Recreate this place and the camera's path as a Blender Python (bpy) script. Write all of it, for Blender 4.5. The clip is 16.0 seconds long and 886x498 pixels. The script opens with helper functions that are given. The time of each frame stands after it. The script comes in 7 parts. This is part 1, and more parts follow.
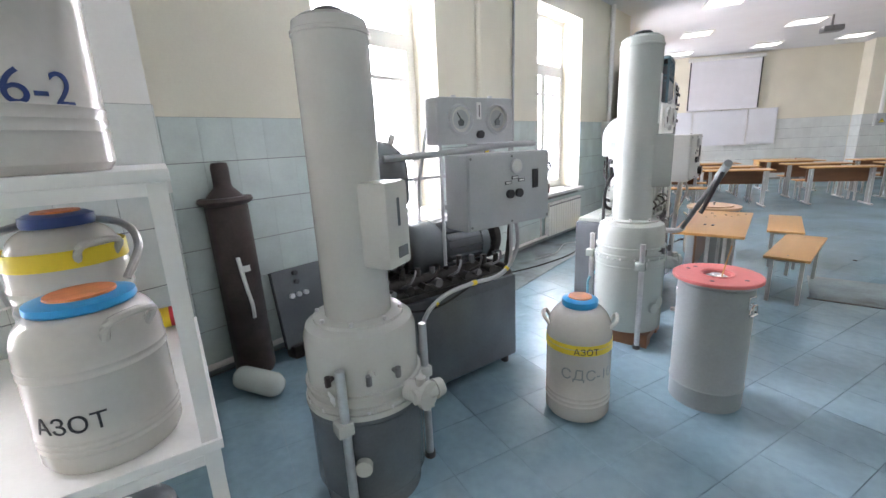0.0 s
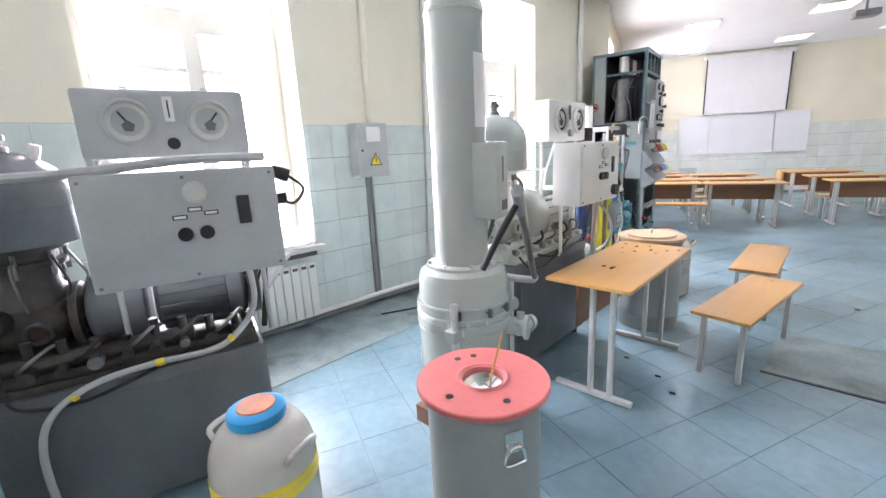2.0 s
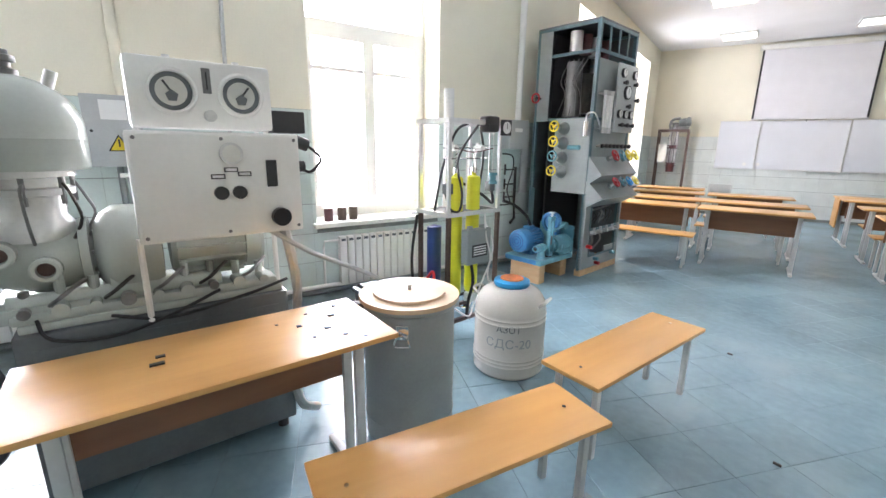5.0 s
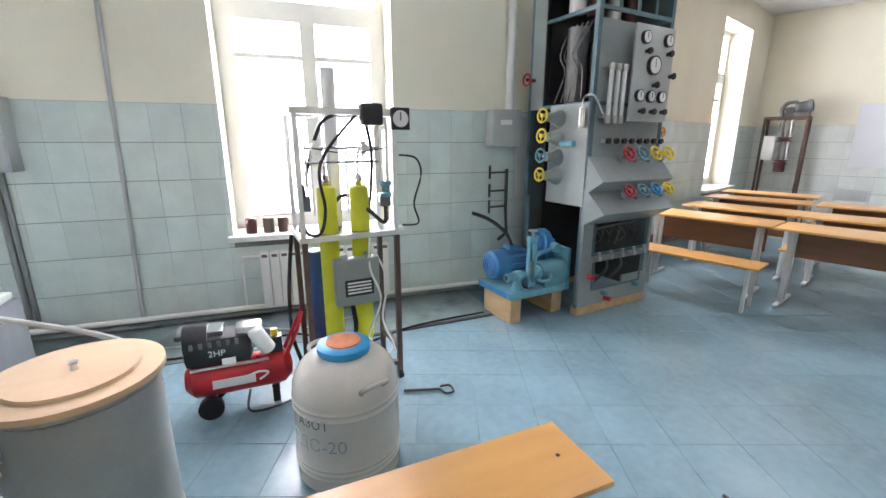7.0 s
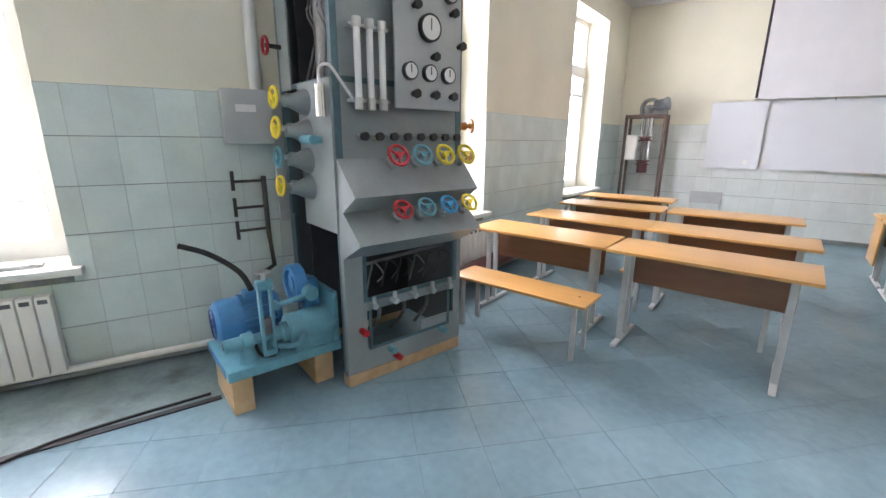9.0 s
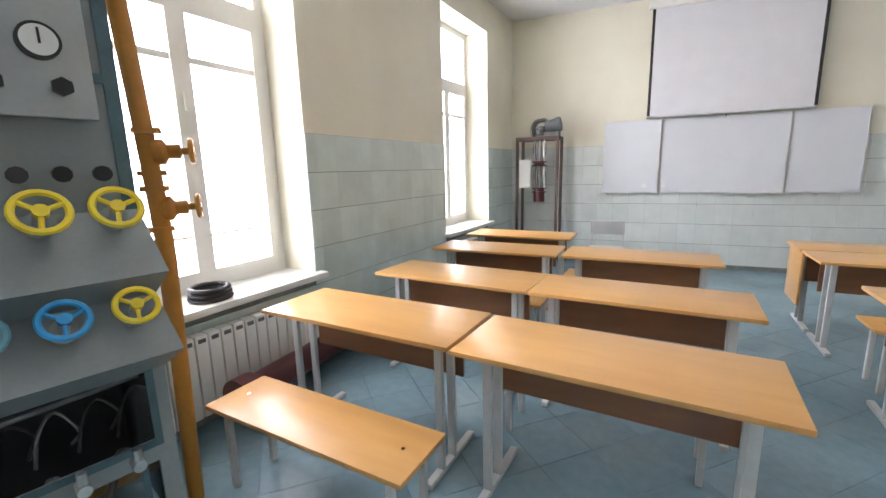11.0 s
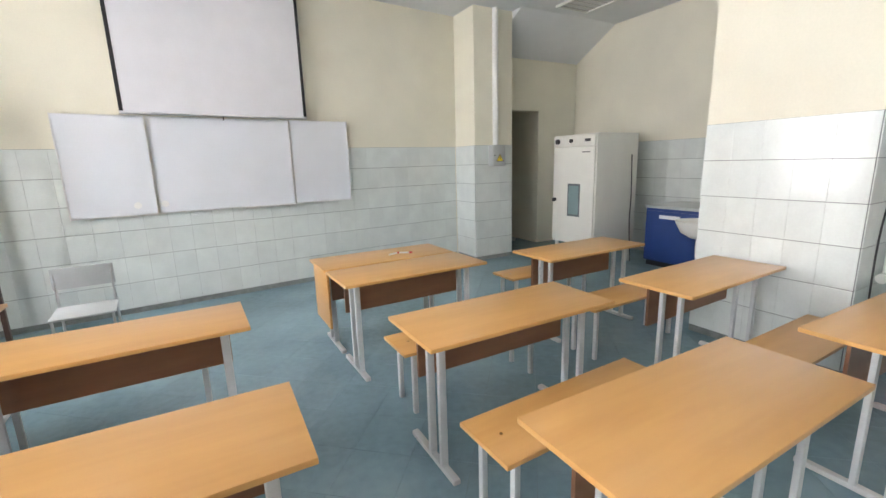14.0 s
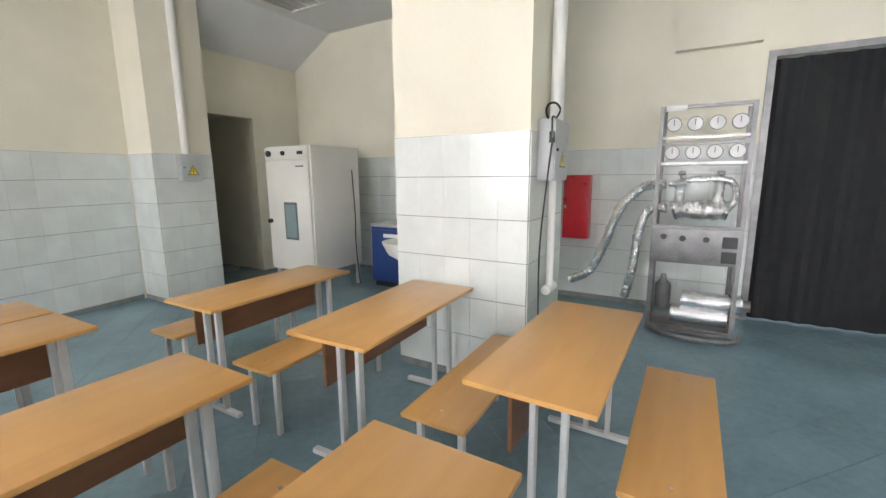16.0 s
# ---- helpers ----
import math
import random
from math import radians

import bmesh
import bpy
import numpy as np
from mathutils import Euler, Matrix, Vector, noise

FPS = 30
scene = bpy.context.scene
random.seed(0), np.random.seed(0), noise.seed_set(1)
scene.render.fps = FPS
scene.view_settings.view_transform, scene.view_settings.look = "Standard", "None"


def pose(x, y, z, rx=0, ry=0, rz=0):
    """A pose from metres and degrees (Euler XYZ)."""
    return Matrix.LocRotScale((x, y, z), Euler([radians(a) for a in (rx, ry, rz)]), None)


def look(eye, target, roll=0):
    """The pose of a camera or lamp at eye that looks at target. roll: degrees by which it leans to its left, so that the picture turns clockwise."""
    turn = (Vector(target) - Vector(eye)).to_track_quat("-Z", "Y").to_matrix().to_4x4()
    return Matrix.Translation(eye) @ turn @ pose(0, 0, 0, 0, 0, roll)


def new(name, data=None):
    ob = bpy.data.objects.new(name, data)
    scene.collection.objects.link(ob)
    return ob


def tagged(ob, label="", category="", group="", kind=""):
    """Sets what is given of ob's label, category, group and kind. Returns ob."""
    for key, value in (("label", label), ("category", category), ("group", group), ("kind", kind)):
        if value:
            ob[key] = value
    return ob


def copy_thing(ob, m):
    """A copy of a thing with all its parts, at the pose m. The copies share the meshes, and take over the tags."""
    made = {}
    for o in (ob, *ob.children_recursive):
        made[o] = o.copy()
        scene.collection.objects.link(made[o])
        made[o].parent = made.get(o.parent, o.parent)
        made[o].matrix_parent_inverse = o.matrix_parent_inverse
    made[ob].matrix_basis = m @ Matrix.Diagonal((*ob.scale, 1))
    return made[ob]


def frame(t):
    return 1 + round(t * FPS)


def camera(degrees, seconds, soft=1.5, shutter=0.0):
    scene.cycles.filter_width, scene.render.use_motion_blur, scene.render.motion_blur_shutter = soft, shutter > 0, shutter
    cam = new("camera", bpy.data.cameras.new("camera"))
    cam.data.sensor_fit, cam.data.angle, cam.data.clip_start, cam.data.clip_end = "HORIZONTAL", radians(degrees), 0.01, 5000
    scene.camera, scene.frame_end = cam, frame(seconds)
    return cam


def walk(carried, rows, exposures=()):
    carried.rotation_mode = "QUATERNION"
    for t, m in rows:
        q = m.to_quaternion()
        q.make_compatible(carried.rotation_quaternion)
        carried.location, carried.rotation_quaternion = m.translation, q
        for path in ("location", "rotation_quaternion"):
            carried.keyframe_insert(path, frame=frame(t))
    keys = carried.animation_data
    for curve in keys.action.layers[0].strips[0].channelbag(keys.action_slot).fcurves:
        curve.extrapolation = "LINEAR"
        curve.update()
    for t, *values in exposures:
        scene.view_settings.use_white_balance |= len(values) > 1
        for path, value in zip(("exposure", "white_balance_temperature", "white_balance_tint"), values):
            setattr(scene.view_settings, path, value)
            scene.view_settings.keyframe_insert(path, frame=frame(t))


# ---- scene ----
cam = camera(92.9, 16.0)
PATH = [
    (0, (2.629, 0.152, 1.554), (1.41, 1.661, 1.07), -2.8),
    (0.5, (2.8, 0.548, 1.54), (1.623, 2.077, 1.016), -2.0),
    (0.7, (2.875, 0.713, 1.551), (1.653, 2.191, 0.983), 0.1),
    (1, (2.947, 1.01, 1.542), (1.773, 2.539, 1.011), -2.9),
    (1.5, (3.117, 1.432, 1.539), (1.873, 2.939, 1.111), -1.6),
    (2, (3.217, 1.873, 1.511), (1.863, 3.275, 1.063), -2.8),
    (2.5, (3.345, 2.286, 1.509), (1.996, 3.697, 1.075), -3.6),
    (3, (3.523, 2.728, 1.519), (2.13, 4.089, 1.065), -2.6),
    (3.5, (3.626, 3.138, 1.499), (2.221, 4.461, 0.976), -1.1),
    (4, (3.76, 3.582, 1.492), (2.266, 4.829, 1.034), -1.1),
    (4.5, (3.84, 3.976, 1.506), (2.296, 5.158, 1.042), -1.5),
    (4.7, (3.839, 4.163, 1.489), (2.314, 5.369, 1.019), 0.3),
    (6.8, (3.751, 5.994, 1.509), (1.953, 6.716, 1.013), -0.3),
    (7, (3.738, 6.181, 1.512), (1.949, 6.926, 1.02), 0.0),
    (7.5, (3.616, 6.583, 1.522), (1.826, 7.344, 1.059), 0.9),
    (8, (3.465, 7.014, 1.512), (1.698, 7.838, 1.067), -1.6),
    (8.5, (3.351, 7.406, 1.519), (1.602, 8.277, 1.093), -0.9),
    (9, (3.216, 7.825, 1.503), (1.601, 8.894, 1.003), 0.5),
    (9.2, (3.158, 7.978, 1.504), (1.576, 9.087, 0.987), -0.9),
    (11.3, (2.515, 9.481, 1.505), (1.127, 10.873, 1.136), -0.7),
    (11.5, (2.447, 9.6, 1.505), (1.11, 11.037, 1.123), -0.4),
    (12, (2.292, 9.91, 1.511), (1.208, 11.544, 1.113), -1.4),
    (12.5, (2.223, 10.193, 1.509), (1.306, 11.923, 1.1), -0.8),
    (13, (2.228, 10.413, 1.519), (1.704, 12.303, 1.125), -1.1),
    (13.5, (2.26, 10.538, 1.544), (2.327, 12.494, 1.136), -1.6),
    (14, (2.445, 10.636, 1.562), (2.817, 12.559, 1.159), -1.7),
    (14.5, (2.677, 10.739, 1.546), (3.282, 12.607, 1.169), 0.2),
    (15, (2.894, 10.909, 1.517), (3.639, 12.721, 1.115), -0.3),
    (15.5, (3.111, 11.02, 1.521), (4.206, 12.636, 1.085), -0.4),
    (16, (3.377, 11.076, 1.522), (4.694, 12.541, 1.177), -0.5),
]
walk(cam, [(t, look(eye, target, roll)) for t, eye, target, roll in PATH], [(0.0, 0.2, 6300, 15), (0.5, 0.5, 6300, 15), (1.0, 0.65, 6300, 15), (2.5, 0.55, 6300, 15), (3.5, 0.35, 6300, 13), (4.5, 0.5, 6400, 12), (7.0, 0.27, 6350, 12), (8.3, 0.17, 6350, 13), (9.0, 0.32, 6350, 13), (11.5, -0.05, 6400, 10), (12.0, -0.3, 6350, 8), (12.5, -0.1, 6250, 6), (13.0, 0.2, 6300, 7), (13.5, 0.27, 6450, 8), (16.0, 0.27, 6600, 9)])

# ---- world and light ----
world = bpy.data.worlds.new("world")
scene.world = world
world.use_nodes = True
sky = world.node_tree.nodes.new("ShaderNodeTexSky")
sky.sky_type = "NISHITA"
sky.sun_disc = False
sky.sun_elevation, sky.sun_rotation = radians(38), radians(250)
sky.air_density, sky.dust_density = 1.5, 3.0
back = world.node_tree.nodes["Background"]
back.inputs["Strength"].default_value = 0.12
world.node_tree.links.new(sky.outputs["Color"], back.inputs["Color"])
sun = new("sun", bpy.data.lights.new("sun", "SUN"))
sun.data.energy, sun.data.angle, sun.data.color = 0.6, radians(25), (1, 0.97, 0.92)
sun.matrix_world = look((-8, -3, 7), (0, 2, 0))

M3 = pose(0, 9.4, 0, 0, 0, 17.5)      # the class end stands at an angle to the machine end
MA = pose(0, 9.0, 0, 0, 0, -3.15) @ pose(0, -9.0, 0)  # window wall of the machine end
MF = M3 @ pose(0, 5.9, 0, 0, 0, 5.7)  # far wall, x along it from the window corner
CEIL = 3.75
WATTS = 210
TILE_TOP = 1.8


def window_light(m, width, height, watts):
    lamp = new("window_light", bpy.data.lights.new("window_light", "AREA"))
    lamp.data.shape, lamp.data.size, lamp.data.size_y = "RECTANGLE", height, width
    lamp.data.energy, lamp.data.color = watts, (1.0, 0.96, 1.03)
    lamp.matrix_world = m @ pose(0, 0, 0, 0, -90, 0)


# ---- materials ----
def material(name, color, rough=0.5, metal=0.0, spread=0.08, scale=6.0, bump=0.0, grain=60.0, coat=0.0, random=0.0, stain=None, stain_at=0.6, world=False, stain_scale=2.6):
    m = bpy.data.materials.new(name)
    m.use_nodes = True
    nt = m.node_tree
    n, l = nt.nodes, nt.links
    b = n["Principled BSDF"]
    b.inputs["Roughness"].default_value = rough
    b.inputs["Metallic"].default_value = metal
    b.inputs["Coat Weight"].default_value = coat
    co = n.new("ShaderNodeTexCoord")
    at = n.new("ShaderNodeNewGeometry").outputs["Position"] if world else co.outputs["Object"]
    big = n.new("ShaderNodeTexNoise")
    big.inputs["Scale"].default_value, big.inputs["Detail"].default_value = scale, 6
    fine = n.new("ShaderNodeTexNoise")
    fine.inputs["Scale"].default_value, fine.inputs["Detail"].default_value = grain, 3
    for t in (big, fine):
        l.new(at, t.inputs["Vector"])
    add = n.new("ShaderNodeMath")
    add.operation = "MULTIPLY_ADD"
    add.inputs[1].default_value = 0.35
    l.new(fine.outputs["Fac"], add.inputs[0])
    l.new(big.outputs["Fac"], add.inputs[2])
    ramp = n.new("ShaderNodeMapRange")
    ramp.inputs["From Min"].default_value, ramp.inputs["From Max"].default_value = 0.45, 0.9
    ramp.inputs["To Min"].default_value, ramp.inputs["To Max"].default_value = 1 - spread, 1 + spread
    l.new(add.outputs[0], ramp.inputs["Value"])
    value = ramp.outputs[0]
    if random:
        info = n.new("ShaderNodeObjectInfo")
        rr = n.new("ShaderNodeMapRange")
        rr.inputs["To Min"].default_value, rr.inputs["To Max"].default_value = 1 - random, 1 + random
        l.new(info.outputs["Random"], rr.inputs["Value"])
        geo = n.new("ShaderNodeNewGeometry")
        r2 = n.new("ShaderNodeMapRange")
        r2.inputs["To Min"].default_value, r2.inputs["To Max"].default_value = 1 - random, 1 + random
        l.new(geo.outputs["Random Per Island"], r2.inputs["Value"])
        mul = n.new("ShaderNodeMath")
        mul.operation = "MULTIPLY"
        l.new(value, mul.inputs[0])
        l.new(rr.outputs[0], mul.inputs[1])
        mul2 = n.new("ShaderNodeMath")
        mul2.operation = "MULTIPLY"
        l.new(mul.outputs[0], mul2.inputs[0])
        l.new(r2.outputs[0], mul2.inputs[1])
        value = mul2.outputs[0]
    col = n.new("ShaderNodeVectorMath")
    col.operation = "SCALE"
    col.inputs[0].default_value = color
    l.new(value, col.inputs["Scale"])
    out = col.outputs[0]
    if stain:
        st = n.new("ShaderNodeTexNoise")
        st.inputs["Scale"].default_value, st.inputs["Detail"].default_value = stain_scale, 8
        l.new(at, st.inputs["Vector"])
        sr = n.new("ShaderNodeMapRange")
        sr.inputs["From Min"].default_value, sr.inputs["From Max"].default_value = stain_at, stain_at + 0.14
        l.new(st.outputs["Fac"], sr.inputs["Value"])
        mix = n.new("ShaderNodeMix")
        mix.data_type = "RGBA"
        l.new(sr.outputs[0], mix.inputs["Factor"])
        l.new(out, mix.inputs["A"])
        mix.inputs["B"].default_value = (*stain, 1)
        out = mix.outputs["Result"]
    l.new(out, b.inputs["Base Color"])
    rg = n.new("ShaderNodeMapRange")
    rg.inputs["To Min"].default_value, rg.inputs["To Max"].default_value = max(0.02, rough - 0.02), min(1, rough + 0.02)
    l.new(big.outputs["Fac"], rg.inputs["Value"])
    l.new(rg.outputs[0], b.inputs["Roughness"])
    if bump:
        bp = n.new("ShaderNodeBump")
        bp.inputs["Strength"].default_value, bp.inputs["Distance"].default_value = bump, 0.01
        l.new(add.outputs[0], bp.inputs["Height"])
        l.new(bp.outputs["Normal"], b.inputs["Normal"])
    return m


def wood(name, color, dark, rough=0.3, stretch=(9, 1.2, 9)):
    m = material(name, color, rough, coat=0.15)
    nt = m.node_tree
    n, l = nt.nodes, nt.links
    b = n["Principled BSDF"]
    co = n.new("ShaderNodeTexCoord")
    mp = n.new("ShaderNodeMapping")
    mp.inputs["Scale"].default_value = stretch
    l.new(co.outputs["Object"], mp.inputs["Vector"])
    nz = n.new("ShaderNodeTexNoise")
    nz.inputs["Scale"].default_value, nz.inputs["Detail"].default_value, nz.inputs["Distortion"].default_value = 1.6, 4, 0.1
    l.new(mp.outputs[0], nz.inputs["Vector"])
    rp = n.new("ShaderNodeValToRGB")
    rp.color_ramp.elements[0].position, rp.color_ramp.elements[0].color = 0.2, (*dark, 1)
    rp.color_ramp.elements[1].position, rp.color_ramp.elements[1].color = 0.75, (*color, 1)
    l.new(nz.outputs["Fac"], rp.inputs["Fac"])
    l.new(rp.outputs["Color"], b.inputs["Base Color"])
    return m


def glow(name, color, strength):
    m = bpy.data.materials.new(name)
    m.use_nodes = True
    b = m.node_tree.nodes["Principled BSDF"]
    b.inputs["Base Color"].default_value = (*color, 1)
    b.inputs["Emission Color"].default_value = (*color, 1)
    b.inputs["Emission Strength"].default_value = strength
    return m


def glass(name, color=(1, 1, 1), rough=0.0):
    m = bpy.data.materials.new(name)
    m.use_nodes = True
    b = m.node_tree.nodes["Principled BSDF"]
    b.inputs["Base Color"].default_value = (*color, 1)
    b.inputs["Roughness"].default_value = rough
    b.inputs["Transmission Weight"].default_value = 1.0
    b.inputs["IOR"].default_value = 1.1
    return m


CREAM = material("cream_plaster", (0.78, 0.75, 0.62), 0.75, spread=0.05, scale=1.5, bump=0.12)
WHITE_PAINT = material("white_paint", (0.80, 0.80, 0.76), 0.45, spread=0.04, scale=3, bump=0.05)
CEILING = material("ceiling_paint", (0.74, 0.75, 0.75), 0.8, spread=0.03, scale=2, bump=0.05)
TILE = material("glazed_tile", (0.60, 0.685, 0.65), 0.16, spread=0.07, scale=5, bump=0.06, random=0.05, world=True)
TILE_PALE = material("pale_glazed_tile", (0.70, 0.74, 0.71), 0.14, spread=0.06, scale=5, bump=0.06, random=0.04, world=True)
GROUT = material("tile_grout", (0.22, 0.24, 0.23), 0.9, spread=0.2, scale=12)
FLOOR = material("floor_tile", (0.20, 0.305, 0.355), 0.24, spread=0.20, scale=1.3, grain=18, bump=0.05, random=0.03, stain=(0.26, 0.36, 0.40), stain_at=0.56, world=True, stain_scale=0.9)
FLOOR_JOINT = material("floor_joint", (0.185, 0.27, 0.31), 0.7, spread=0.3, scale=5, stain=(0.36, 0.44, 0.46), stain_at=0.5, world=True, stain_scale=0.5)
FLOOR_WORN = material("worn_floor_plate", (0.18, 0.235, 0.24), 0.45, spread=0.25, scale=5, grain=40, bump=0.1, stain=(0.085, 0.10, 0.10), stain_at=0.54, world=True)
RUBBER = material("black_rubber", (0.02, 0.02, 0.022), 0.55, spread=0.2, scale=12)
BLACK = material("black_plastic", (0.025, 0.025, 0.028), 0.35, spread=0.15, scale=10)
DARK = material("oily_iron", (0.055, 0.05, 0.045), 0.45, 0.35, spread=0.4, scale=14, bump=0.25, stain=(0.16, 0.14, 0.11))
GREY = material("grey_enamel", (0.27, 0.30, 0.30), 0.35, spread=0.10, scale=4, bump=0.04)
GREY_DARK = material("dark_grey_enamel", (0.135, 0.15, 0.158), 0.2, spread=0.12, scale=4, bump=0.05)
GREY_LIGHT = material("light_grey_enamel", (0.44, 0.46, 0.46), 0.32, spread=0.08, scale=4, bump=0.04)
COLUMN_GREY = material("warm_grey_enamel", (0.54, 0.545, 0.50), 0.2, spread=0.05, scale=3, bump=0.03)
COLUMN_GREEN = material("green_grey_enamel", (0.45, 0.49, 0.455), 0.18, spread=0.06, scale=3, bump=0.03)
PANEL_WHITE = material("white_enamel", (0.78, 0.78, 0.74), 0.3, spread=0.05, scale=4)
TANK = material("beige_tank_enamel", (0.58, 0.56, 0.51), 0.17, spread=0.06, scale=5, bump=0.04)
ALU = material("bare_aluminium", (0.72, 0.72, 0.72), 0.32, 0.9, spread=0.10, scale=8, bump=0.05)
STEEL = material("brushed_steel", (0.60, 0.60, 0.59), 0.35, 0.85, spread=0.12, scale=10, bump=0.05)
DULL_STEEL = material("dull_steel", (0.20, 0.20, 0.20), 0.40, 0.6, spread=0.2, scale=10, bump=0.08)
CHROME = material("chrome", (0.80, 0.80, 0.80), 0.12, 1.0, spread=0.04, scale=10)
FOIL = material("crumpled_foil", (0.85, 0.85, 0.86), 0.16, 1.0, spread=0.1, scale=40, bump=1.0, grain=90)
LEG = material("grey_powder_coat", (0.55, 0.57, 0.57), 0.4, spread=0.06, scale=8)
BLUE_LID = material("blue_plastic", (0.03, 0.30, 0.62), 0.3, spread=0.08, scale=8)
ORANGE_LID = material("orange_disc", (0.62, 0.20, 0.07), 0.5, spread=0.2, scale=14)
RED = material("red_paint", (0.50, 0.02, 0.03), 0.28, spread=0.1, scale=8)
PINK = material("faded_red_paint", (0.56, 0.15, 0.14), 0.45, spread=0.10, scale=7, bump=0.1, stain=(0.62, 0.30, 0.27))
YELLOW = material("yellow_paint", (0.80, 0.62, 0.03), 0.35, spread=0.06, scale=8)
LIME = material("yellow_green_paint", (0.66, 0.66, 0.03), 0.35, spread=0.08, scale=8)
ORANGE = material("amber_pipe_paint", (0.46, 0.20, 0.025), 0.4, spread=0.12, scale=10)
RIG_FRAME = material("grey_teal_paint", (0.075, 0.14, 0.165), 0.4, spread=0.2, scale=9, bump=0.1)
BLUE = material("blue_machine_paint", (0.05, 0.20, 0.42), 0.35, spread=0.15, scale=9, bump=0.1)
TEAL = material("teal_machine_paint", (0.12, 0.31, 0.38), 0.38, spread=0.14, scale=9, bump=0.1)
NAVY = material("navy_laminate", (0.02, 0.05, 0.20), 0.35, spread=0.06, scale=5)
BROWN = material("brown_paint", (0.09, 0.055, 0.045), 0.45, spread=0.2, scale=10, bump=0.1)
MAROON = material("maroon_pipe_paint", (0.10, 0.025, 0.03), 0.4, spread=0.2, scale=10)
BRONZE = material("brown_cylinder_paint", (0.075, 0.055, 0.05), 0.45, 0.2, spread=0.25, scale=9, bump=0.15)
ICE = material("oven_white", (0.70, 0.69, 0.63), 0.35, spread=0.04, scale=3)
BOARD = material("whiteboard_enamel", (0.74, 0.76, 0.80), 0.22, spread=0.03, scale=2)
SCREEN = material("screen_cloth", (0.72, 0.72, 0.75), 0.8, spread=0.03, scale=4)
CLOTH = material("white_sheet", (0.72, 0.72, 0.72), 0.85, spread=0.06, scale=6, bump=0.2)
PAPER = material("paper", (0.80, 0.80, 0.78), 0.8, spread=0.03)
CURTAIN = material("black_curtain", (0.012, 0.012, 0.014), 0.8, spread=0.2, scale=10)
BIRCH = wood("beech_laminate", (0.66, 0.37, 0.125), (0.585, 0.315, 0.10), 0.33, (8, 1.0, 8))
BIRCH_X = wood("beech_laminate_across", (0.66, 0.37, 0.125), (0.56, 0.295, 0.092), 0.33, (1.0, 8, 8))
WALNUT = wood("brown_laminate", (0.27, 0.125, 0.06), (0.18, 0.08, 0.04), 0.35, (1.0, 8, 8))
PINE = wood("raw_pine", (0.60, 0.42, 0.24), (0.48, 0.30, 0.15), 0.7, (2, 9, 9))
PLY = wood("plywood_lid", (0.62, 0.45, 0.29), (0.52, 0.36, 0.22), 0.55, (5, 2, 5))
GLASS = glass("window_glass")
CLEAR = glass("clear_tube", (0.9, 0.95, 0.95), 0.05)
DIAL = material("dial_face", (0.62, 0.62, 0.57), 0.4, spread=0.06, scale=20)
LAMP_ON = glow("lit_diffuser", (1.0, 0.97, 0.93), 2.6)
LOUVRE = material("louvre_metal", (0.45, 0.46, 0.46), 0.35, 0.6, spread=0.1)
OUTSIDE = glow("overcast_outside", (0.95, 0.98, 1.0), 2.2)


# ---- mesh helpers ----
def box(bm, x0, y0, z0, x1, y1, z1, bevel=0.0):
    got = bmesh.ops.create_cube(bm, size=1.0, matrix=Matrix.Translation(((x0 + x1) / 2, (y0 + y1) / 2, (z0 + z1) / 2)) @ Matrix.Diagonal((x1 - x0, y1 - y0, z1 - z0, 1)))
    if bevel:
        edges = list({e for v in got["verts"] for e in v.link_edges})
        bmesh.ops.bevel(bm, geom=edges, offset=bevel, segments=2, affect="EDGES", profile=0.6)
    return bm


def cyl(bm, a, b, r, r2=None, seg=20):
    a, b = Vector(a), Vector(b)
    d = b - a
    m = Matrix.Translation((a + b) / 2) @ d.to_track_quat("Z", "Y").to_matrix().to_4x4()
    bmesh.ops.create_cone(bm, cap_ends=True, segments=seg, radius1=r, radius2=r if r2 is None else r2, depth=d.length, matrix=m)
    return bm


def lathe(bm, profile, seg=40, m=None):
    """Turn (radius, height) pairs about z; zero radii close the ends."""
    rings = []
    for r, z in profile:
        if r < 1e-5:
            rings.append([bm.verts.new((0, 0, z))])
        else:
            rings.append([bm.verts.new((r * math.cos(2 * math.pi * k / seg), r * math.sin(2 * math.pi * k / seg), z)) for k in range(seg)])
    for a, b in zip(rings, rings[1:]):
        for k in range(seg):
            q = (k + 1) % seg
            if len(a) == 1 and len(b) == 1:
                continue
            if len(a) == 1:
                bm.faces.new((a[0], b[q], b[k]))
            elif len(b) == 1:
                bm.faces.new((a[k], a[q], b[0]))
            else:
                bm.faces.new((a[k], a[q], b[q], b[k]))
    if m is not None:
        bmesh.ops.transform(bm, matrix=m, verts=[v for ring in rings for v in ring])
    bmesh.ops.recalc_face_normals(bm, faces=bm.faces[:])
    return bm


def smooth_line(points, steps=6):
    pts = [Vector(p) for p in points]
    out = []
    for i in range(len(pts) - 1):
        p0, p1, p2, p3 = pts[max(i - 1, 0)], pts[i], pts[i + 1], pts[min(i + 2, len(pts) - 1)]
        for s in range(steps):
            t = s / steps
            out.append(0.5 * ((2 * p1) + (p2 - p0) * t + (2 * p0 - 5 * p1 + 4 * p2 - p3) * t * t + (3 * p1 - p0 - 3 * p2 + p3) * t ** 3))
    out.append(pts[-1])
    return out


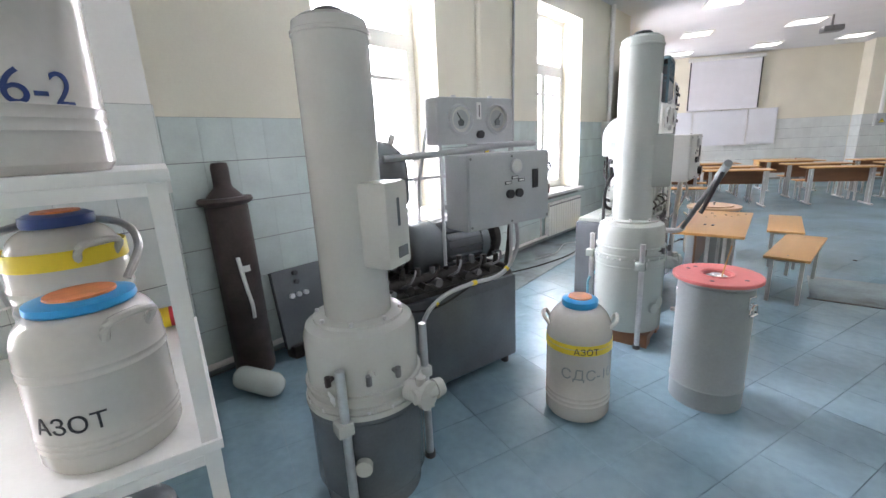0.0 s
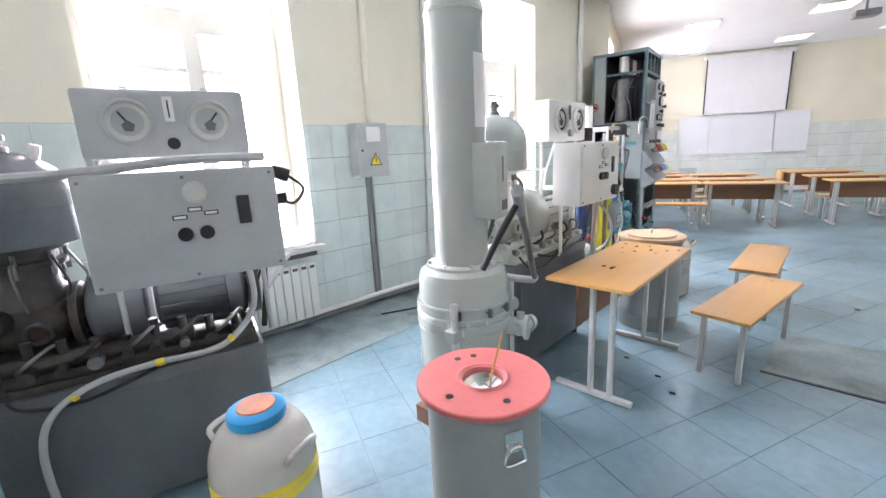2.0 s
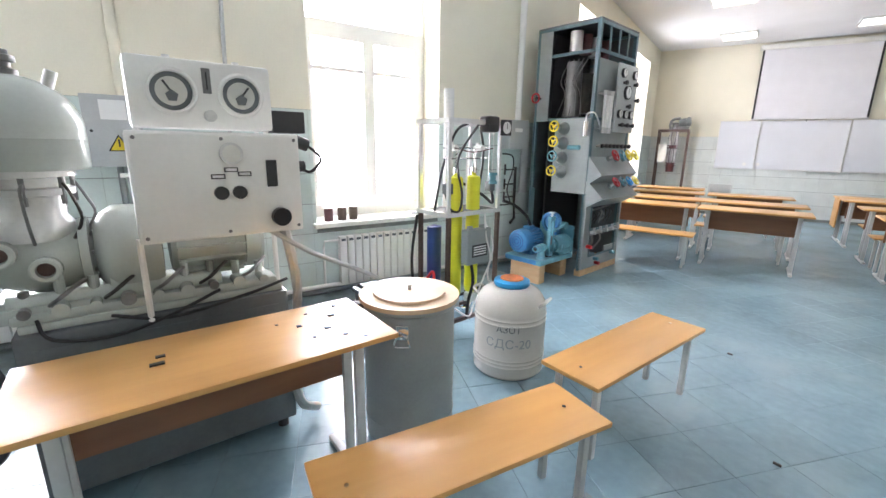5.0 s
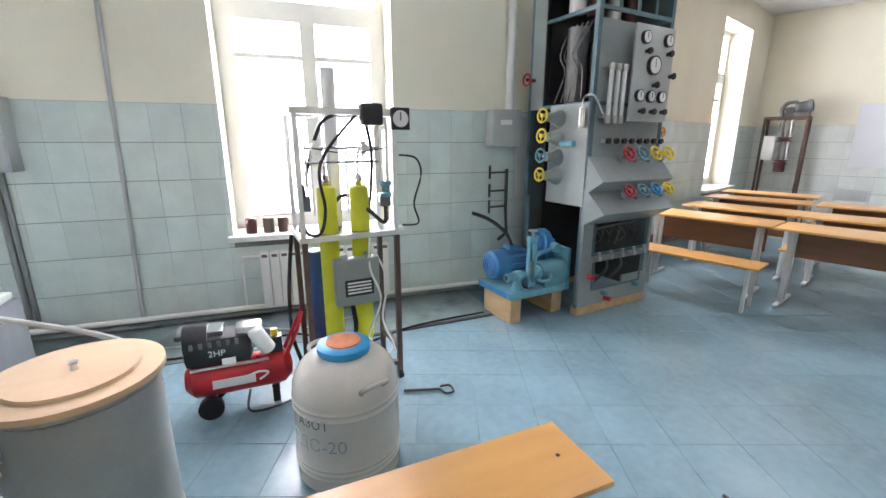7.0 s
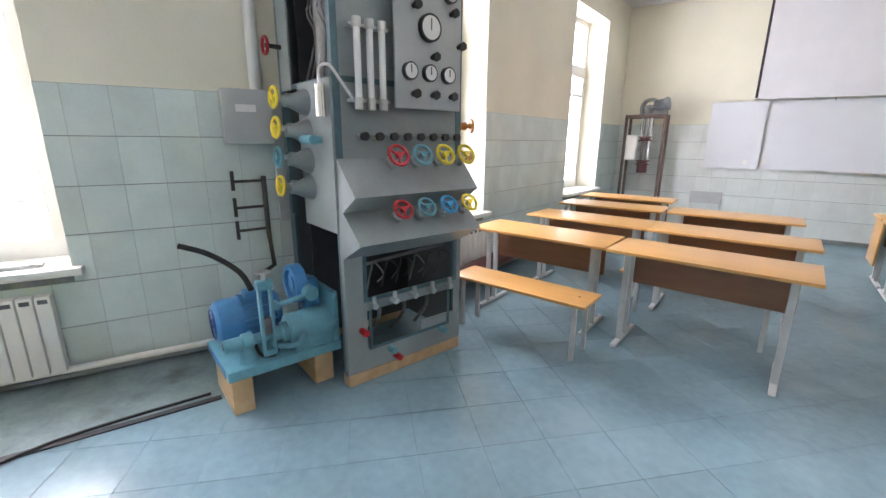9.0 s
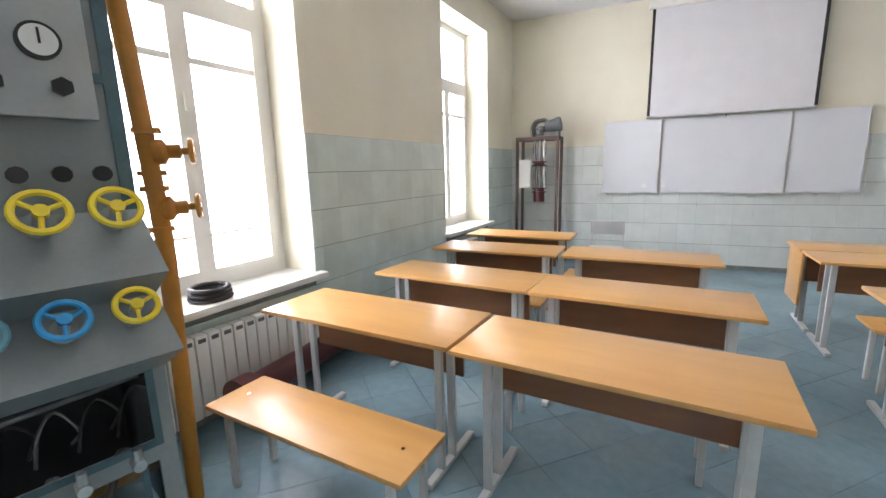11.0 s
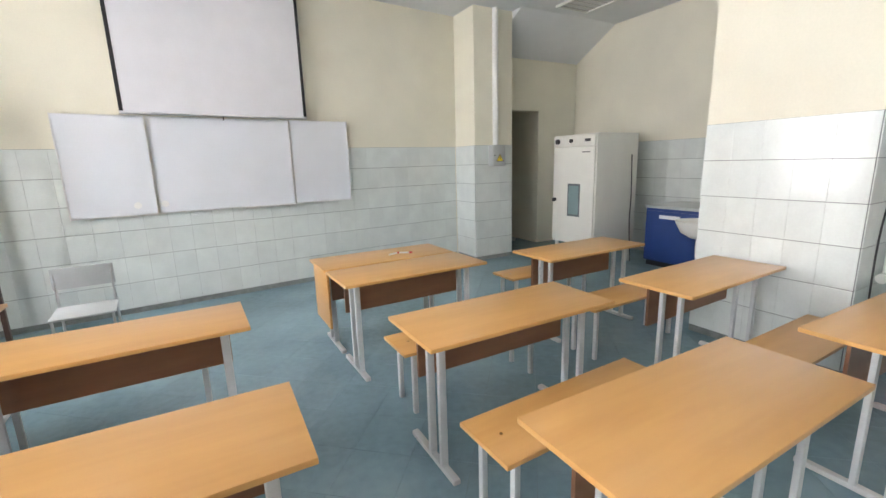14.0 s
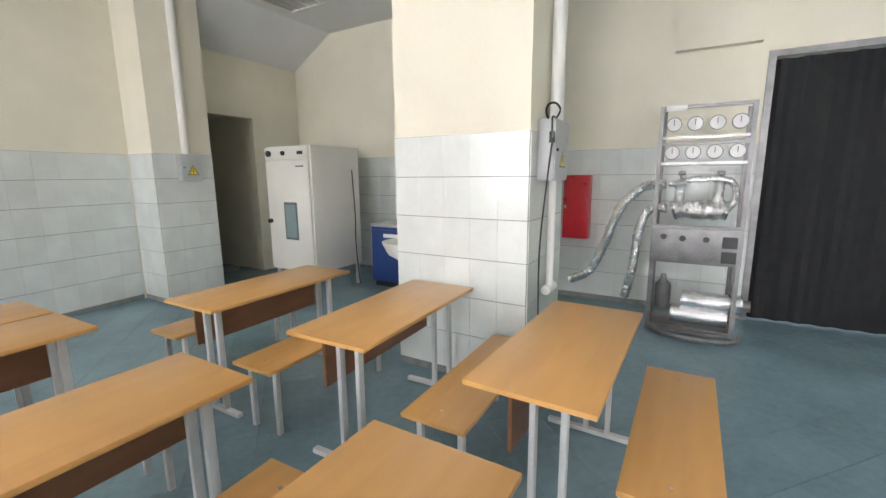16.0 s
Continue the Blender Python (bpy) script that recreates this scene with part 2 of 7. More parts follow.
def tube(bm, points, r, seg=8, steps=6, ribs=0.0):
    line = smooth_line(points, steps) if steps > 1 else [Vector(p) for p in points]
    rings = []
    up = Vector((0.13, 0.07, 1))
    for i, p in enumerate(line):
        d = (line[min(i + 1, len(line) - 1)] - line[max(i - 1, 0)]).normalized()
        x = d.cross(up)
        if x.length < 1e-3:
            x = d.cross(Vector((1, 0, 0)))
        x.normalize()
        y = d.cross(x)
        rr = r * (1 + ribs * (1 if i % 2 else -1))
        wob = [1 + ribs * random.uniform(-2.4, 2.4) for k in range(seg)] if ribs else [1.0] * seg
        rings.append([bm.verts.new(p + (x * math.cos(2 * math.pi * k / seg) + y * math.sin(2 * math.pi * k / seg)) * rr * wob[k]) for k in range(seg)])
    for a, b in zip(rings, rings[1:]):
        for k in range(seg):
            bm.faces.new((a[k], a[(k + 1) % seg], b[(k + 1) % seg], b[k]))
    bm.faces.new(list(reversed(rings[0])))
    bm.faces.new(rings[-1])
    bmesh.ops.recalc_face_normals(bm, faces=bm.faces[:])
    return bm


def ring(bm, centre, r, thick, m=None, seg=24, side=6):
    m = m or Matrix.Translation(centre)
    vs = []
    for k in range(seg):
        a = 2 * math.pi * k / seg
        vs.append([bm.verts.new(m @ Vector(((r + thick * math.cos(2 * math.pi * j / side)) * math.cos(a), (r + thick * math.cos(2 * math.pi * j / side)) * math.sin(a), thick * math.sin(2 * math.pi * j / side)))) for j in range(side)])
    for k in range(seg):
        for j in range(side):
            bm.faces.new((vs[k][j], vs[(k + 1) % seg][j], vs[(k + 1) % seg][(j + 1) % side], vs[k][(j + 1) % side]))
    bmesh.ops.recalc_face_normals(bm, faces=bm.faces[:])
    return bm


def mesh_of(name, bm, mat, flat=False):
    me = bpy.data.meshes.new(name)
    bm.to_mesh(me)
    bm.free()
    me.materials.append(mat)
    if not flat:
        for p in me.polygons:
            p.use_smooth = True
        me.set_sharp_from_angle(angle=radians(35))
    return me


def part(name, bm, mat, parent, label=""):
    ob = new(name, mesh_of(name, bm, mat))
    ob.parent = parent
    if label:
        ob["label"] = label
    return ob


def thing(name, label, category, m, group="", kind=""):
    ob = new(name)
    ob.empty_display_size = 0.1
    ob.matrix_world = m
    return tagged(ob, label, category, group, kind)


def single(name, bm, mat, label, category, m=None, group="", kind=""):
    ob = new(name, mesh_of(name, bm, mat))
    if m is not None:
        ob.matrix_world = m
    return tagged(ob, label, category, group, kind)


def B():
    return bmesh.new()


def boxes(*list_of):
    bm = B()
    for b in list_of:
        box(bm, *b)
    return bm


def letters(text, size, mat, parent, radius=0.0, z=0.0, turn=0.0, m=None, name="lettering", squeeze=1.0):
    """Flat or cylinder-wrapped writing from the built-in font."""
    cu = bpy.data.curves.new(name, "FONT")
    cu.body, cu.size, cu.align_x, cu.align_y, cu.extrude = text, size, "CENTER", "CENTER", 0.0008
    tmp = new("tmp_text", cu)
    bpy.context.view_layer.update()
    me = bpy.data.meshes.new_from_object(tmp.evaluated_get(bpy.context.evaluated_depsgraph_get()))
    bpy.data.objects.remove(tmp)
    bm = B()
    bm.from_mesh(me)
    bpy.data.meshes.remove(me)
    bmesh.ops.subdivide_edges(bm, edges=[e for e in bm.edges if e.calc_length() > size * 0.3], cuts=2)
    for v in bm.verts:
        x, y, d = v.co.x * squeeze, v.co.y, v.co.z
        if radius:
            a = turn + x / radius
            v.co = ((radius + 0.0015 + d) * math.sin(a), -(radius + 0.0015 + d) * math.cos(a), z + y)
        else:
            v.co = m @ Vector((x, y, d + 0.001))
    ob = new(name, mesh_of(name, bm, mat, True))
    ob.parent = parent
    return ob


# ---- structure ----
def wall_run(name, m, length, openings, label, top=CEIL, start=0.0, thick=0.45, mat=None):
    """A wall along local y from start to length; its room face is x = 0. openings: (y0, y1, z0, z1)."""
    bm = B()
    y = start
    for y0, y1, z0, z1 in openings:
        if y0 > y:
            box(bm, -thick, y, 0, 0, y0, top)
        if z0 > 0:
            box(bm, -thick, y0, 0, 0, y1, z0)
        box(bm, -thick, y0, z1, 0, y1, top)
        y = y1
    box(bm, -thick, y, 0, 0, length, top)
    return single(name, bm, mat or CREAM, label, "wall", m, kind="structure")


W = {"z0": 0.74, "z1": 3.35}
OPEN_A = [(-1.45, -0.15), (2.37, 3.80), (5.88, 7.29)]
OPEN_3 = [(0.05, 1.43), (3.57, 4.88)]
wall_a = wall_run("wall_window_side", MA, 9.45, [(a, b, W["z0"], W["z1"]) for a, b in OPEN_A], "cream plastered window wall above pale green tiles", start=-3.0)
wall_b = wall_run("wall_window_class", M3, 6.3, [(a, b, W["z0"], W["z1"]) for a, b in OPEN_3], "cream plastered window wall of the class end", start=-0.05)
wall_far = single("wall_far", boxes((-0.4, 0, 0, 6.5, 0.3, CEIL)), CREAM, "cream plastered end wall behind the boards", "wall", MF, kind="structure")
pilaster = single("wall_pilaster", boxes((6.3, 5.97, 0, 7.0, 7.4, CEIL)), CREAM, "cream pilaster with a tiled lower part", "wall", M3, kind="structure")
near_pier = single("wall_pier", boxes((-0.75, -0.15, 0, 0.25, 0.95, CEIL)), WHITE_PAINT, "white pier between windows with tiled lower part", "wall", kind="structure")
bm = boxes((7.0, 6.6, 2.42, 8.1, 6.8, CEIL), (8.1, 6.6, 0, 9.2, 6.8, CEIL))
single("wall_recess", bm, CREAM, "cream wall over a dark doorway", "wall", M3, kind="structure")
single("wall_passage", boxes((6.95, 8.6, 0, 8.4, 8.7, 2.6), (6.9, 6.8, 0, 7.0, 8.65, 2.6), (8.1, 6.8, 0, 8.2, 8.65, 2.6), (6.95, 6.8, 2.5, 8.2, 8.7, 2.6)), CREAM, "passage walls behind the doorway", "wall", M3, kind="structure")
wall_r = wall_run("wall_right", M3 @ pose(9.0, 0, 0, 0, 0, 180), 16.0, [(0.0, 1.5, 0, 2.6)], "cream plastered inner wall with a dark curtained doorway", start=-6.8)
single("wall_back", boxes((-0.5, -3.2, 0, 15, -3.0, CEIL)), CREAM, "plain back wall", "wall", kind="structure")
column = single("wall_column", boxes((6.38, 1.50, 0, 7.15, 2.56, CEIL)), CREAM, "cream square column with a tiled lower part", "column", M3, kind="structure")
ceiling_bm = boxes((-3, -3.2, CEIL, 15, 19.5, CEIL + 0.2))
single("ceiling", ceiling_bm, CEILING, "white painted ceiling", "ceiling", kind="structure")
slope = B()
sv = [slope.verts.new(p) for p in ((7.0, 5.75, CEIL), (9.0, 5.75, CEIL), (9.0, 6.6, 3.28), (7.0, 6.6, 3.28), (7.0, 6.6, CEIL + 0.05), (9.0, 6.6, CEIL + 0.05))]
for f in ((0, 3, 2, 1), (0, 1, 5, 4), (3, 4, 5, 2), (0, 4, 3), (1, 2, 5)):
    slope.faces.new([sv[k] for k in f])
bmesh.ops.recalc_face_normals(slope, faces=slope.faces[:])
single("ceiling_slope", slope, CEILING, "sloping strip of white ceiling over the doorway", "ceiling", M3, kind="structure")
floor = single("floor", boxes((-3, -3.2, -0.25, 15, 19.5, -0.004)), FLOOR_JOINT, "blue-green tiled floor", "floor", kind="structure")
single("backdrop", boxes((-6, -8, -1, -5.9, 22, 9)), OUTSIDE, "bright overcast daylight outside the windows", "backdrop", kind="structure")


def window(number, m, width, watts):
    """A white two-leaf wooden window with a top light; the room face of the wall is x = 0."""
    w = thing(f"window_{number}", "white-painted wooden window with two leaves and a top light", "window", m, kind="structure")
    h = W["z1"] - W["z0"]
    x0, x1 = -0.40, -0.33
    fr = boxes((x0, 0, 0, x1, 0.07, h), (x0, width - 0.07, 0, x1, width, h), (x0, 0.07, 0, x1, width - 0.07, 0.07), (x0, 0.07, h - 0.07, x1, width - 0.07, h), (x0, 0.07, h - 0.78, x1 + 0.02, width - 0.07, h - 0.68))
    part("window_frame", fr, WHITE_PAINT, w, "white window frame")
    mid = width * 0.52
    for a, b in ((0.07, mid), (mid, width - 0.07)):
        s = boxes((x0 + 0.01, a, 0.07, x1 + 0.02, a + 0.06, h - 0.78), (x0 + 0.01, b - 0.06, 0.07, x1 + 0.02, b, h - 0.78), (x0 + 0.01, a + 0.06, 0.07, x1 + 0.02, b - 0.06, 0.13), (x0 + 0.01, a + 0.06, h - 0.84, x1 + 0.02, b - 0.06, h - 0.78), (x0 + 0.02, a + 0.06, h - 1.14, x1 + 0.01, b - 0.06, h - 1.10), (x0 + 0.02, a + 0.06, 0.36, x1, b - 0.06, 0.375))
        leaf = part("casement", s, WHITE_PAINT, w)
        for z0, z1 in ((0.13, h - 1.14), (h - 1.10, h - 0.84)):
            p = part("pane", boxes((x0 + 0.03, a + 0.055, z0, x0 + 0.036, b - 0.055, z1)), GLASS, leaf)
            p.visible_shadow = False
    p = part("pane", boxes((x0 + 0.03, 0.07, h - 0.68, x0 + 0.036, width - 0.07, h - 0.07)), GLASS, w)
    p.visible_shadow = False
    part("window_handle", boxes((x1 + 0.02, mid - 0.012, h * 0.45, x1 + 0.035, mid + 0.012, h * 0.45 + 0.11)), WHITE_PAINT, w)
    part("window_sill", box(B(), -0.33, -0.04, -0.045, 0.09, width + 0.06, 0.003, 0.012), WHITE_PAINT, w, "thick white painted sill")
    window_light(m @ pose(-0.52, width / 2, h / 2 + 0.05), width, h, watts)


for i, (a, b) in enumerate(OPEN_A):
    window(i + 1, MA @ pose(0, a, W["z0"]), b - a, WATTS)
for i, (a, b) in enumerate(OPEN_3):
    window(i + 4, M3 @ pose(0, a, W["z0"]), b - a, 100)


# ---- tables and benches ----
def make_desk(m, group):
    """School desk 1.2 by 0.5 m: laminate top, modesty panel, two steel side frames."""
    d = thing("school_desk", "beech laminate school desk on grey steel legs", "desk", m, group)
    part("tabletop", box(B(), 0, 0, 0.728, 1.2, 0.5, 0.75, 0.003), BIRCH_X, d, "beech laminate top with brown edge")
    part("modesty_panel", box(B(), 0.09, 0.33, 0.44, 1.11, 0.346, 0.727), WALNUT, d, "brown laminate modesty panel")
    for x in (0.10, 1.06):
        f = B()
        for y in (0.12, 0.24):
            box(f, x, y, 0.03, x + 0.04, y + 0.025, 0.728, 0.004)
        part("leg_frame", f, LEG, d, "grey steel twin leg")
        part("foot", box(B(), x, 0.0, 0.004, x + 0.04, 0.48, 0.034, 0.008), LEG, d)
    return d


def make_bench(m, group, length=1.12, width=0.33, height=0.44):
    d = thing("bench", "beech laminate bench on grey steel legs", "bench", m, group)
    part("seat", box(B(), 0, 0, height - 0.022, length, width, height, 0.003), BIRCH_X, d)
    for x in (0.07, length - 0.10):
        for y in (0.04, width - 0.07):
            part("leg", box(B(), x, y, 0.0, x + 0.03, y + 0.03, height - 0.022, 0.004), LEG, d)
        part("rail", box(B(), x, 0.07, height - 0.05, x + 0.03, width - 0.07, height - 0.022), LEG, d)
    for x in (0.1, length - 0.1):
        part("bolt", cyl(B(), (x, width / 2, height), (x, width / 2, height + 0.004), 0.008, seg=8), CHROME, d)
    return d


desk = make_desk(M3 @ pose(0.43, 0.60, 0), "classroom desks")
for x, y, r in ((1.65, 0.58, -1), (0.47, 1.58, -1.5), (1.68, 1.55, 0), (0.36, 2.63, 3), (1.60, 2.72, 2), (0.28, 3.55, 2),
                (3.47, 2.0, 0.5), (3.48, 0.91, 0), (5.07, 2.96, 1), (5.09, 1.81, 2), (5.05, 0.79, -1)):
    copy_thing(desk, M3 @ pose(x, y, 0, 0, 0, r))
copy_thing(desk, M3 @ pose(3.43, 3.20, 0, 0, 0, 2))["group"] = "teacher's desks"
back_desk = copy_thing(desk, M3 @ pose(4.60, 4.26, 0, 0, 0, 181))
back_desk["group"] = "teacher's desks"
part("side_panel", box(B(), 1.155, 0.03, 0.24, 1.175, 0.47, 0.727, 0.002), BIRCH, back_desk, "beech laminate side panel")
bench = make_bench(M3 @ pose(0.57, 0.14, 0), "classroom benches")
for x, y, r in ((5.14, 0.40, 0), (5.17, 1.34, 1), (5.12, 2.54, 1), (5.15, 3.56, 1), (3.55, 1.55, 2), (3.60, 2.62, 1), (1.60, 1.17, 0), (1.62, 2.2, 1), (0.45, 2.2, 1), (1.5, 3.25, 2)):
    copy_thing(bench, M3 @ pose(x, y, 0, 0, 0, r))
work_table = copy_thing(desk, pose(2.465, 4.05, 0, 0, 0, 90.3))
tagged(work_table, "beech laminate table with small dark marks on its top", "table", "tables and benches by the machines")
copy_thing(bench, pose(2.91, 4.75, 0, 0, 0, 81.5))["group"] = "tables and benches by the machines"
copy_thing(bench, pose(2.905, 6.02, 0, 0, 0, 90.5))["group"] = "tables and benches by the machines"


# ---- vessels ----
def make_tank(name, m, r, h, label, band=None, words=(), neck=0.5, shoulder=0.72, handles=2, group="liquid nitrogen tanks", lid=BLUE_LID):
    """A round-shouldered nitrogen vessel with ribs, a blue lid and loop handles."""
    d = thing(name, label, "tank", m, group)
    s = h * shoulder
    prof = [(0, 0.0), (r * 0.93, 0.0), (r, 0.02)]
    for z in (0.14, 0.18, 0.22):
        prof += [(r, h * z - 0.008), (r * 1.018, h * z), (r, h * z + 0.008)]
    for z in (0.60, 0.65):
        prof += [(r, h * z - 0.008), (r * 1.018, h * z), (r, h * z + 0.008)]
    prof += [(r, s)]
    for k in range(1, 8):
        a = k / 7 * math.pi / 2
        prof.append((r * neck * 1.02 + (r - r * neck * 1.02) * math.cos(a), s + (h * 0.93 - s) * math.sin(a)))
    prof += [(r * neck, h * 0.95), (0, h * 0.95)]
    part("vessel", lathe(B(), prof, 48), TANK, d, "beige enamelled ribbed vessel")
    part("lid", lathe(B(), [(0, h * 0.935), (r * neck * 1.16, h * 0.935), (r * neck * 1.2, h * 0.95), (r * neck * 1.18, h * 0.985), (r * neck * 0.95, h), (0, h)], 36), lid, d, "blue plastic lid")
    part("disc", lathe(B(), [(0, h), (r * neck * 0.78, h), (r * neck * 0.76, h + 0.006), (0, h + 0.006)], 30), ORANGE_LID, d, "worn orange disc on the lid")
    for k in range(handles):
        a = math.pi * k + 0.35
        c, q = math.cos(a), math.sin(a)
        z = s + (h * 0.9 - s) * 0.35
        pts = [(r * 0.86 * c - 0.05 * q, r * 0.86 * q + 0.05 * c, z), (r * 1.08 * c - 0.05 * q, r * 1.08 * q + 0.05 * c, z + 0.05), (r * 1.08 * c + 0.05 * q, r * 1.08 * q - 0.05 * c, z + 0.05), (r * 0.86 * c + 0.05 * q, r * 0.86 * q - 0.05 * c, z)]
        part("handle", tube(B(), pts, 0.011, 8, 5), TANK, d)
    if band:
        part("band", lathe(B(), [(r + 0.001, h * band), (r + 0.0025, h * band + 0.002), (r + 0.0025, h * band + h * 0.085), (r + 0.001, h * band + h * 0.087)], 48), YELLOW, d, "yellow painted band")
    for text, size, z, turn, mat in words:
        letters(text, size, mat, d, radius=r + (0.004 if band else 0.0), z=z, turn=turn)
    return d


face = math.atan2(2.9 - 1.92, -(0.9 - 2.37))
make_tank("nitrogen_tank", pose(1.825, 2.345, 0), 0.178, 0.69, "beige nitrogen tank with yellow band standing on the floor", 0.60, (("АЗОТ", 0.05, 0.438, face, BLACK), ("СДС-10", 0.085, 0.30, face + 0.1, GREY)), 0.46, 0.70)
make_tank("nitrogen_tank", pose(1.946, 6.437, 0), 0.24, 0.635, "wide beige nitrogen tank standing on the floor", None, (("АЗОТ", 0.06, 0.36, 0.75, GREY_DARK), ("СДС-20", 0.085, 0.26, 0.75, GREY)), 0.42, 0.68)


def make_drum(m, r, h, rim_mat, hole, label, lid_r):
    d = thing("steel_drum", label, "drum", m, "steel drums")
    part("shell", lathe(B(), [(0, 0), (r, 0), (r, 0.11), (r + 0.006, 0.12), (r, 0.13), (r, h - 0.04), (r + 0.008, h - 0.03), (r + 0.008, h - 0.012), (0, h - 0.012)], 56), GREY, d, "grey painted sheet-steel shell")
    if hole:
        rim = lathe(B(), [(hole, h - 0.012), (hole, h + 0.006), (lid_r - 0.004, h + 0.006), (lid_r, h + 0.002), (lid_r, h - 0.012), (hole, h - 0.012)], 56)
        part("flange", rim, rim_mat, d, "faded red wooden flange")
        part("neck", lathe(B(), [(hole, h + 0.003), (hole + 0.012, h + 0.012), (hole + 0.022, h + 0.009), (hole - 0.002, h - 0.010)], 36), rim_mat, d)
        part("flask", lathe(B(), [(0, h + 0.002), (0.028, h + 0.006), (0.05, h - 0.002), (0.075, h - 0.008)], 30), CHROME, d, "shiny glass flask mouth")
        for a in (2.2, 2.6, 4.4, 5.6):
            part("bolt_hole", cyl(B(), (lid_r * 0.7 * math.cos(a), lid_r * 0.7 * math.sin(a), h + 0.0062), (lid_r * 0.7 * math.cos(a), lid_r * 0.7 * math.sin(a), h + 0.0075), 0.012, seg=12), BLACK, d)
    else:
        part("lid", lathe(B(), [(0, h - 0.01), (lid_r, h - 0.01), (lid_r, h + 0.012), (0, h + 0.012)], 56), PLY, d, "round plywood lid")
        part("lid_board", lathe(B(), [(0, h + 0.012), (lid_r * 0.72, h + 0.012), (lid_r * 0.72, h + 0.026), (0, h + 0.026)], 48), PLY, d)
        part("knob", lathe(B(), [(0, h + 0.026), (0.012, h + 0.026), (0.01, h + 0.045), (0.018, h + 0.055), (0, h + 0.06)], 16), STEEL, d)
    for a in (-0.7, 2.4):
        c, q = math.cos(a), math.sin(a)
        clip = B()
        box(clip, -0.03, 0, h - 0.14, 0.03, 0.012, h - 0.07, 0.004)
        tube(clip, [(-0.035, 0.02, h - 0.17), (-0.02, 0.022, h - 0.12), (0.02, 0.022, h - 0.12), (0.035, 0.02, h - 0.17), (-0.035, 0.02, h - 0.17)], 0.005, 6, 4)
        bmesh.ops.transform(clip, matrix=Matrix.Translation((r * c, r * q, 0)) @ Matrix.Rotation(a - math.pi / 2, 4, "Z"), verts=clip.verts)
        part("latch", clip, CHROME, d, "bright metal latch")
    return d


red_drum = make_drum(pose(2.41, 2.87, 0, 0, 0, 15), 0.19, 0.765, PINK, 0.07, "grey steel drum with a faded red flange on the floor", 0.222)
make_drum(pose(2.095, 5.53, 0), 0.232, 0.75, None, 0, "grey steel drum with a plywood lid on the floor", 0.255)
part("stirring_stick", tube(B(), [(0.02, 0.0, 0.74), (0.06, 0.03, 0.93)], 0.0035, 6, 1), BIRCH, red_drum, "thin wooden stick")


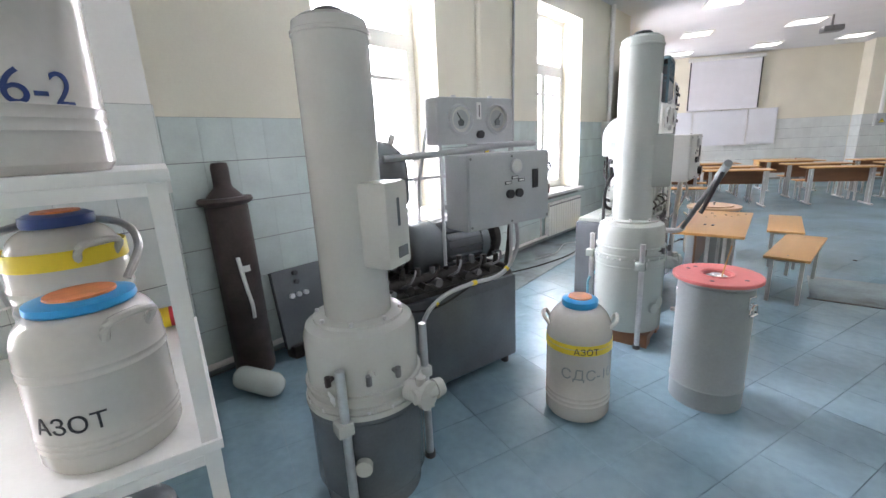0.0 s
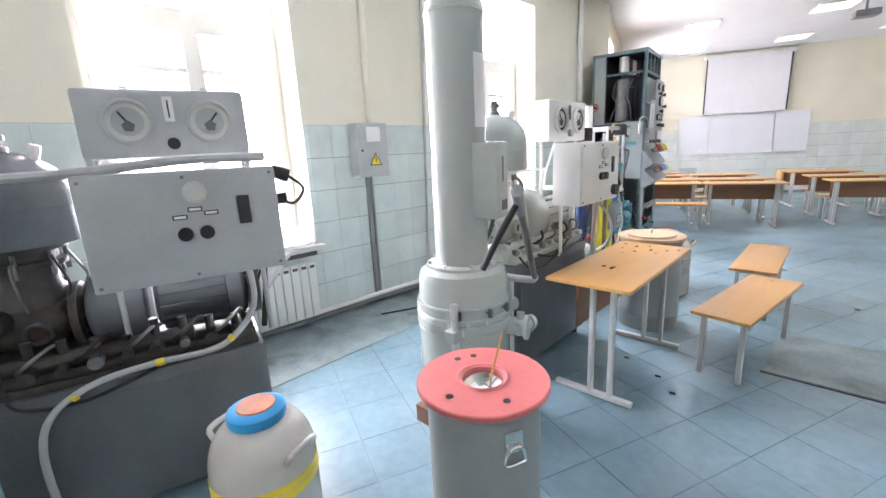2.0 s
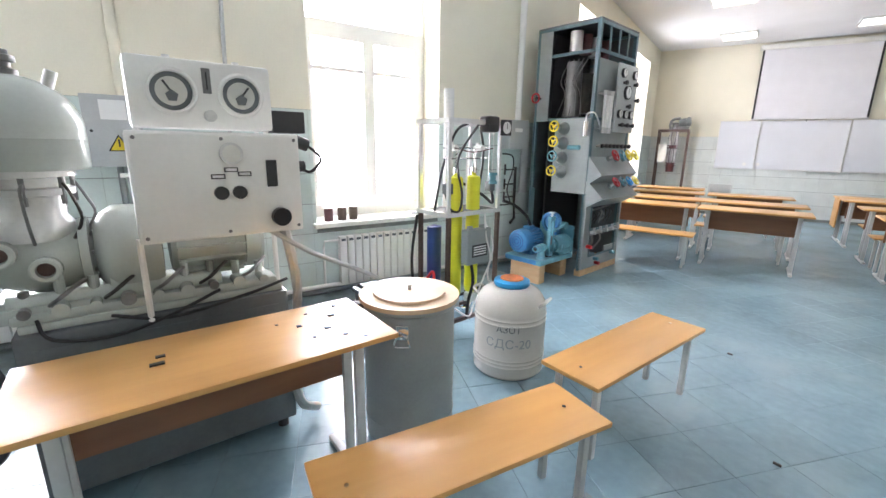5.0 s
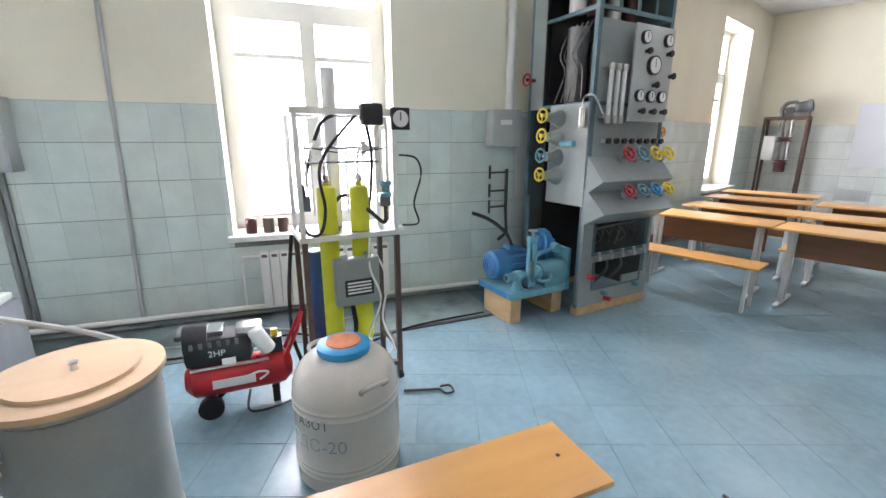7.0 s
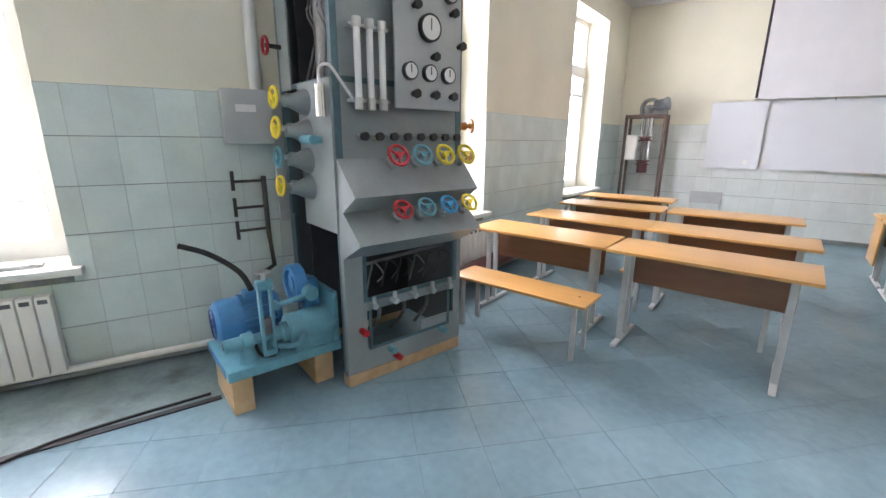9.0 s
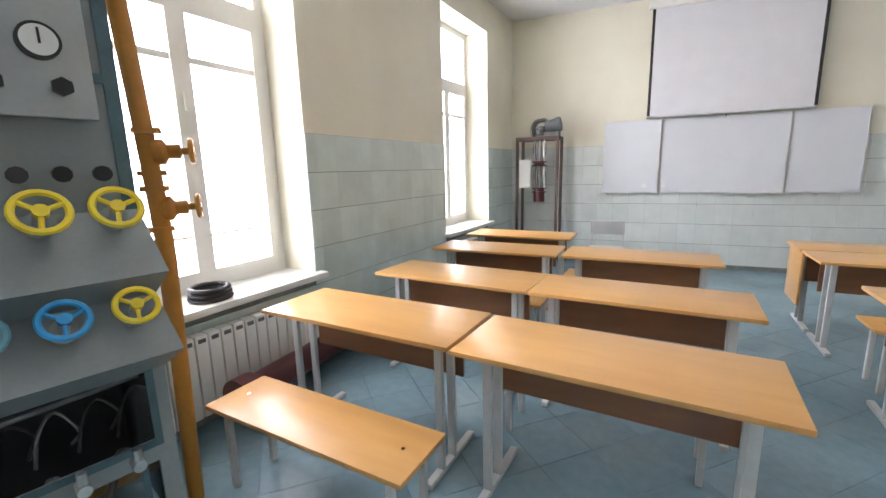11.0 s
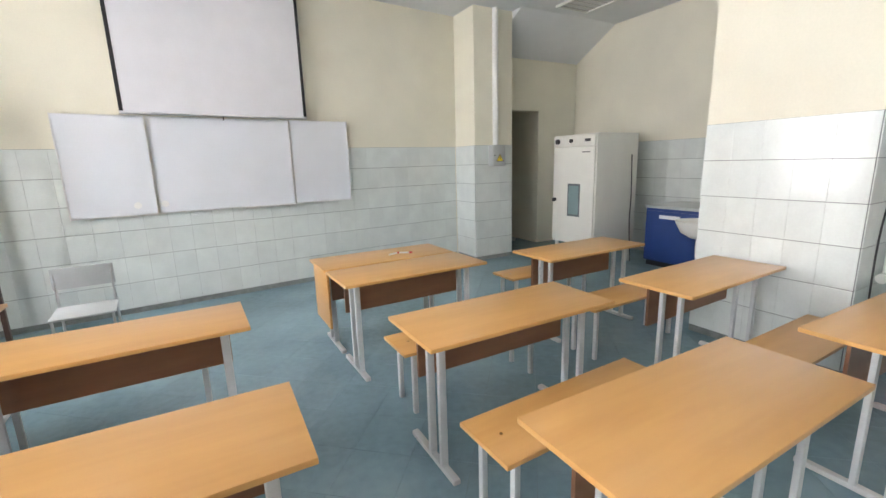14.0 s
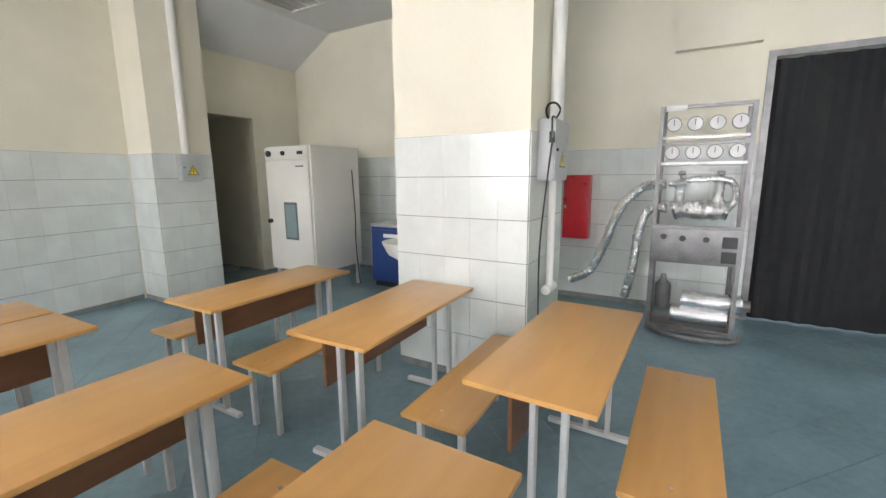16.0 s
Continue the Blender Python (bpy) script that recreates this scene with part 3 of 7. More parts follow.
# ---- compressor machines ----
def make_machine(m, panel_y, gauge_y, base_h, base_mat, panel_mat, gauge_mat, body_mat, dome_mat, dome_at, cab_x, cab_z, pipe_to, label):
    """Gas liquefier on a sheet-steel base; front is +x, it runs along +y from its corner."""
    d = thing("gas_liquefier", label, "machine", m, "gas liquefiers")
    part("base", box(B(), -0.62, 0.0, 0.06, 0.0, 1.0, base_h, 0.018), base_mat, d, "grey sheet-steel base")
    part("base_panel", box(B(), 0.0, 0.05, 0.11, 0.006, 0.95, base_h - 0.06, 0.003), base_mat, d)
    for x in (-0.57, -0.06):
        for y in (0.05, 0.94):
            part("foot", cyl(B(), (x, y, 0), (x, y, 0.065), 0.028, seg=12), RUBBER, d)
    part("deck", box(B(), -0.60, 0.02, base_h, -0.02, 0.98, base_h + 0.035, 0.012), body_mat, d)
    bx, by = dome_at
    oily = body_mat is DARK
    cover_mat = GREY_DARK if oily else body_mat
    rr = 0.214 if oily else 0.205
    z0 = base_h + (0.555 if oily else 0.60)
    zd = z0 + (0.20 if oily else 0.16)
    cz = base_h + (0.21 if oily else 0.25)
    across = Matrix.Translation((bx, by, cz)) @ Matrix.Rotation(-math.pi / 2, 4, "X")
    part("crankcase", lathe(B(), [(0, -0.20), (0.075, -0.20), (0.08, -0.17), (0.12, -0.165), (0.125, -0.14), (0.105, -0.135), (0.125, -0.09), (0.145, 0.0), (0.13, 0.08), (0.11, 0.12), (0.15, 0.125), (0.152, 0.155), (0.10, 0.16), (0, 0.16)], 26, across), body_mat, d, "cast crankcase with bolted flanges")
    part("crank_foot", box(B(), bx - 0.17, by - 0.17, base_h + 0.035, bx + 0.18, by + 0.17, base_h + 0.10, 0.022), body_mat, d)
    for k in range(8):
        a = 2 * math.pi * k / 8 + 0.2
        for y in (by - 0.172, by + 0.157):
            part("flange_bolt", cyl(B(), (bx + 0.105 * math.cos(a), y, cz + 0.105 * math.sin(a)), (bx + 0.105 * math.cos(a), y + 0.014, cz + 0.105 * math.sin(a)), 0.010, seg=6), DULL_STEEL, d)
    for y, z in ((by + 0.02, cz - 0.02), (by - 0.10, cz + 0.05)):
        part("inspection_port", lathe(B(), [(0.026, 0), (0.05, 0), (0.05, 0.05), (0.042, 0.056), (0.03, 0.056), (0.026, 0.03)], 18, Matrix.Translation((bx + 0.115, y, z)) @ Matrix.Rotation(math.pi / 2, 4, "Y")), body_mat, d)
        part("port_glass", cyl(B(), (bx + 0.13, y, z), (bx + 0.15, y, z), 0.027, seg=16), BROWN, d)
    part("cylinder_neck", lathe(B(), [(0, cz + 0.08), (0.125, cz + 0.08), (0.12, cz + 0.14), (0.10, cz + 0.17), (0.10, z0 - 0.10), (0.14, z0 - 0.095), (0.14, z0 - 0.07), (0.112, z0 - 0.065), (0.112, z0 - 0.03), (0.15, z0 - 0.025), (0.15, z0), (0, z0)], 28, Matrix.Translation((bx, by, 0))), STEEL if not oily else DARK, d)
    for k in range(7):
        a = 2 * math.pi * k / 7
        c, q = math.cos(a), math.sin(a)
        part("tie_bolt", cyl(B(), (bx + 0.135 * c, by + 0.135 * q, z0 - 0.13), (bx + 0.135 * c, by + 0.135 * q, z0 - 0.02), 0.009, seg=6), DULL_STEEL, d)
        part("capillary", tube(B(), [(bx + 0.14 * c, by + 0.14 * q, z0 - 0.05), (bx + 0.19 * c, by + 0.17 * q, z0 - 0.08 - 0.02 * (k % 3)), (bx + 0.17 * c, by + 0.19 * q, cz + 0.16), (bx + 0.12 * c, by + 0.14 * q, cz + 0.07)], 0.006, 6, 4), DARK if k % 2 else DULL_STEEL, d)
    prof = [(0, z0 + 0.004), (rr - 0.02, z0 + 0.004), (rr - 0.006, z0), (rr, z0 + 0.012), (rr, zd - 0.05), (rr + 0.002, zd - 0.045), (rr, zd - 0.04), (rr, zd)]
    prof += [(rr * math.cos(k / 10 * math.pi / 2), zd + 0.185 * math.sin(k / 10 * math.pi / 2)) for k in range(1, 10)] + [(0, zd + 0.185)]
    part("dome", lathe(B(), prof, 48, Matrix.Translation((bx, by, 0))), dome_mat, d, "glossy painted dome")
    zt = zd + 0.178
    part("dome_cap", lathe(B(), [(0, zt), (0.04, zt), (0.04, zt + 0.022), (0.024, zt + 0.028), (0.024, zt + 0.046), (0.038, zt + 0.05), (0.038, zt + 0.07), (0.022, zt + 0.075), (0.022, zt + 0.09), (0, zt + 0.09)], 14, Matrix.Translation((bx, by, 0))), DULL_STEEL, d)
    part("dome_plug", cyl(B(), (bx + 0.03, by + 0.11, zd + 0.13), (bx + 0.04, by + 0.135, zd + 0.205), 0.02, seg=12), STEEL, d)
    pa = Vector((bx, by, z0 + 0.11)).lerp(Vector((*pipe_to, z0 + 0.11)), 0.22)
    pb = Vector((*pipe_to, z0 + 0.05))
    part("pipe_stub", cyl(B(), pa, pa.lerp(pb, 0.32), 0.068, 0.056, seg=28), dome_mat, d, "painted outlet stub of the dome")
    part("connecting_pipe", cyl(B(), pa.lerp(pb, 0.30), pb, 0.052, seg=24), STEEL if not oily else GREY_DARK, d, "pipe from the dome to the column")
    for t in (0.32, 0.62, 0.9):
        part("pipe_clamp", lathe(B(), [(0.05, -0.014), (0.064, -0.014), (0.068, -0.006), (0.068, 0.006), (0.064, 0.014), (0.05, 0.014)], 24, Matrix.Translation(pa.lerp(pb, t)) @ (pb - pa).to_track_quat("Z", "Y").to_matrix().to_4x4()), DULL_STEEL, d)
    if not oily:
        mid = pa.lerp(pb, 0.62)
        part("pipe_valve", cyl(cyl(B(), mid + Vector((0, 0, 0.05)), mid + Vector((0, 0, 0.11)), 0.02, seg=14), mid + Vector((0, 0, 0.10)), mid + Vector((0, 0, 0.125)), 0.03, seg=14), DULL_STEEL, d)
    bell = Matrix.Translation((bx, by + 0.17, cz)) @ Matrix.Rotation(-math.pi / 2, 4, "X")
    part("coupling_bell", lathe(B(), [(0, 0), (0.12, 0), (0.17, 0.03), (0.195, 0.07), (0.195, 0.20), (0.18, 0.225), (0.13, 0.23), (0, 0.23)], 32, bell), cover_mat, d, "rounded coupling cover")
    part("bell_foot", box(B(), bx - 0.15, by + 0.20, base_h + 0.035, bx + 0.15, by + 0.38, cz - 0.03, 0.012), cover_mat, d)
    my = by + 0.43
    part("motor", lathe(B(), [(0, 0), (0.12, 0), (0.14, 0.02), (0.14, 0.30), (0.15, 0.305), (0.15, 0.37), (0.13, 0.39), (0, 0.39)], 28, Matrix.Translation((bx, my, cz)) @ Matrix.Rotation(-math.pi / 2, 4, "X")), cover_mat, d, "finned electric motor")
    for k in range(16):
        a = 2 * math.pi * k / 16
        fin = box(B(), -0.004, my + 0.02, 0.135, 0.004, my + 0.30, 0.162)
        bmesh.ops.transform(fin, matrix=Matrix.Translation((bx, 0, cz)) @ Matrix.Rotation(a, 4, "Y"), verts=fin.verts)
        part("motor_fin", fin, cover_mat, d)
    part("front_beam", box(B(), -0.17, 0.0, base_h + 0.03, -0.03, 0.96, base_h + 0.075, 0.018), body_mat, d)
    part("oil_pipe", cyl(B(), (-0.09, 0.0, base_h + 0.10), (-0.09, 0.72, base_h + 0.10), 0.036, seg=16), body_mat, d)
    for k in range(9):
        y = 0.05 + 0.105 * k
        h = 0.05 + 0.05 * ((k * 7) % 4) / 3
        part("valve_body", cyl(cyl(B(), (-0.09, y, base_h + 0.08), (-0.01 + 0.01 * (k % 3), y, base_h + 0.08), 0.02 + 0.008 * (k % 2), seg=12), (-0.085, y, base_h + 0.08), (-0.085, y, base_h + 0.10 + h), 0.018, seg=10), body_mat if k % 3 else DULL_STEEL, d)
    for k in range(5):
        y = 0.12 + 0.17 * k
        part("small_pipe", tube(B(), [(-0.05, y, base_h + 0.09), (0.0, y + 0.04, base_h + 0.13), (-0.06, y + 0.11, base_h + 0.17), (-0.16, y + 0.13, base_h + 0.14)], 0.008, 6, 5), DARK if k % 2 else DULL_STEEL, d)
    part("drain_valve", cyl(B(), (bx - 0.02, by - 0.16, cz - 0.06), (bx - 0.02, by - 0.27, cz - 0.09), 0.035, seg=14), body_mat, d)
    part("drip_cable", tube(B(), [(-0.02, 0.08, base_h + 0.05), (0.03, 0.12, base_h - 0.02), (0.03, 0.3, base_h - 0.05), (0.02, 0.5, base_h - 0.01), (0.0, 0.7, base_h + 0.06)], 0.007, 6, 6), RUBBER, d)
    # control cabinet and gauge box on a tube stand
    y0, y1 = panel_y
    x1 = cab_x
    c0, c1 = cab_z
    cab = part("control_cabinet", box(B(), x1 - 0.20, y0, (c0 + 0.000 * (c1 - c0)), x1, y1, (c0 + 1.000 * (c1 - c0)), 0.012), panel_mat, d, "painted steel control cabinet")
    w = y1 - y0
    part("cabinet_door", box(B(), x1 + 0.001, y0 + 0.012, (c0 + 0.024 * (c1 - c0)), x1 + 0.008, y1 - 0.012, (c0 + 0.976 * (c1 - c0)), 0.003), panel_mat, cab)
    part("round_meter", cyl(B(), (x1 + 0.008, y0 + w * 0.55, (c0 + 0.806 * (c1 - c0))), (x1 + 0.022, y0 + w * 0.55, (c0 + 0.806 * (c1 - c0))), 0.042, seg=24), STEEL, cab)
    part("meter_face", cyl(B(), (x1 + 0.0222, y0 + w * 0.55, (c0 + 0.806 * (c1 - c0))), (x1 + 0.024, y0 + w * 0.55, (c0 + 0.806 * (c1 - c0))), 0.032, seg=24), DIAL, cab)
    for dy, z in ((0.42, (c0 + 0.571 * (c1 - c0))), (0.50, (c0 + 0.633 * (c1 - c0))), (0.58, (c0 + 0.592 * (c1 - c0)))):
        part("name_plate", box(B(), x1 + 0.008, y0 + w * dy, z, x1 + 0.012, y0 + w * dy + 0.05, z + 0.018), BLACK, cab)
        part("plate_face", box(B(), x1 + 0.012, y0 + w * dy + 0.005, z + 0.004, x1 + 0.0135, y0 + w * dy + 0.045, z + 0.014), PAPER, cab)
    for dy in (0.47, 0.58):
        part("push_button", cyl(B(), (x1 + 0.008, y0 + w * dy, (c0 + 0.439 * (c1 - c0))), (x1 + 0.028, y0 + w * dy, (c0 + 0.439 * (c1 - c0))), 0.026, seg=18), BLACK, cab)
    part("switch_slot", box(B(), x1 + 0.008, y0 + w * 0.76, (c0 + 0.480 * (c1 - c0)), x1 + 0.016, y0 + w * 0.83, (c0 + 0.745 * (c1 - c0)), 0.003), BLACK, cab)
    part("plug", cyl(B(), (x1 - 0.1, y1, (c0 + 0.949 * (c1 - c0))), (x1 - 0.1, y1 + 0.07, (c0 + 0.888 * (c1 - c0))), 0.028, seg=14), BLACK, cab)
    part("plug", cyl(B(), (x1 - 0.1, y1, (c0 + 0.663 * (c1 - c0))), (x1 - 0.1, y1 + 0.05, (c0 + 0.663 * (c1 - c0))), 0.024, seg=14), BLACK, cab)
    part("plug_cable", tube(B(), [(x1 - 0.1, y1 + 0.07, (c0 + 0.888 * (c1 - c0))), (x1 - 0.1, y1 + 0.13, (c0 + 0.745 * (c1 - c0))), (x1 - 0.1, y1 + 0.08, (c0 + 0.602 * (c1 - c0))), (x1 - 0.1, y1 + 0.02, (c0 + 0.663 * (c1 - c0)))], 0.007, 6, 5), RUBBER, cab)
    for y in (y0 + 0.025, (y0 + y1) / 2, y1 - 0.025):
        for z in (c0 + 0.025, c1 - 0.025):
            part("screw", cyl(B(), (x1 + 0.007, y, z), (x1 + 0.012, y, z), 0.007, seg=8), DULL_STEEL, cab)
    g0, g1 = gauge_y
    xg = -0.03 if panel_mat is PANEL_WHITE else -0.09
    gb = part("gauge_box", box(B(), xg - 0.13, g0, 1.545, xg, g1, 1.82, 0.02), gauge_mat, d, "gauge box with two round dials")
    gw = g1 - g0
    for dy in (0.28, 0.76):
        c = g0 + gw * dy
        part("dial_rim", lathe(B(), [(0.074, -0.002), (0.092, -0.002), (0.092, 0.014), (0.084, 0.022), (0.076, 0.022), (0.074, 0.006)], 32, Matrix.Translation((xg, c, 1.69)) @ Matrix.Rotation(math.pi / 2, 4, "Y")), gauge_mat, gb)
        # white box: dark grey face, the shade of the deep recess put into its colour
        part("dial_face", cyl(B(), (xg + 0.001, c, 1.69), (xg + 0.004, c, 1.69), 0.075, seg=30), DIAL if gauge_mat is not PANEL_WHITE else GREY_DARK, gb, "dial with a pointer")
        part("dial_inner", cyl(B(), (xg + 0.004, c, 1.69), (xg + 0.005, c, 1.69), 0.056, seg=30), DIAL if gauge_mat is PANEL_WHITE else GREY_LIGHT, gb)
        hand = box(B(), 0, -0.004, -0.02, 0.002, 0.004, 0.052)
        bmesh.ops.transform(hand, matrix=Matrix.Translation((xg + 0.009, c, 1.685)) @ Matrix.Rotation(radians(32 if dy < 0.5 else -38), 4, "X"), verts=hand.verts)
        part("pointer", hand, BLACK, gb)
        part("dial_hub", cyl(B(), (xg + 0.005, c, 1.672), (xg + 0.012, c, 1.672), 0.024, seg=5), GREY_DARK, gb)
        part("eye_bolt", cyl(B(), (xg - 0.06, c, 1.82), (xg - 0.06, c, 1.835), 0.014, seg=10), STEEL, gb)
    part("slot_gauge", box(B(), xg, g0 + gw * 0.49, 1.69, xg + 0.005, g0 + gw * 0.55, 1.79, 0.002), PAPER if gauge_mat is GREY_LIGHT else DULL_STEEL, gb)
    part("slot_line", boxes((xg + 0.005, g0 + gw * 0.515, 1.705, xg + 0.0065, g0 + gw * 0.525, 1.775)), BLACK, gb)
    part("knob", cyl(B(), (xg, g0 + gw * 0.52, 1.60), (xg + 0.025, g0 + gw * 0.52, 1.60), 0.024, seg=16), STEEL if gauge_mat is not GREY_LIGHT else BLACK, gb)
    for y in (g0 + 0.02, g1 - 0.02):
        part("stand_tube", tube(B(), [(min(-0.1, cab_x - 0.12), y, base_h + 0.03), (min(-0.1, cab_x - 0.12), y, 1.55)], 0.012, 8, 1), panel_mat, d)
        part("stand_brace", tube(B(), [(-0.40, y, base_h + 0.03), (-0.36, y, 1.30), (-0.20, y, 1.75)], 0.010, 8, 1), panel_mat, d)
    part("cabinet_bracket", boxes((-0.12, y0 + 0.05, c0 + 0.1, cab_x - 0.19, y0 + 0.08, c0 + 0.13), (-0.12, y1 - 0.08, c0 + 0.1, cab_x - 0.19, y1 - 0.05, c0 + 0.13)), panel_mat, d)
    part("stand_rail", tube(B(), [(-0.36, g0 - 0.06, 1.34), (-0.36, g1, 1.34)], 0.010, 8, 1), panel_mat, d)
    return d


machine_1 = make_machine(pose(0.995, 1.66, 0, 0, 0, -16), (0.45, 1.12), (0.46, 1.07), 0.66, GREY_DARK, GREY_LIGHT, GREY_LIGHT, DARK, GREY_DARK, (-0.35, 0.15), 0.175, (1.06, 1.49), (0.20, -0.22), "grey oily gas liquefier with domed head and gauge box")
machine_2 = make_machine(pose(1.765, 4.02, 0, 0, 0, 0), (0.43, 1.03), (0.46, 1.00), 0.78, GREY_DARK, PANEL_WHITE, PANEL_WHITE, COLUMN_GREEN, COLUMN_GREEN, (-0.22, 0.11), 0.215, (1.12, 1.53), (-0.04, -0.36), "grey-green gas liquefier with white control cabinet")
part("grey_hose", tube(B(), [(0.02, 0.98, 1.05), (0.04, 0.97, 0.86), (0.05, 0.82, 0.715), (0.05, 0.55, 0.705), (0.05, 0.36, 0.68), (0.055, 0.22, 0.60), (0.06, 0.165, 0.46), (0.075, 0.17, 0.22), (0.09, 0.20, 0.02)], 0.0135, 8, 7), GREY_LIGHT, machine_1, "light grey ribbed hose")
for p, q in (((0.05, 0.60, 0.705), (0.05, 0.57, 0.705)), ((0.05, 0.87, 0.745), (0.05, 0.855, 0.735)), ((0.052, 0.30, 0.65), (0.053, 0.285, 0.642))):
    part("hose_tape", cyl(B(), p, q, 0.016, seg=12), YELLOW, machine_1, "yellow tape on the hose")
part("flywheel", lathe(B(), [(0, 0), (0.04, 0), (0.045, 0.03), (0.10, 0.035), (0.12, 0.01), (0.155, 0.01), (0.16, 0.03), (0.155, 0.06), (0, 0.06)], 28, Matrix.Translation((-0.33, 0.97, 0.88)) @ Matrix.Rotation(-math.pi / 2, 4, "X")), DARK, machine_1, "dark oily flywheel")
part("end_guard", box(B(), -0.60, 0.93, 0.66, -0.06, 0.97, 0.73, 0.01), DARK, machine_1)
part("relay_box", box(B(), -0.45, 0.99, 1.16, -0.28, 1.10, 1.30, 0.012), DARK, machine_1, "small dark relay box")
for k in range(4):
    part("wire", tube(B(), [(-0.30 - 0.04 * k, 1.0, 1.18), (-0.22 - 0.03 * k, 1.08, 1.05), (-0.30, 1.06 - 0.02 * k, 0.95), (-0.35 + 0.05 * k, 1.0, 0.78)], 0.007, 6, 5), RUBBER, machine_1)
part("side_rail", tube(B(), [(-0.12, 1.02, 1.30), (-0.12, 1.06, 1.0), (-0.12, 1.02, 0.70)], 0.014, 8, 3), DARK, machine_1)
part("top_hose", tube(B(), [(-0.10, 0.1, 1.49), (-0.02, 0.45, 1.50), (0.10, 0.8, 1.53), (0.06, 1.1, 1.53)], 0.019, 8, 6), GREY_LIGHT, machine_1)
part("black_knob", cyl(B(), (0.222, 0.93, 1.19), (0.255, 0.93, 1.19), 0.038, seg=20), BLACK, machine_2)
part("small_display", box(B(), -0.18, 1.00, 1.54, -0.04, 1.15, 1.64, 0.006), BLACK, machine_2, "small black display box")
part("drop_hose", tube(B(), [(0.08, 0.98, 1.12), (0.05, 1.03, 0.8), (0.03, 1.0, 0.4), (0.02, 1.02, 0.15), (-0.02, 1.12, 0.06)], 0.024, 8, 6), STEEL, machine_2)
part("black_hose", tube(B(), [(-0.30, -0.03, 0.99), (-0.30, -0.17, 1.02), (-0.28, -0.22, 0.97), (-0.25, -0.12, 0.93)], 0.014, 8, 6), RUBBER, machine_2, "black rubber hose")
part("black_hose", tube(B(), [(-0.22, -0.08, 0.93), (-0.18, -0.16, 0.80), (-0.15, -0.20, 0.55), (-0.10, -0.19, 0.32), (-0.02, -0.11, 0.30), (0.02, -0.04, 0.45), (-0.02, -0.05, 0.64), (-0.10, -0.12, 0.66)], 0.015, 8, 7), RUBBER, machine_2, "black rubber hose")
part("line_gauge", cyl(B(), (-0.01, -0.03, 0.55), (0.015, -0.035, 0.56), 0.042, seg=20), STEEL, machine_2, "small round line gauge")
part("line_gauge_body", cyl(B(), (-0.03, -0.025, 0.46), (-0.03, -0.025, 0.58), 0.02, seg=12), DULL_STEEL, machine_2)
part("green_line", tube(B(), [(-0.03, -0.03, 0.46), (-0.05, -0.12, 0.38), (-0.1, -0.25, 0.30)], 0.009, 8, 5), TEAL, machine_2)
part("stand_foot", tube(B(), [(0.08, 0.43, 1.12), (0.08, 0.43, 0.80), (0.07, 0.43, 0.78)], 0.012, 8, 1), PANEL_WHITE, machine_2)
part("cable", tube(B(), [(-0.02, 0.30, 0.80), (0.02, 0.5, 0.76), (0.02, 0.8, 0.80), (0.0, 1.0, 0.84)], 0.007, 6, 6), RUBBER, machine_2)
part("curved_hose", tube(B(), [(0.1, 0.9, 1.12), (0.12, 1.1, 0.98), (0.0, 1.5, 0.75), (-0.1, 1.55, 0.6), (-0.2, 1.3, 0.55)], 0.012, 8, 6), GREY_LIGHT, machine_2)


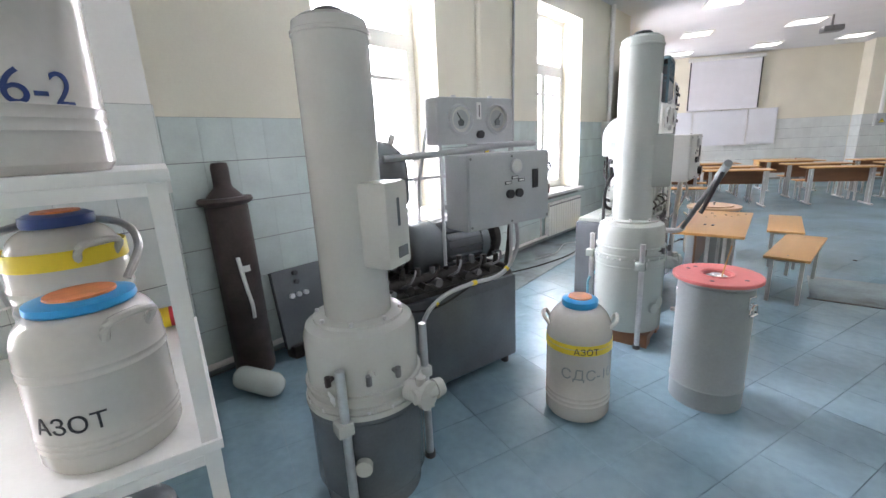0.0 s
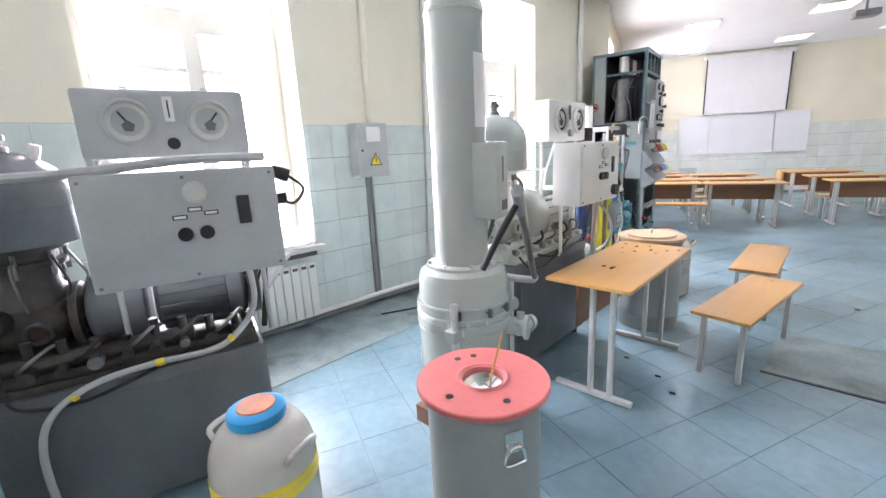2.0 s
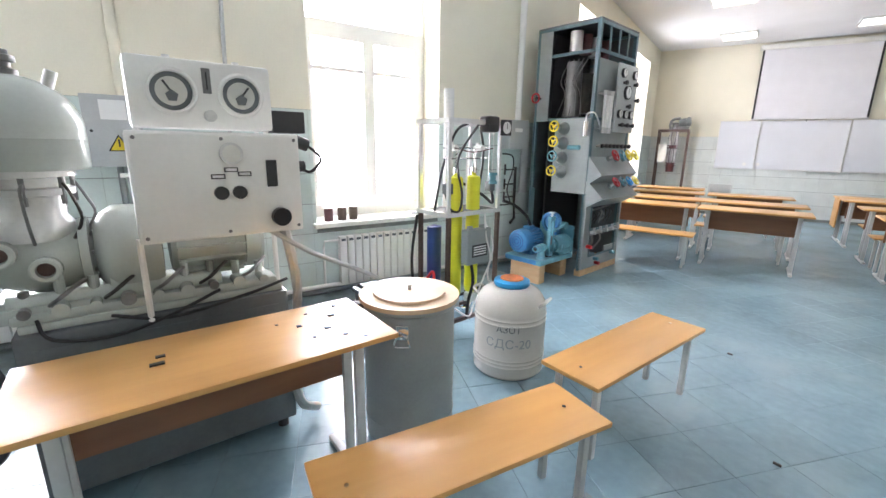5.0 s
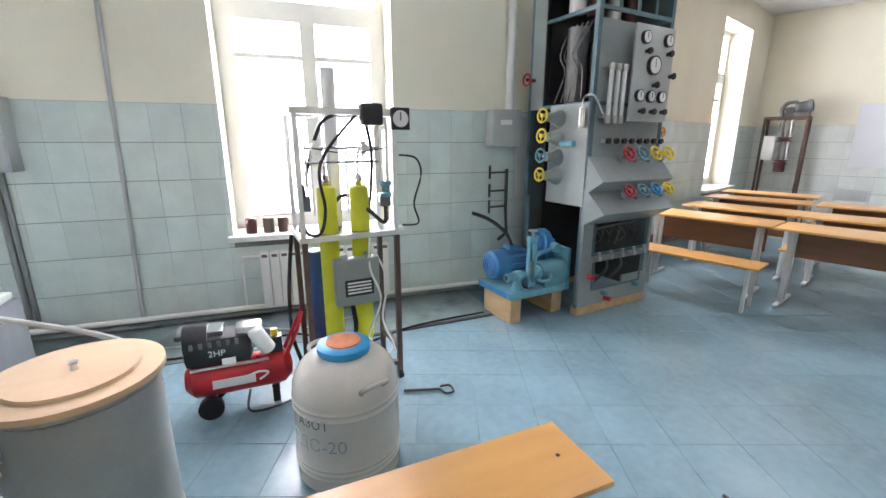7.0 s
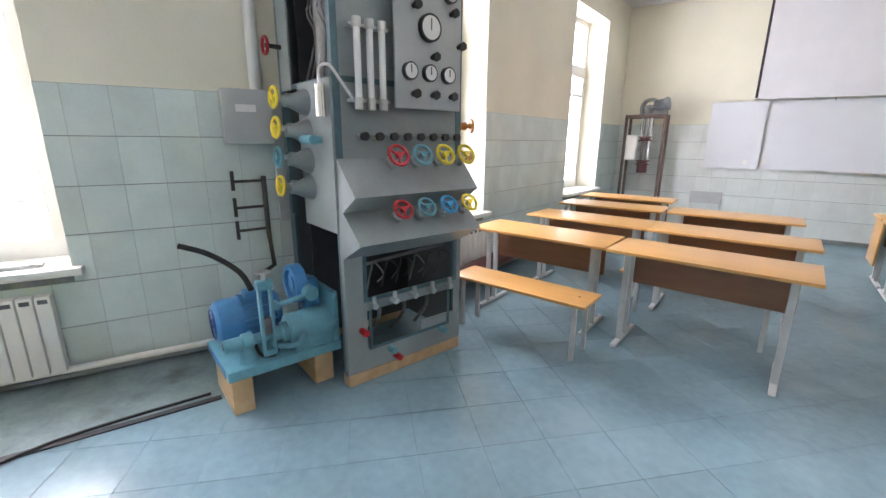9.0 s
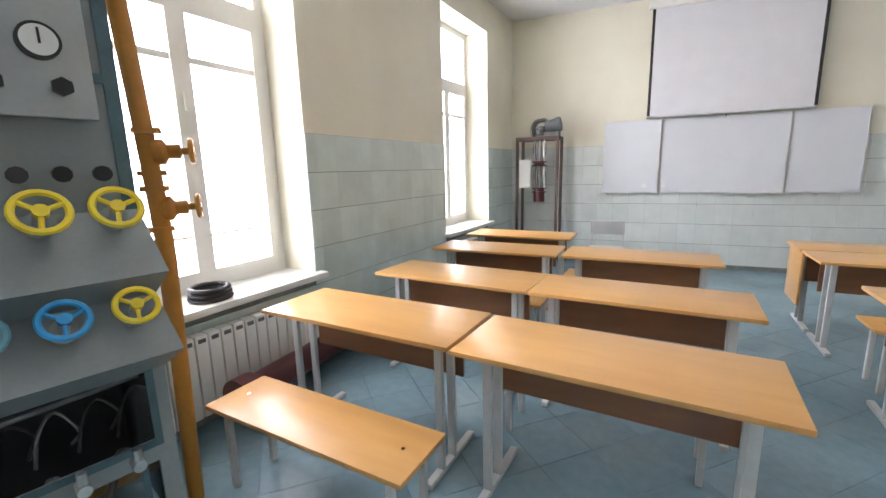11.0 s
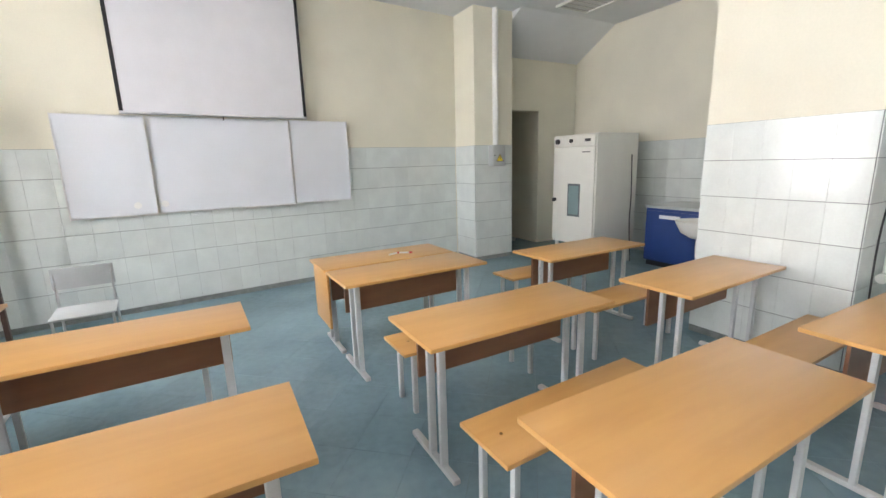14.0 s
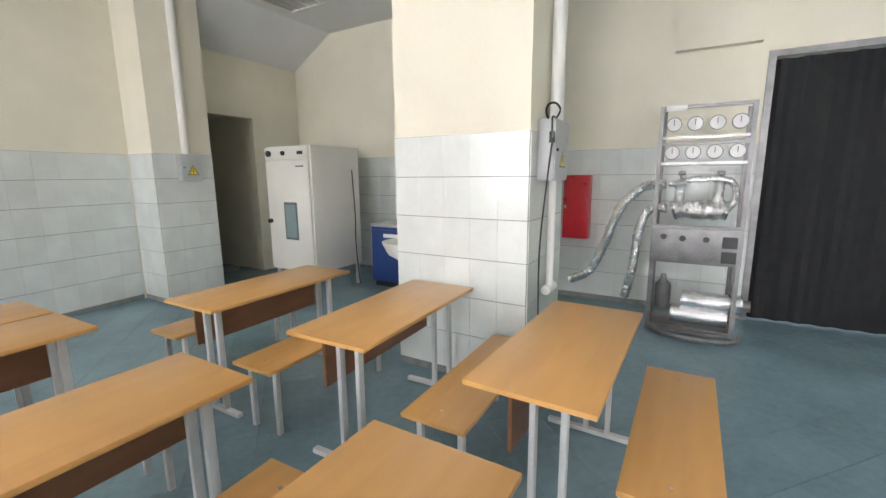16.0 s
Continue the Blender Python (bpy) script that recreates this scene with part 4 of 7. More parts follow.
def make_column(m, mat, drum_mat, lower_mat, box_turn, label, wood_base=True, fz=0.53, rods=(-1.02, 1.1, 3.2)):
    """Tall cylindrical column on a wide drum with three supporting rods."""
    d = thing("liquefier_column", label, "machine", m, "liquefier columns")
    part("tube", lathe(B(), [(0, 0.93), (0.158, 0.93), (0.158, 2.13), (0.164, 2.132), (0.164, 2.145), (0.157, 2.15), (0.152, 2.185), (0.12, 2.205), (0, 2.205)], 48), mat, d, "smooth enamelled tube")
    part("cap", lathe(B(), [(0, 2.2), (0.07, 2.2), (0.07, 2.225), (0.055, 2.235), (0, 2.235)], 24), RUBBER, d)
    part("drum", lathe(B(), [(0, fz + 0.03), (0.285, fz + 0.03), (0.285, fz + 0.05), (0.27, fz + 0.055), (0.27, 0.86), (0.255, 0.905), (0.215, 0.925), (0.215, 0.94), (0.18, 0.945), (0, 0.945)], 48), drum_mat, d)
    part("flange", lathe(B(), [(0.27, fz), (0.292, fz), (0.292, fz + 0.026), (0.27, fz + 0.026)], 48), drum_mat, d)
    part("lower_drum", lathe(B(), [(0, 0.10), (0.27, 0.10), (0.28, 0.12), (0.28, fz), (0, fz)], 48), lower_mat, d)
    for k in range(16):
        a = 2 * math.pi * k / 16
        part("bolt", cyl(B(), (0.281 * math.cos(a), 0.281 * math.sin(a), fz + 0.026), (0.281 * math.cos(a), 0.281 * math.sin(a), fz + 0.042), 0.008, seg=6), STEEL, d)
    for k in range(8):
        a = 2 * math.pi * k / 8 + 0.2
        part("bolt", cyl(B(), (0.2 * math.cos(a), 0.2 * math.sin(a), 0.925), (0.2 * math.cos(a), 0.2 * math.sin(a), 0.958), 0.01, seg=6), STEEL, d)
    for a in rods:
        c, q = math.cos(a), math.sin(a)
        part("support_rod", cyl(B(), (0.325 * c, 0.325 * q, 0.0), (0.325 * c, 0.325 * q, 0.80), 0.021, seg=14), STEEL, d, "steel support rod")
        part("rod_bracket", box(B(), 0.325 * c - 0.045, 0.325 * q - 0.045, fz - 0.03, 0.325 * c + 0.03, 0.325 * q + 0.03, fz + 0.03, 0.01), drum_mat, d)
        part("rod_foot", cyl(B(), (0.325 * c, 0.325 * q, 0), (0.325 * c, 0.325 * q, 0.03), 0.03, seg=14), DARK, d)
    for a, z in ((-0.55, 0.30), (-0.3, 0.74)):
        c, q = math.cos(a), math.sin(a)
        part("port", cyl(B(), (0.26 * c, 0.26 * q, z), (0.31 * c, 0.31 * q, z), 0.04 if z < 0.5 else 0.018, seg=18), drum_mat, d)
    for z in (fz + 0.09, fz - 0.05):
        part("band", lathe(B(), [(0.268, z), (0.284, z + 0.003), (0.286, z + 0.012), (0.284, z + 0.021), (0.268, z + 0.024)], 48), drum_mat if z > fz else lower_mat, d)
    for a in (-0.35, -0.95, 0.1):
        c, q = math.cos(a), math.sin(a)
        tap = cyl(B(), (0.26 * c, 0.26 * q, 0.73), (0.315 * c, 0.315 * q, 0.73), 0.011, seg=10)
        cyl(tap, (0.305 * c, 0.305 * q, 0.71), (0.305 * c, 0.305 * q, 0.755), 0.014, seg=8)
        part("brass_tap", tap, BRONZE if a < -0.9 else DULL_STEEL, d, "small drain tap")
    part("name_plate", box(B(), 0.13, -0.24, 0.62, 0.2, -0.232, 0.66, 0.002), ALU, d)
    vb = B()
    cyl(vb, (0.26, 0.1, 0.60), (0.36, 0.14, 0.60), 0.05, seg=16)
    cyl(vb, (0.34, 0.08, 0.60), (0.34, 0.20, 0.60), 0.035, seg=14)
    cyl(vb, (0.33, 0.13, 0.56), (0.33, 0.13, 0.68), 0.025, seg=12)
    cyl(vb, (0.355, 0.138, 0.60), (0.375, 0.145, 0.60), 0.066, seg=18)
    cyl(vb, (0.34, 0.195, 0.60), (0.34, 0.235, 0.60), 0.048, 0.042, seg=14)
    part("valve", vb, drum_mat, d)
    bb = box(B(), 0.10, -0.09, 1.18, 0.27, 0.09, 1.55, 0.02)
    bmesh.ops.transform(bb, matrix=Matrix.Rotation(box_turn, 4, "Z"), verts=bb.verts)
    bo = part("instrument_box", bb, mat, d, "enamelled instrument box")
    for z0, z1, y0, y1 in ((1.36, 1.48, -0.010, 0.010), (1.22, 1.27, -0.02, 0.06)):
        sb = box(B(), 0.268, y0, z0, 0.2725, y1, z1, 0.002)
        bmesh.ops.transform(sb, matrix=Matrix.Rotation(box_turn, 4, "Z"), verts=sb.verts)
        part("slot", sb, GREY_DARK, bo)
    if wood_base:
        part("wooden_base", boxes((-0.24, -0.24, 0.0, 0.24, -0.12, 0.10), (-0.24, 0.12, 0.0, 0.24, 0.24, 0.10), (-0.24, -0.12, 0.04, 0.24, 0.12, 0.10)), WALNUT, d, "brown wooden base")
    else:
        part("base_plate", cyl(B(), (0, 0, 0), (0, 0, 0.101), 0.25, seg=36), GREY_DARK, d)
    return d


col_1 = make_column(pose(1.24, 1.26, 0, 0, 0, -16) @ Matrix.Diagonal((0.9, 0.9, 0.92, 1)), COLUMN_GREY, COLUMN_GREY, GREY_DARK, 0.5, "tall warm-grey enamelled liquefier column on a dark drum", False, 0.53, (-0.72, 1.37, 3.47))
col_2 = make_column(pose(1.775, 3.51, 0) @ Matrix.Diagonal((0.88, 0.88, 1, 1)), COLUMN_GREEN, COLUMN_GREEN, COLUMN_GREEN, 0.25, "tall grey-green liquefier column on brown wood", True, 0.64)
part("lever_arm", tube(B(), [(0.10, 0.24, 0.82), (0.30, 0.27, 0.82), (0.36, 0.24, 0.85)], 0.02, 10, 3), STEEL, col_2, "bent steel lever foot")
part("lever_arm", tube(B(), [(0.345, 0.26, 0.84), (0.685, -0.43, 1.36)], 0.018, 10, 1), DULL_STEEL, col_2, "long worn steel lever")
part("lever_grip", cyl(B(), (0.63, -0.32, 1.277), (0.69, -0.44, 1.367), 0.026, seg=12), GREY, col_2)
sheet_bm = B()
arc = [[sheet_bm.verts.new((r * math.cos(radians(-12 + 4 * k)), r * math.sin(radians(-12 + 4 * k)), z)) for k in range(11)] for r, z in ((0.1595, 1.62), (0.161, 1.62), (0.161, 1.95), (0.1595, 1.95))]
for lo, hi in zip(arc, arc[1:]):
    for k in range(10):
        sheet_bm.faces.new((lo[k], lo[k + 1], hi[k + 1], hi[k]))
part("paper_sheet", sheet_bm, PAPER, col_2, "worn paper sheet round the tube")
part("lever_strap", tube(B(), [(0.66, -0.40, 1.31), (0.62, -0.47, 1.20), (0.57, -0.52, 1.08)], 0.014, 8, 4), RUBBER, col_2, "black rubber strap")
part("blank_flange", lathe(B(), [(0, 0), (0.05, 0), (0.05, 0.02), (0.045, 0.024), (0, 0.024)], 20, Matrix.Translation((0.262, -0.08, 0.33)) @ Matrix.Rotation(radians(-17), 4, "Z") @ Matrix.Rotation(math.pi / 2, 4, "Y")), COLUMN_GREEN, col_2)
part("black_hose", tube(B(), [(-0.15, 0.25, 0.35), (-0.22, 0.3, 0.7), (-0.1, 0.45, 1.1), (-0.25, 0.42, 1.25), (-0.33, 0.3, 1.1), (-0.3, 0.2, 0.6), (-0.28, 0.1, 0.1)], 0.015, 8, 6), RUBBER, col_2)
part("green_hose", tube(B(), [(-0.26, 0.05, 0.5), (-0.34, -0.05, 0.4), (-0.3, -0.08, 0.15), (-0.22, -0.12, 0.03)], 0.012, 8, 6), TEAL, col_2)


# ---- large control machine ----
def handwheel(parent, centre, axis, r, mat, name="handwheel"):
    """A spoked wheel with hub on a short stem; axis points to the user."""
    ax = Vector(axis).normalized()
    m = Matrix.Translation(centre) @ ax.to_track_quat("Z", "Y").to_matrix().to_4x4()
    bm = B()
    ring(bm, None, r, r * 0.17, m, 22, 6)
    for k in range(3):
        a = 2 * math.pi * k / 3 + 0.4
        cyl(bm, m @ Vector((0, 0, 0)), m @ Vector((r * math.cos(a), r * math.sin(a), 0)), r * 0.12, seg=6)
    cyl(bm, m @ Vector((0, 0, -0.01)), m @ Vector((0, 0, 0.012)), r * 0.32, seg=12)
    w = part(name, bm, mat, parent, "painted spoked handwheel")
    part("stem", cyl(B(), m @ Vector((0, 0, -0.085)), m @ Vector((0, 0, 0)), r * 0.28, seg=12), STEEL, w)
    part("stem_flange", cyl(B(), m @ Vector((0, 0, -0.10)), m @ Vector((0, 0, -0.07)), r * 0.6, seg=14), GREY, w)
    return w


def dial(parent, centre, r):
    x, y, z = centre
    g = part("pressure_gauge", cyl(B(), (x, y, z), (x + 0.028, y, z), r, seg=28), BLACK, parent, "round pressure gauge")
    part("gauge_face", cyl(B(), (x + 0.028, y, z), (x + 0.0295, y, z), r * 0.84, seg=28), PAPER, g)
    part("gauge_pointer", boxes((x + 0.0295, y - 0.003, z - r * 0.2, x + 0.0315, y + 0.003, z + r * 0.65)), BLACK, g)
    return g


rig = thing("control_rig", "tall grey and teal gas rig with many valves and gauges", "machine", pose(0.94, 8.63, 0, 0, 0, 6))
# local: front x = 0, runs along +y for 0.9, back at x = -0.78
for x in (-0.78, -0.04):
    for y in (0.0, 0.86):
        part("frame_post", boxes((x, y, 0.06, x + 0.04, y + 0.04, 2.82)), RIG_FRAME, rig, "teal steel frame post")
for z in (1.80, 2.50, 2.78):
    part("frame_rail", boxes((-0.02, 0.04, z, 0.0, 0.86, z + 0.03)), RIG_FRAME, rig)
    part("frame_rail", boxes((-0.74, 0.0, z, -0.04, 0.03, z + 0.03)), RIG_FRAME, rig)
    part("frame_rail", boxes((-0.74, 0.87, z, -0.04, 0.9, z + 0.03)), RIG_FRAME, rig)
part("back_panel", boxes((-0.78, 0.04, 0.1, -0.76, 0.86, 2.80)), GREY_DARK, rig)
part("top_panel", boxes((-0.78, 0.0, 2.81, 0.0, 0.9, 2.83)), GREY_DARK, rig)
part("far_panel", boxes((-0.74, 0.885, 0.1, -0.02, 0.898, 2.78)), GREY_DARK, rig)
part("side_panel", boxes((-0.46, -0.012, 0.98, -0.01, 0.0, 1.82)), GREY, rig, "grey sheet side panel with valves")
part("side_panel_back", boxes((-0.74, -0.004, 1.80, -0.58, 0.008, 2.78)), GREY, rig, "grey sheet side panel")
part("side_panel_low", boxes((-0.74, 0.0, 0.12, -0.70, 0.012, 1.0)), RIG_FRAME, rig)
part("front_column", boxes((-0.02, 0.0, 0.10, 0.004, 0.14, 1.02), (-0.02, 0.0, 1.02, 0.004, 0.9, 1.13)), GREY, rig)
part("front_panel", boxes((-0.03, 0.04, 1.34, -0.008, 0.9, 2.44)), GREY, rig, "grey sheet front panel")
hood = B()
for z0, z1, dx in ((1.14, 1.32, 0.16), (0.88, 1.06, 0.20)):
    v = [hood.verts.new(p) for p in ((0, 0.0, z1 + 0.08), (0, 0.9, z1 + 0.08), (dx, 0.92, z0 + 0.06), (dx, 0.02, z0 + 0.06), (0, 0.0, z0 - 0.06), (0, 0.9, z0 - 0.06))]
    for f in ((0, 1, 2, 3), (3, 2, 5, 4), (0, 3, 4), (1, 5, 2)):
        hood.faces.new([v[k] for k in f])
bmesh.ops.recalc_face_normals(hood, faces=hood.faces[:])
part("sloping_console", hood, GREY, rig, "sloping grey console shelves")
part("skirt_panel", boxes((0.002, 0.0, 0.08, 0.02, 0.14, 0.95), (0.002, 0.14, 0.08, 0.02, 0.9, 0.22), (0.002, 0.84, 0.22, 0.02, 0.9, 0.95), (0.002, 0.14, 0.48, 0.02, 0.84, 0.56), (0.002, 0.55, 0.22, 0.02, 0.84, 0.30)), GREY, rig)
part("side_valve", cyl(cyl(B(), (-0.16, -0.012, 1.50), (-0.16, -0.10, 1.50), 0.022, seg=12), (-0.22, -0.09, 1.50), (-0.08, -0.09, 1.50), 0.026, seg=12), TEAL, rig, "blue-green side valve")
part("sight_flask", cyl(B(), (-0.05, -0.05, 1.62), (-0.05, -0.05, 1.78), 0.028, seg=16), CHROME, rig, "bright metal sight flask")
part("flask_pipe", tube(B(), [(-0.05, -0.05, 1.78), (-0.04, -0.05, 1.86), (0.03, -0.03, 1.87), (0.05, 0.02, 1.80), (0.05, 0.10, 1.70)], 0.009, 6, 6), STEEL, rig)
part("window_frame", boxes((0.02, 0.12, 0.54, 0.026, 0.86, 0.565), (0.02, 0.12, 0.86, 0.026, 0.86, 0.885), (0.02, 0.12, 0.565, 0.026, 0.145, 0.86), (0.02, 0.835, 0.565, 0.026, 0.86, 0.86)), RIG_FRAME, rig, "teal window frame")
part("lower_frame", boxes((0.02, 0.15, 0.215, 0.026, 0.80, 0.235), (0.02, 0.15, 0.235, 0.026, 0.17, 0.48), (0.02, 0.78, 0.235, 0.026, 0.80, 0.48)), RIG_FRAME, rig)
for k in range(6):
    y = 0.2 + 0.11 * k
    part("inner_pipe", tube(B(), [(-0.08, y, 0.58), (-0.06, y + 0.02, 0.70), (-0.10, y + 0.07, 0.74), (-0.07, y + 0.12, 0.66 + 0.02 * (k % 3)), (-0.12, y + 0.1, 0.6)], 0.006, 6, 5), DARK if k % 3 else DULL_STEEL, rig)
part("cross_pipe", cyl(B(), (-0.10, 0.16, 0.74), (-0.10, 0.84, 0.78), 0.012, seg=8), DULL_STEEL, rig)
# added black sheet: stands in for the shade deep inside the rig
part("inside_shade_sheet", boxes((-0.60, 0.06, 0.12, -0.58, 0.86, 2.76)), BLACK, rig)
for y, z in ((0.25, 0.68), (0.45, 0.72), (0.65, 0.68)):
    part("inner_pipe", tube(B(), [(-0.2, y, 0.2), (-0.12, y + 0.05, 0.34), (-0.18, y + 0.1, 0.45), (-0.1, y + 0.12, 0.5)], 0.014, 8, 4), DULL_STEEL, rig)
for k, (y, z0, z1, r) in enumerate(((0.18, 1.85, 2.45, 0.09), (0.45, 1.9, 2.35, 0.11), (0.70, 1.86, 2.4, 0.07))):
    part("inner_vessel", cyl(B(), (-0.38, y, z0), (-0.38, y, z1), r, seg=20), DULL_STEEL if k != 1 else DARK, rig)
for k in range(4):
    part("condenser_coil", cyl(B(), (-0.35, 0.12 + 0.21 * k, 2.55), (-0.35, 0.12 + 0.21 * k, 2.76), 0.07, seg=18), MAROON if k % 2 else STEEL, rig)
for y in (0.22, 0.43, 0.64):
    part("top_divider", boxes((-0.01, y, 2.53, 0.0, y + 0.03, 2.78)), RIG_FRAME, rig)
for k in range(5):
    part("inner_pipe", tube(B(), [(-0.2 - 0.08 * k, 0.08, 1.85), (-0.25 - 0.05 * k, 0.12, 2.1), (-0.3 - 0.05 * k, 0.10, 2.25), (-0.2 - 0.06 * k, 0.16, 2.48)], 0.008, 6, 4), DULL_STEEL, rig)
gp = part("gauge_panel", box(B(), 0.06, 0.34, 1.68, 0.08, 0.82, 2.42, 0.004), GREY_LIGHT, rig, "light grey gauge panel")
for y, z, r in ((0.44, 2.32, 0.05), (0.72, 2.32, 0.05), (0.57, 2.12, 0.075), (0.43, 1.88, 0.048), (0.57, 1.88, 0.048), (0.71, 1.88, 0.048)):
    dial(gp, (0.08, y, z), r)
for y, z in ((0.47, 2.22), (0.74, 2.22), (0.60, 1.97), (0.46, 1.76), (0.60, 1.76), (0.74, 1.76), (0.80, 2.05)):
    k = part("valve_knob", cyl(B(), (0.08, y, z), (0.12, y, z), 0.016, seg=12), BLACK, gp)
    part("knob_grip", cyl(B(), (0.11, y, z), (0.13, y, z), 0.026, seg=6), BLACK, k)
for k in range(3):
    y = 0.12 + 0.075 * k
    t = part("flow_tube", cyl(B(), (0.06, y, 1.72), (0.06, y, 2.06), 0.018, seg=14), PAPER, rig, "glass flow-meter tube")
    part("tube_end", cyl(B(), (0.06, y, 2.06), (0.06, y, 2.11), 0.024, seg=14), STEEL, t)
    part("tube_end", cyl(B(), (0.06, y, 1.66), (0.06, y, 1.72), 0.024, seg=14), STEEL, t)
part("tube_bracket", boxes((0.0, 0.08, 1.70, 0.05, 0.32, 1.715), (0.0, 0.08, 2.07, 0.05, 0.32, 2.085)), STEEL, rig)
for k in range(8):
    y = 0.14 + 0.095 * k
    v = part("needle_valve", cyl(B(), (0.0, y, 1.52), (0.07, y, 1.52), 0.014, seg=10), STEEL, rig)
    part("valve_knob", cyl(B(), (0.06, y, 1.52), (0.085, y, 1.52), 0.024, seg=10), BLACK, v)
for k, mat in enumerate((RED, TEAL, YELLOW, YELLOW)):
    handwheel(rig, (0.16, 0.30 + 0.17 * k, 1.42), (1, 0, 0.55), 0.06, mat)
    handwheel(rig, (0.20, 0.30 + 0.17 * k, 1.12), (1, 0, 0.75), 0.055, (RED, TEAL, BLUE_LID, YELLOW)[k])
for k, mat in enumerate((YELLOW, YELLOW, TEAL, YELLOW)):
    handwheel(rig, (-0.36, -0.19, 1.73 - 0.165 * k), (0.05, -1, 0.05), 0.055, mat)
    part("valve_cone", lathe(B(), [(0.075, 0), (0.07, 0.02), (0.034, 0.10), (0.03, 0.13), (0, 0.13)], 20, Matrix.Translation((-0.34, -0.012, 1.71 - 0.165 * k)) @ Matrix.Rotation(math.pi / 2, 4, "X")), GREY, rig, "grey reducing cone")
for k in range(5):
    y = 0.17 + 0.15 * k
    v = part("drain_valve", cyl(B(), (0.02, y, 0.52), (0.08, y, 0.52), 0.02, seg=10), STEEL, rig)
    part("valve_knob", cyl(B(), (0.06, y, 0.52), (0.06, y, 0.58), 0.014, seg=8), STEEL, v)
for y, z, mat in ((0.10, 0.36, RED), (0.30, 0.18, TEAL), (0.72, 0.20, TEAL), (0.34, 0.12, RED)):
    part("tap", cyl(B(), (0.02, y, z), (0.08, y, z), 0.022, seg=10), mat, rig)
part("red_wheel", ring(B(), None, 0.05, 0.010, Matrix.Translation((-0.70, -0.10, 2.06)) @ Matrix.Rotation(math.pi / 2, 4, "X")), RED, rig)
part("red_wheel_stem", cyl(B(), (-0.70, -0.10, 2.06), (-0.70, 0.02, 2.06), 0.014, seg=8), DARK, rig)
amber = part("amber_pipe", tube(B(), [(-0.30, 1.02, 0.02), (-0.26, 1.02, 0.5), (-0.22, 1.02, 1.0), (-0.21, 1.02, 1.3), (-0.23, 1.0, 1.9), (-0.25, 0.97, 2.5)], 0.034, 12, 5), ORANGE, rig, "amber painted pipe")
for z in (1.60, 1.38):
    axis = Matrix.Translation((-0.215, 1.03, z)) @ Vector((0.45, 1, 0.04)).to_track_quat("Z", "Y").to_matrix().to_4x4()
    part("amber_valve", lathe(B(), [(0, 0), (0.05, 0.0), (0.05, 0.035), (0.028, 0.05), (0.028, 0.09), (0.014, 0.095), (0.014, 0.14), (0, 0.14)], 16, axis), ORANGE, amber)
    w = ring(B(), None, 0.042, 0.010, axis @ Matrix.Translation((0, 0, 0.13)), 20, 6)
    for a in (0.3, 1.87):
        cyl(w, axis @ Vector((-0.042 * math.cos(a), -0.042 * math.sin(a), 0.13)), axis @ Vector((0.042 * math.cos(a), 0.042 * math.sin(a), 0.13)), 0.007, seg=6)
    part("amber_wheel", w, ORANGE, amber)
    for dz in (-0.09, 0.07):
        part("pipe_collar", cyl(B(), (-0.215, 1.015, z + dz), (-0.215, 1.015, z + dz + 0.02), 0.05, seg=16), ORANGE, amber)
for y0, y1 in ((0.0, 0.9),):
    part("timber", box(B(), -0.06, y0, 0.0, 0.02, y1, 0.075, 0.004), PINE, rig, "raw pine timber")
    part("timber", box(B(), -0.78, y0, 0.0, -0.70, y1, 0.075, 0.004), PINE, rig)

pump = thing("vacuum_pump", "blue pump and electric motor on a pine block", "pump", pose(0.90, 7.98, 0, 0, 0, 6))
bed = box(B(), -0.50, 0.0, 0.215, 0.0, 0.66, 0.275, 0.008)
part("bed_plate", bed, TEAL, pump, "teal cast bed plate")
part("bed_edge", box(B(), -0.49, -0.004, 0.22, -0.06, 0.0, 0.27, 0.002), BLUE, pump, "brighter blue end face")
part("pine_block", box(B(), -0.42, 0.015, 0.0, -0.02, 0.125, 0.214, 0.004), PINE, pump, "raw pine block")
part("back_block", box(B(), -0.46, 0.50, 0.0, -0.05, 0.62, 0.214, 0.004), PINE, pump)
along = Matrix.Translation((-0.36, 0.02, 0.435)) @ Matrix.Rotation(-math.pi / 2, 4, "X")
motor = part("motor", lathe(B(), [(0, 0.004), (0.05, 0.0), (0.10, 0.002), (0.128, 0.02), (0.135, 0.05), (0.135, 0.15), (0.122, 0.152), (0.122, 0.34), (0.128, 0.345), (0.128, 0.37), (0.05, 0.39), (0, 0.39)], 30, along), BLUE, pump, "blue finned electric motor")
for k in range(22):
    fin = box(B(), -0.0035, 0.17, 0.118, 0.0035, 0.355, 0.142)
    bmesh.ops.transform(fin, matrix=Matrix.Translation((-0.36, 0, 0.435)) @ Matrix.Rotation(2 * math.pi * k / 22, 4, "Y"), verts=fin.verts)
    part("motor_fin", fin, BLUE, motor)
for k in range(3):
    part("fan_grille", ring(B(), None, 0.03 + 0.03 * k, 0.004, along @ Matrix.Translation((0, 0, 0.0)), 24, 5), NAVY, motor)
part("motor_foot", box(B(), -0.47, 0.16, 0.274, -0.25, 0.36, 0.325, 0.01), BLUE, pump)
part("terminal_box", box(B(), -0.41, 0.20, 0.55, -0.31, 0.30, 0.60, 0.012), BLUE, pump)
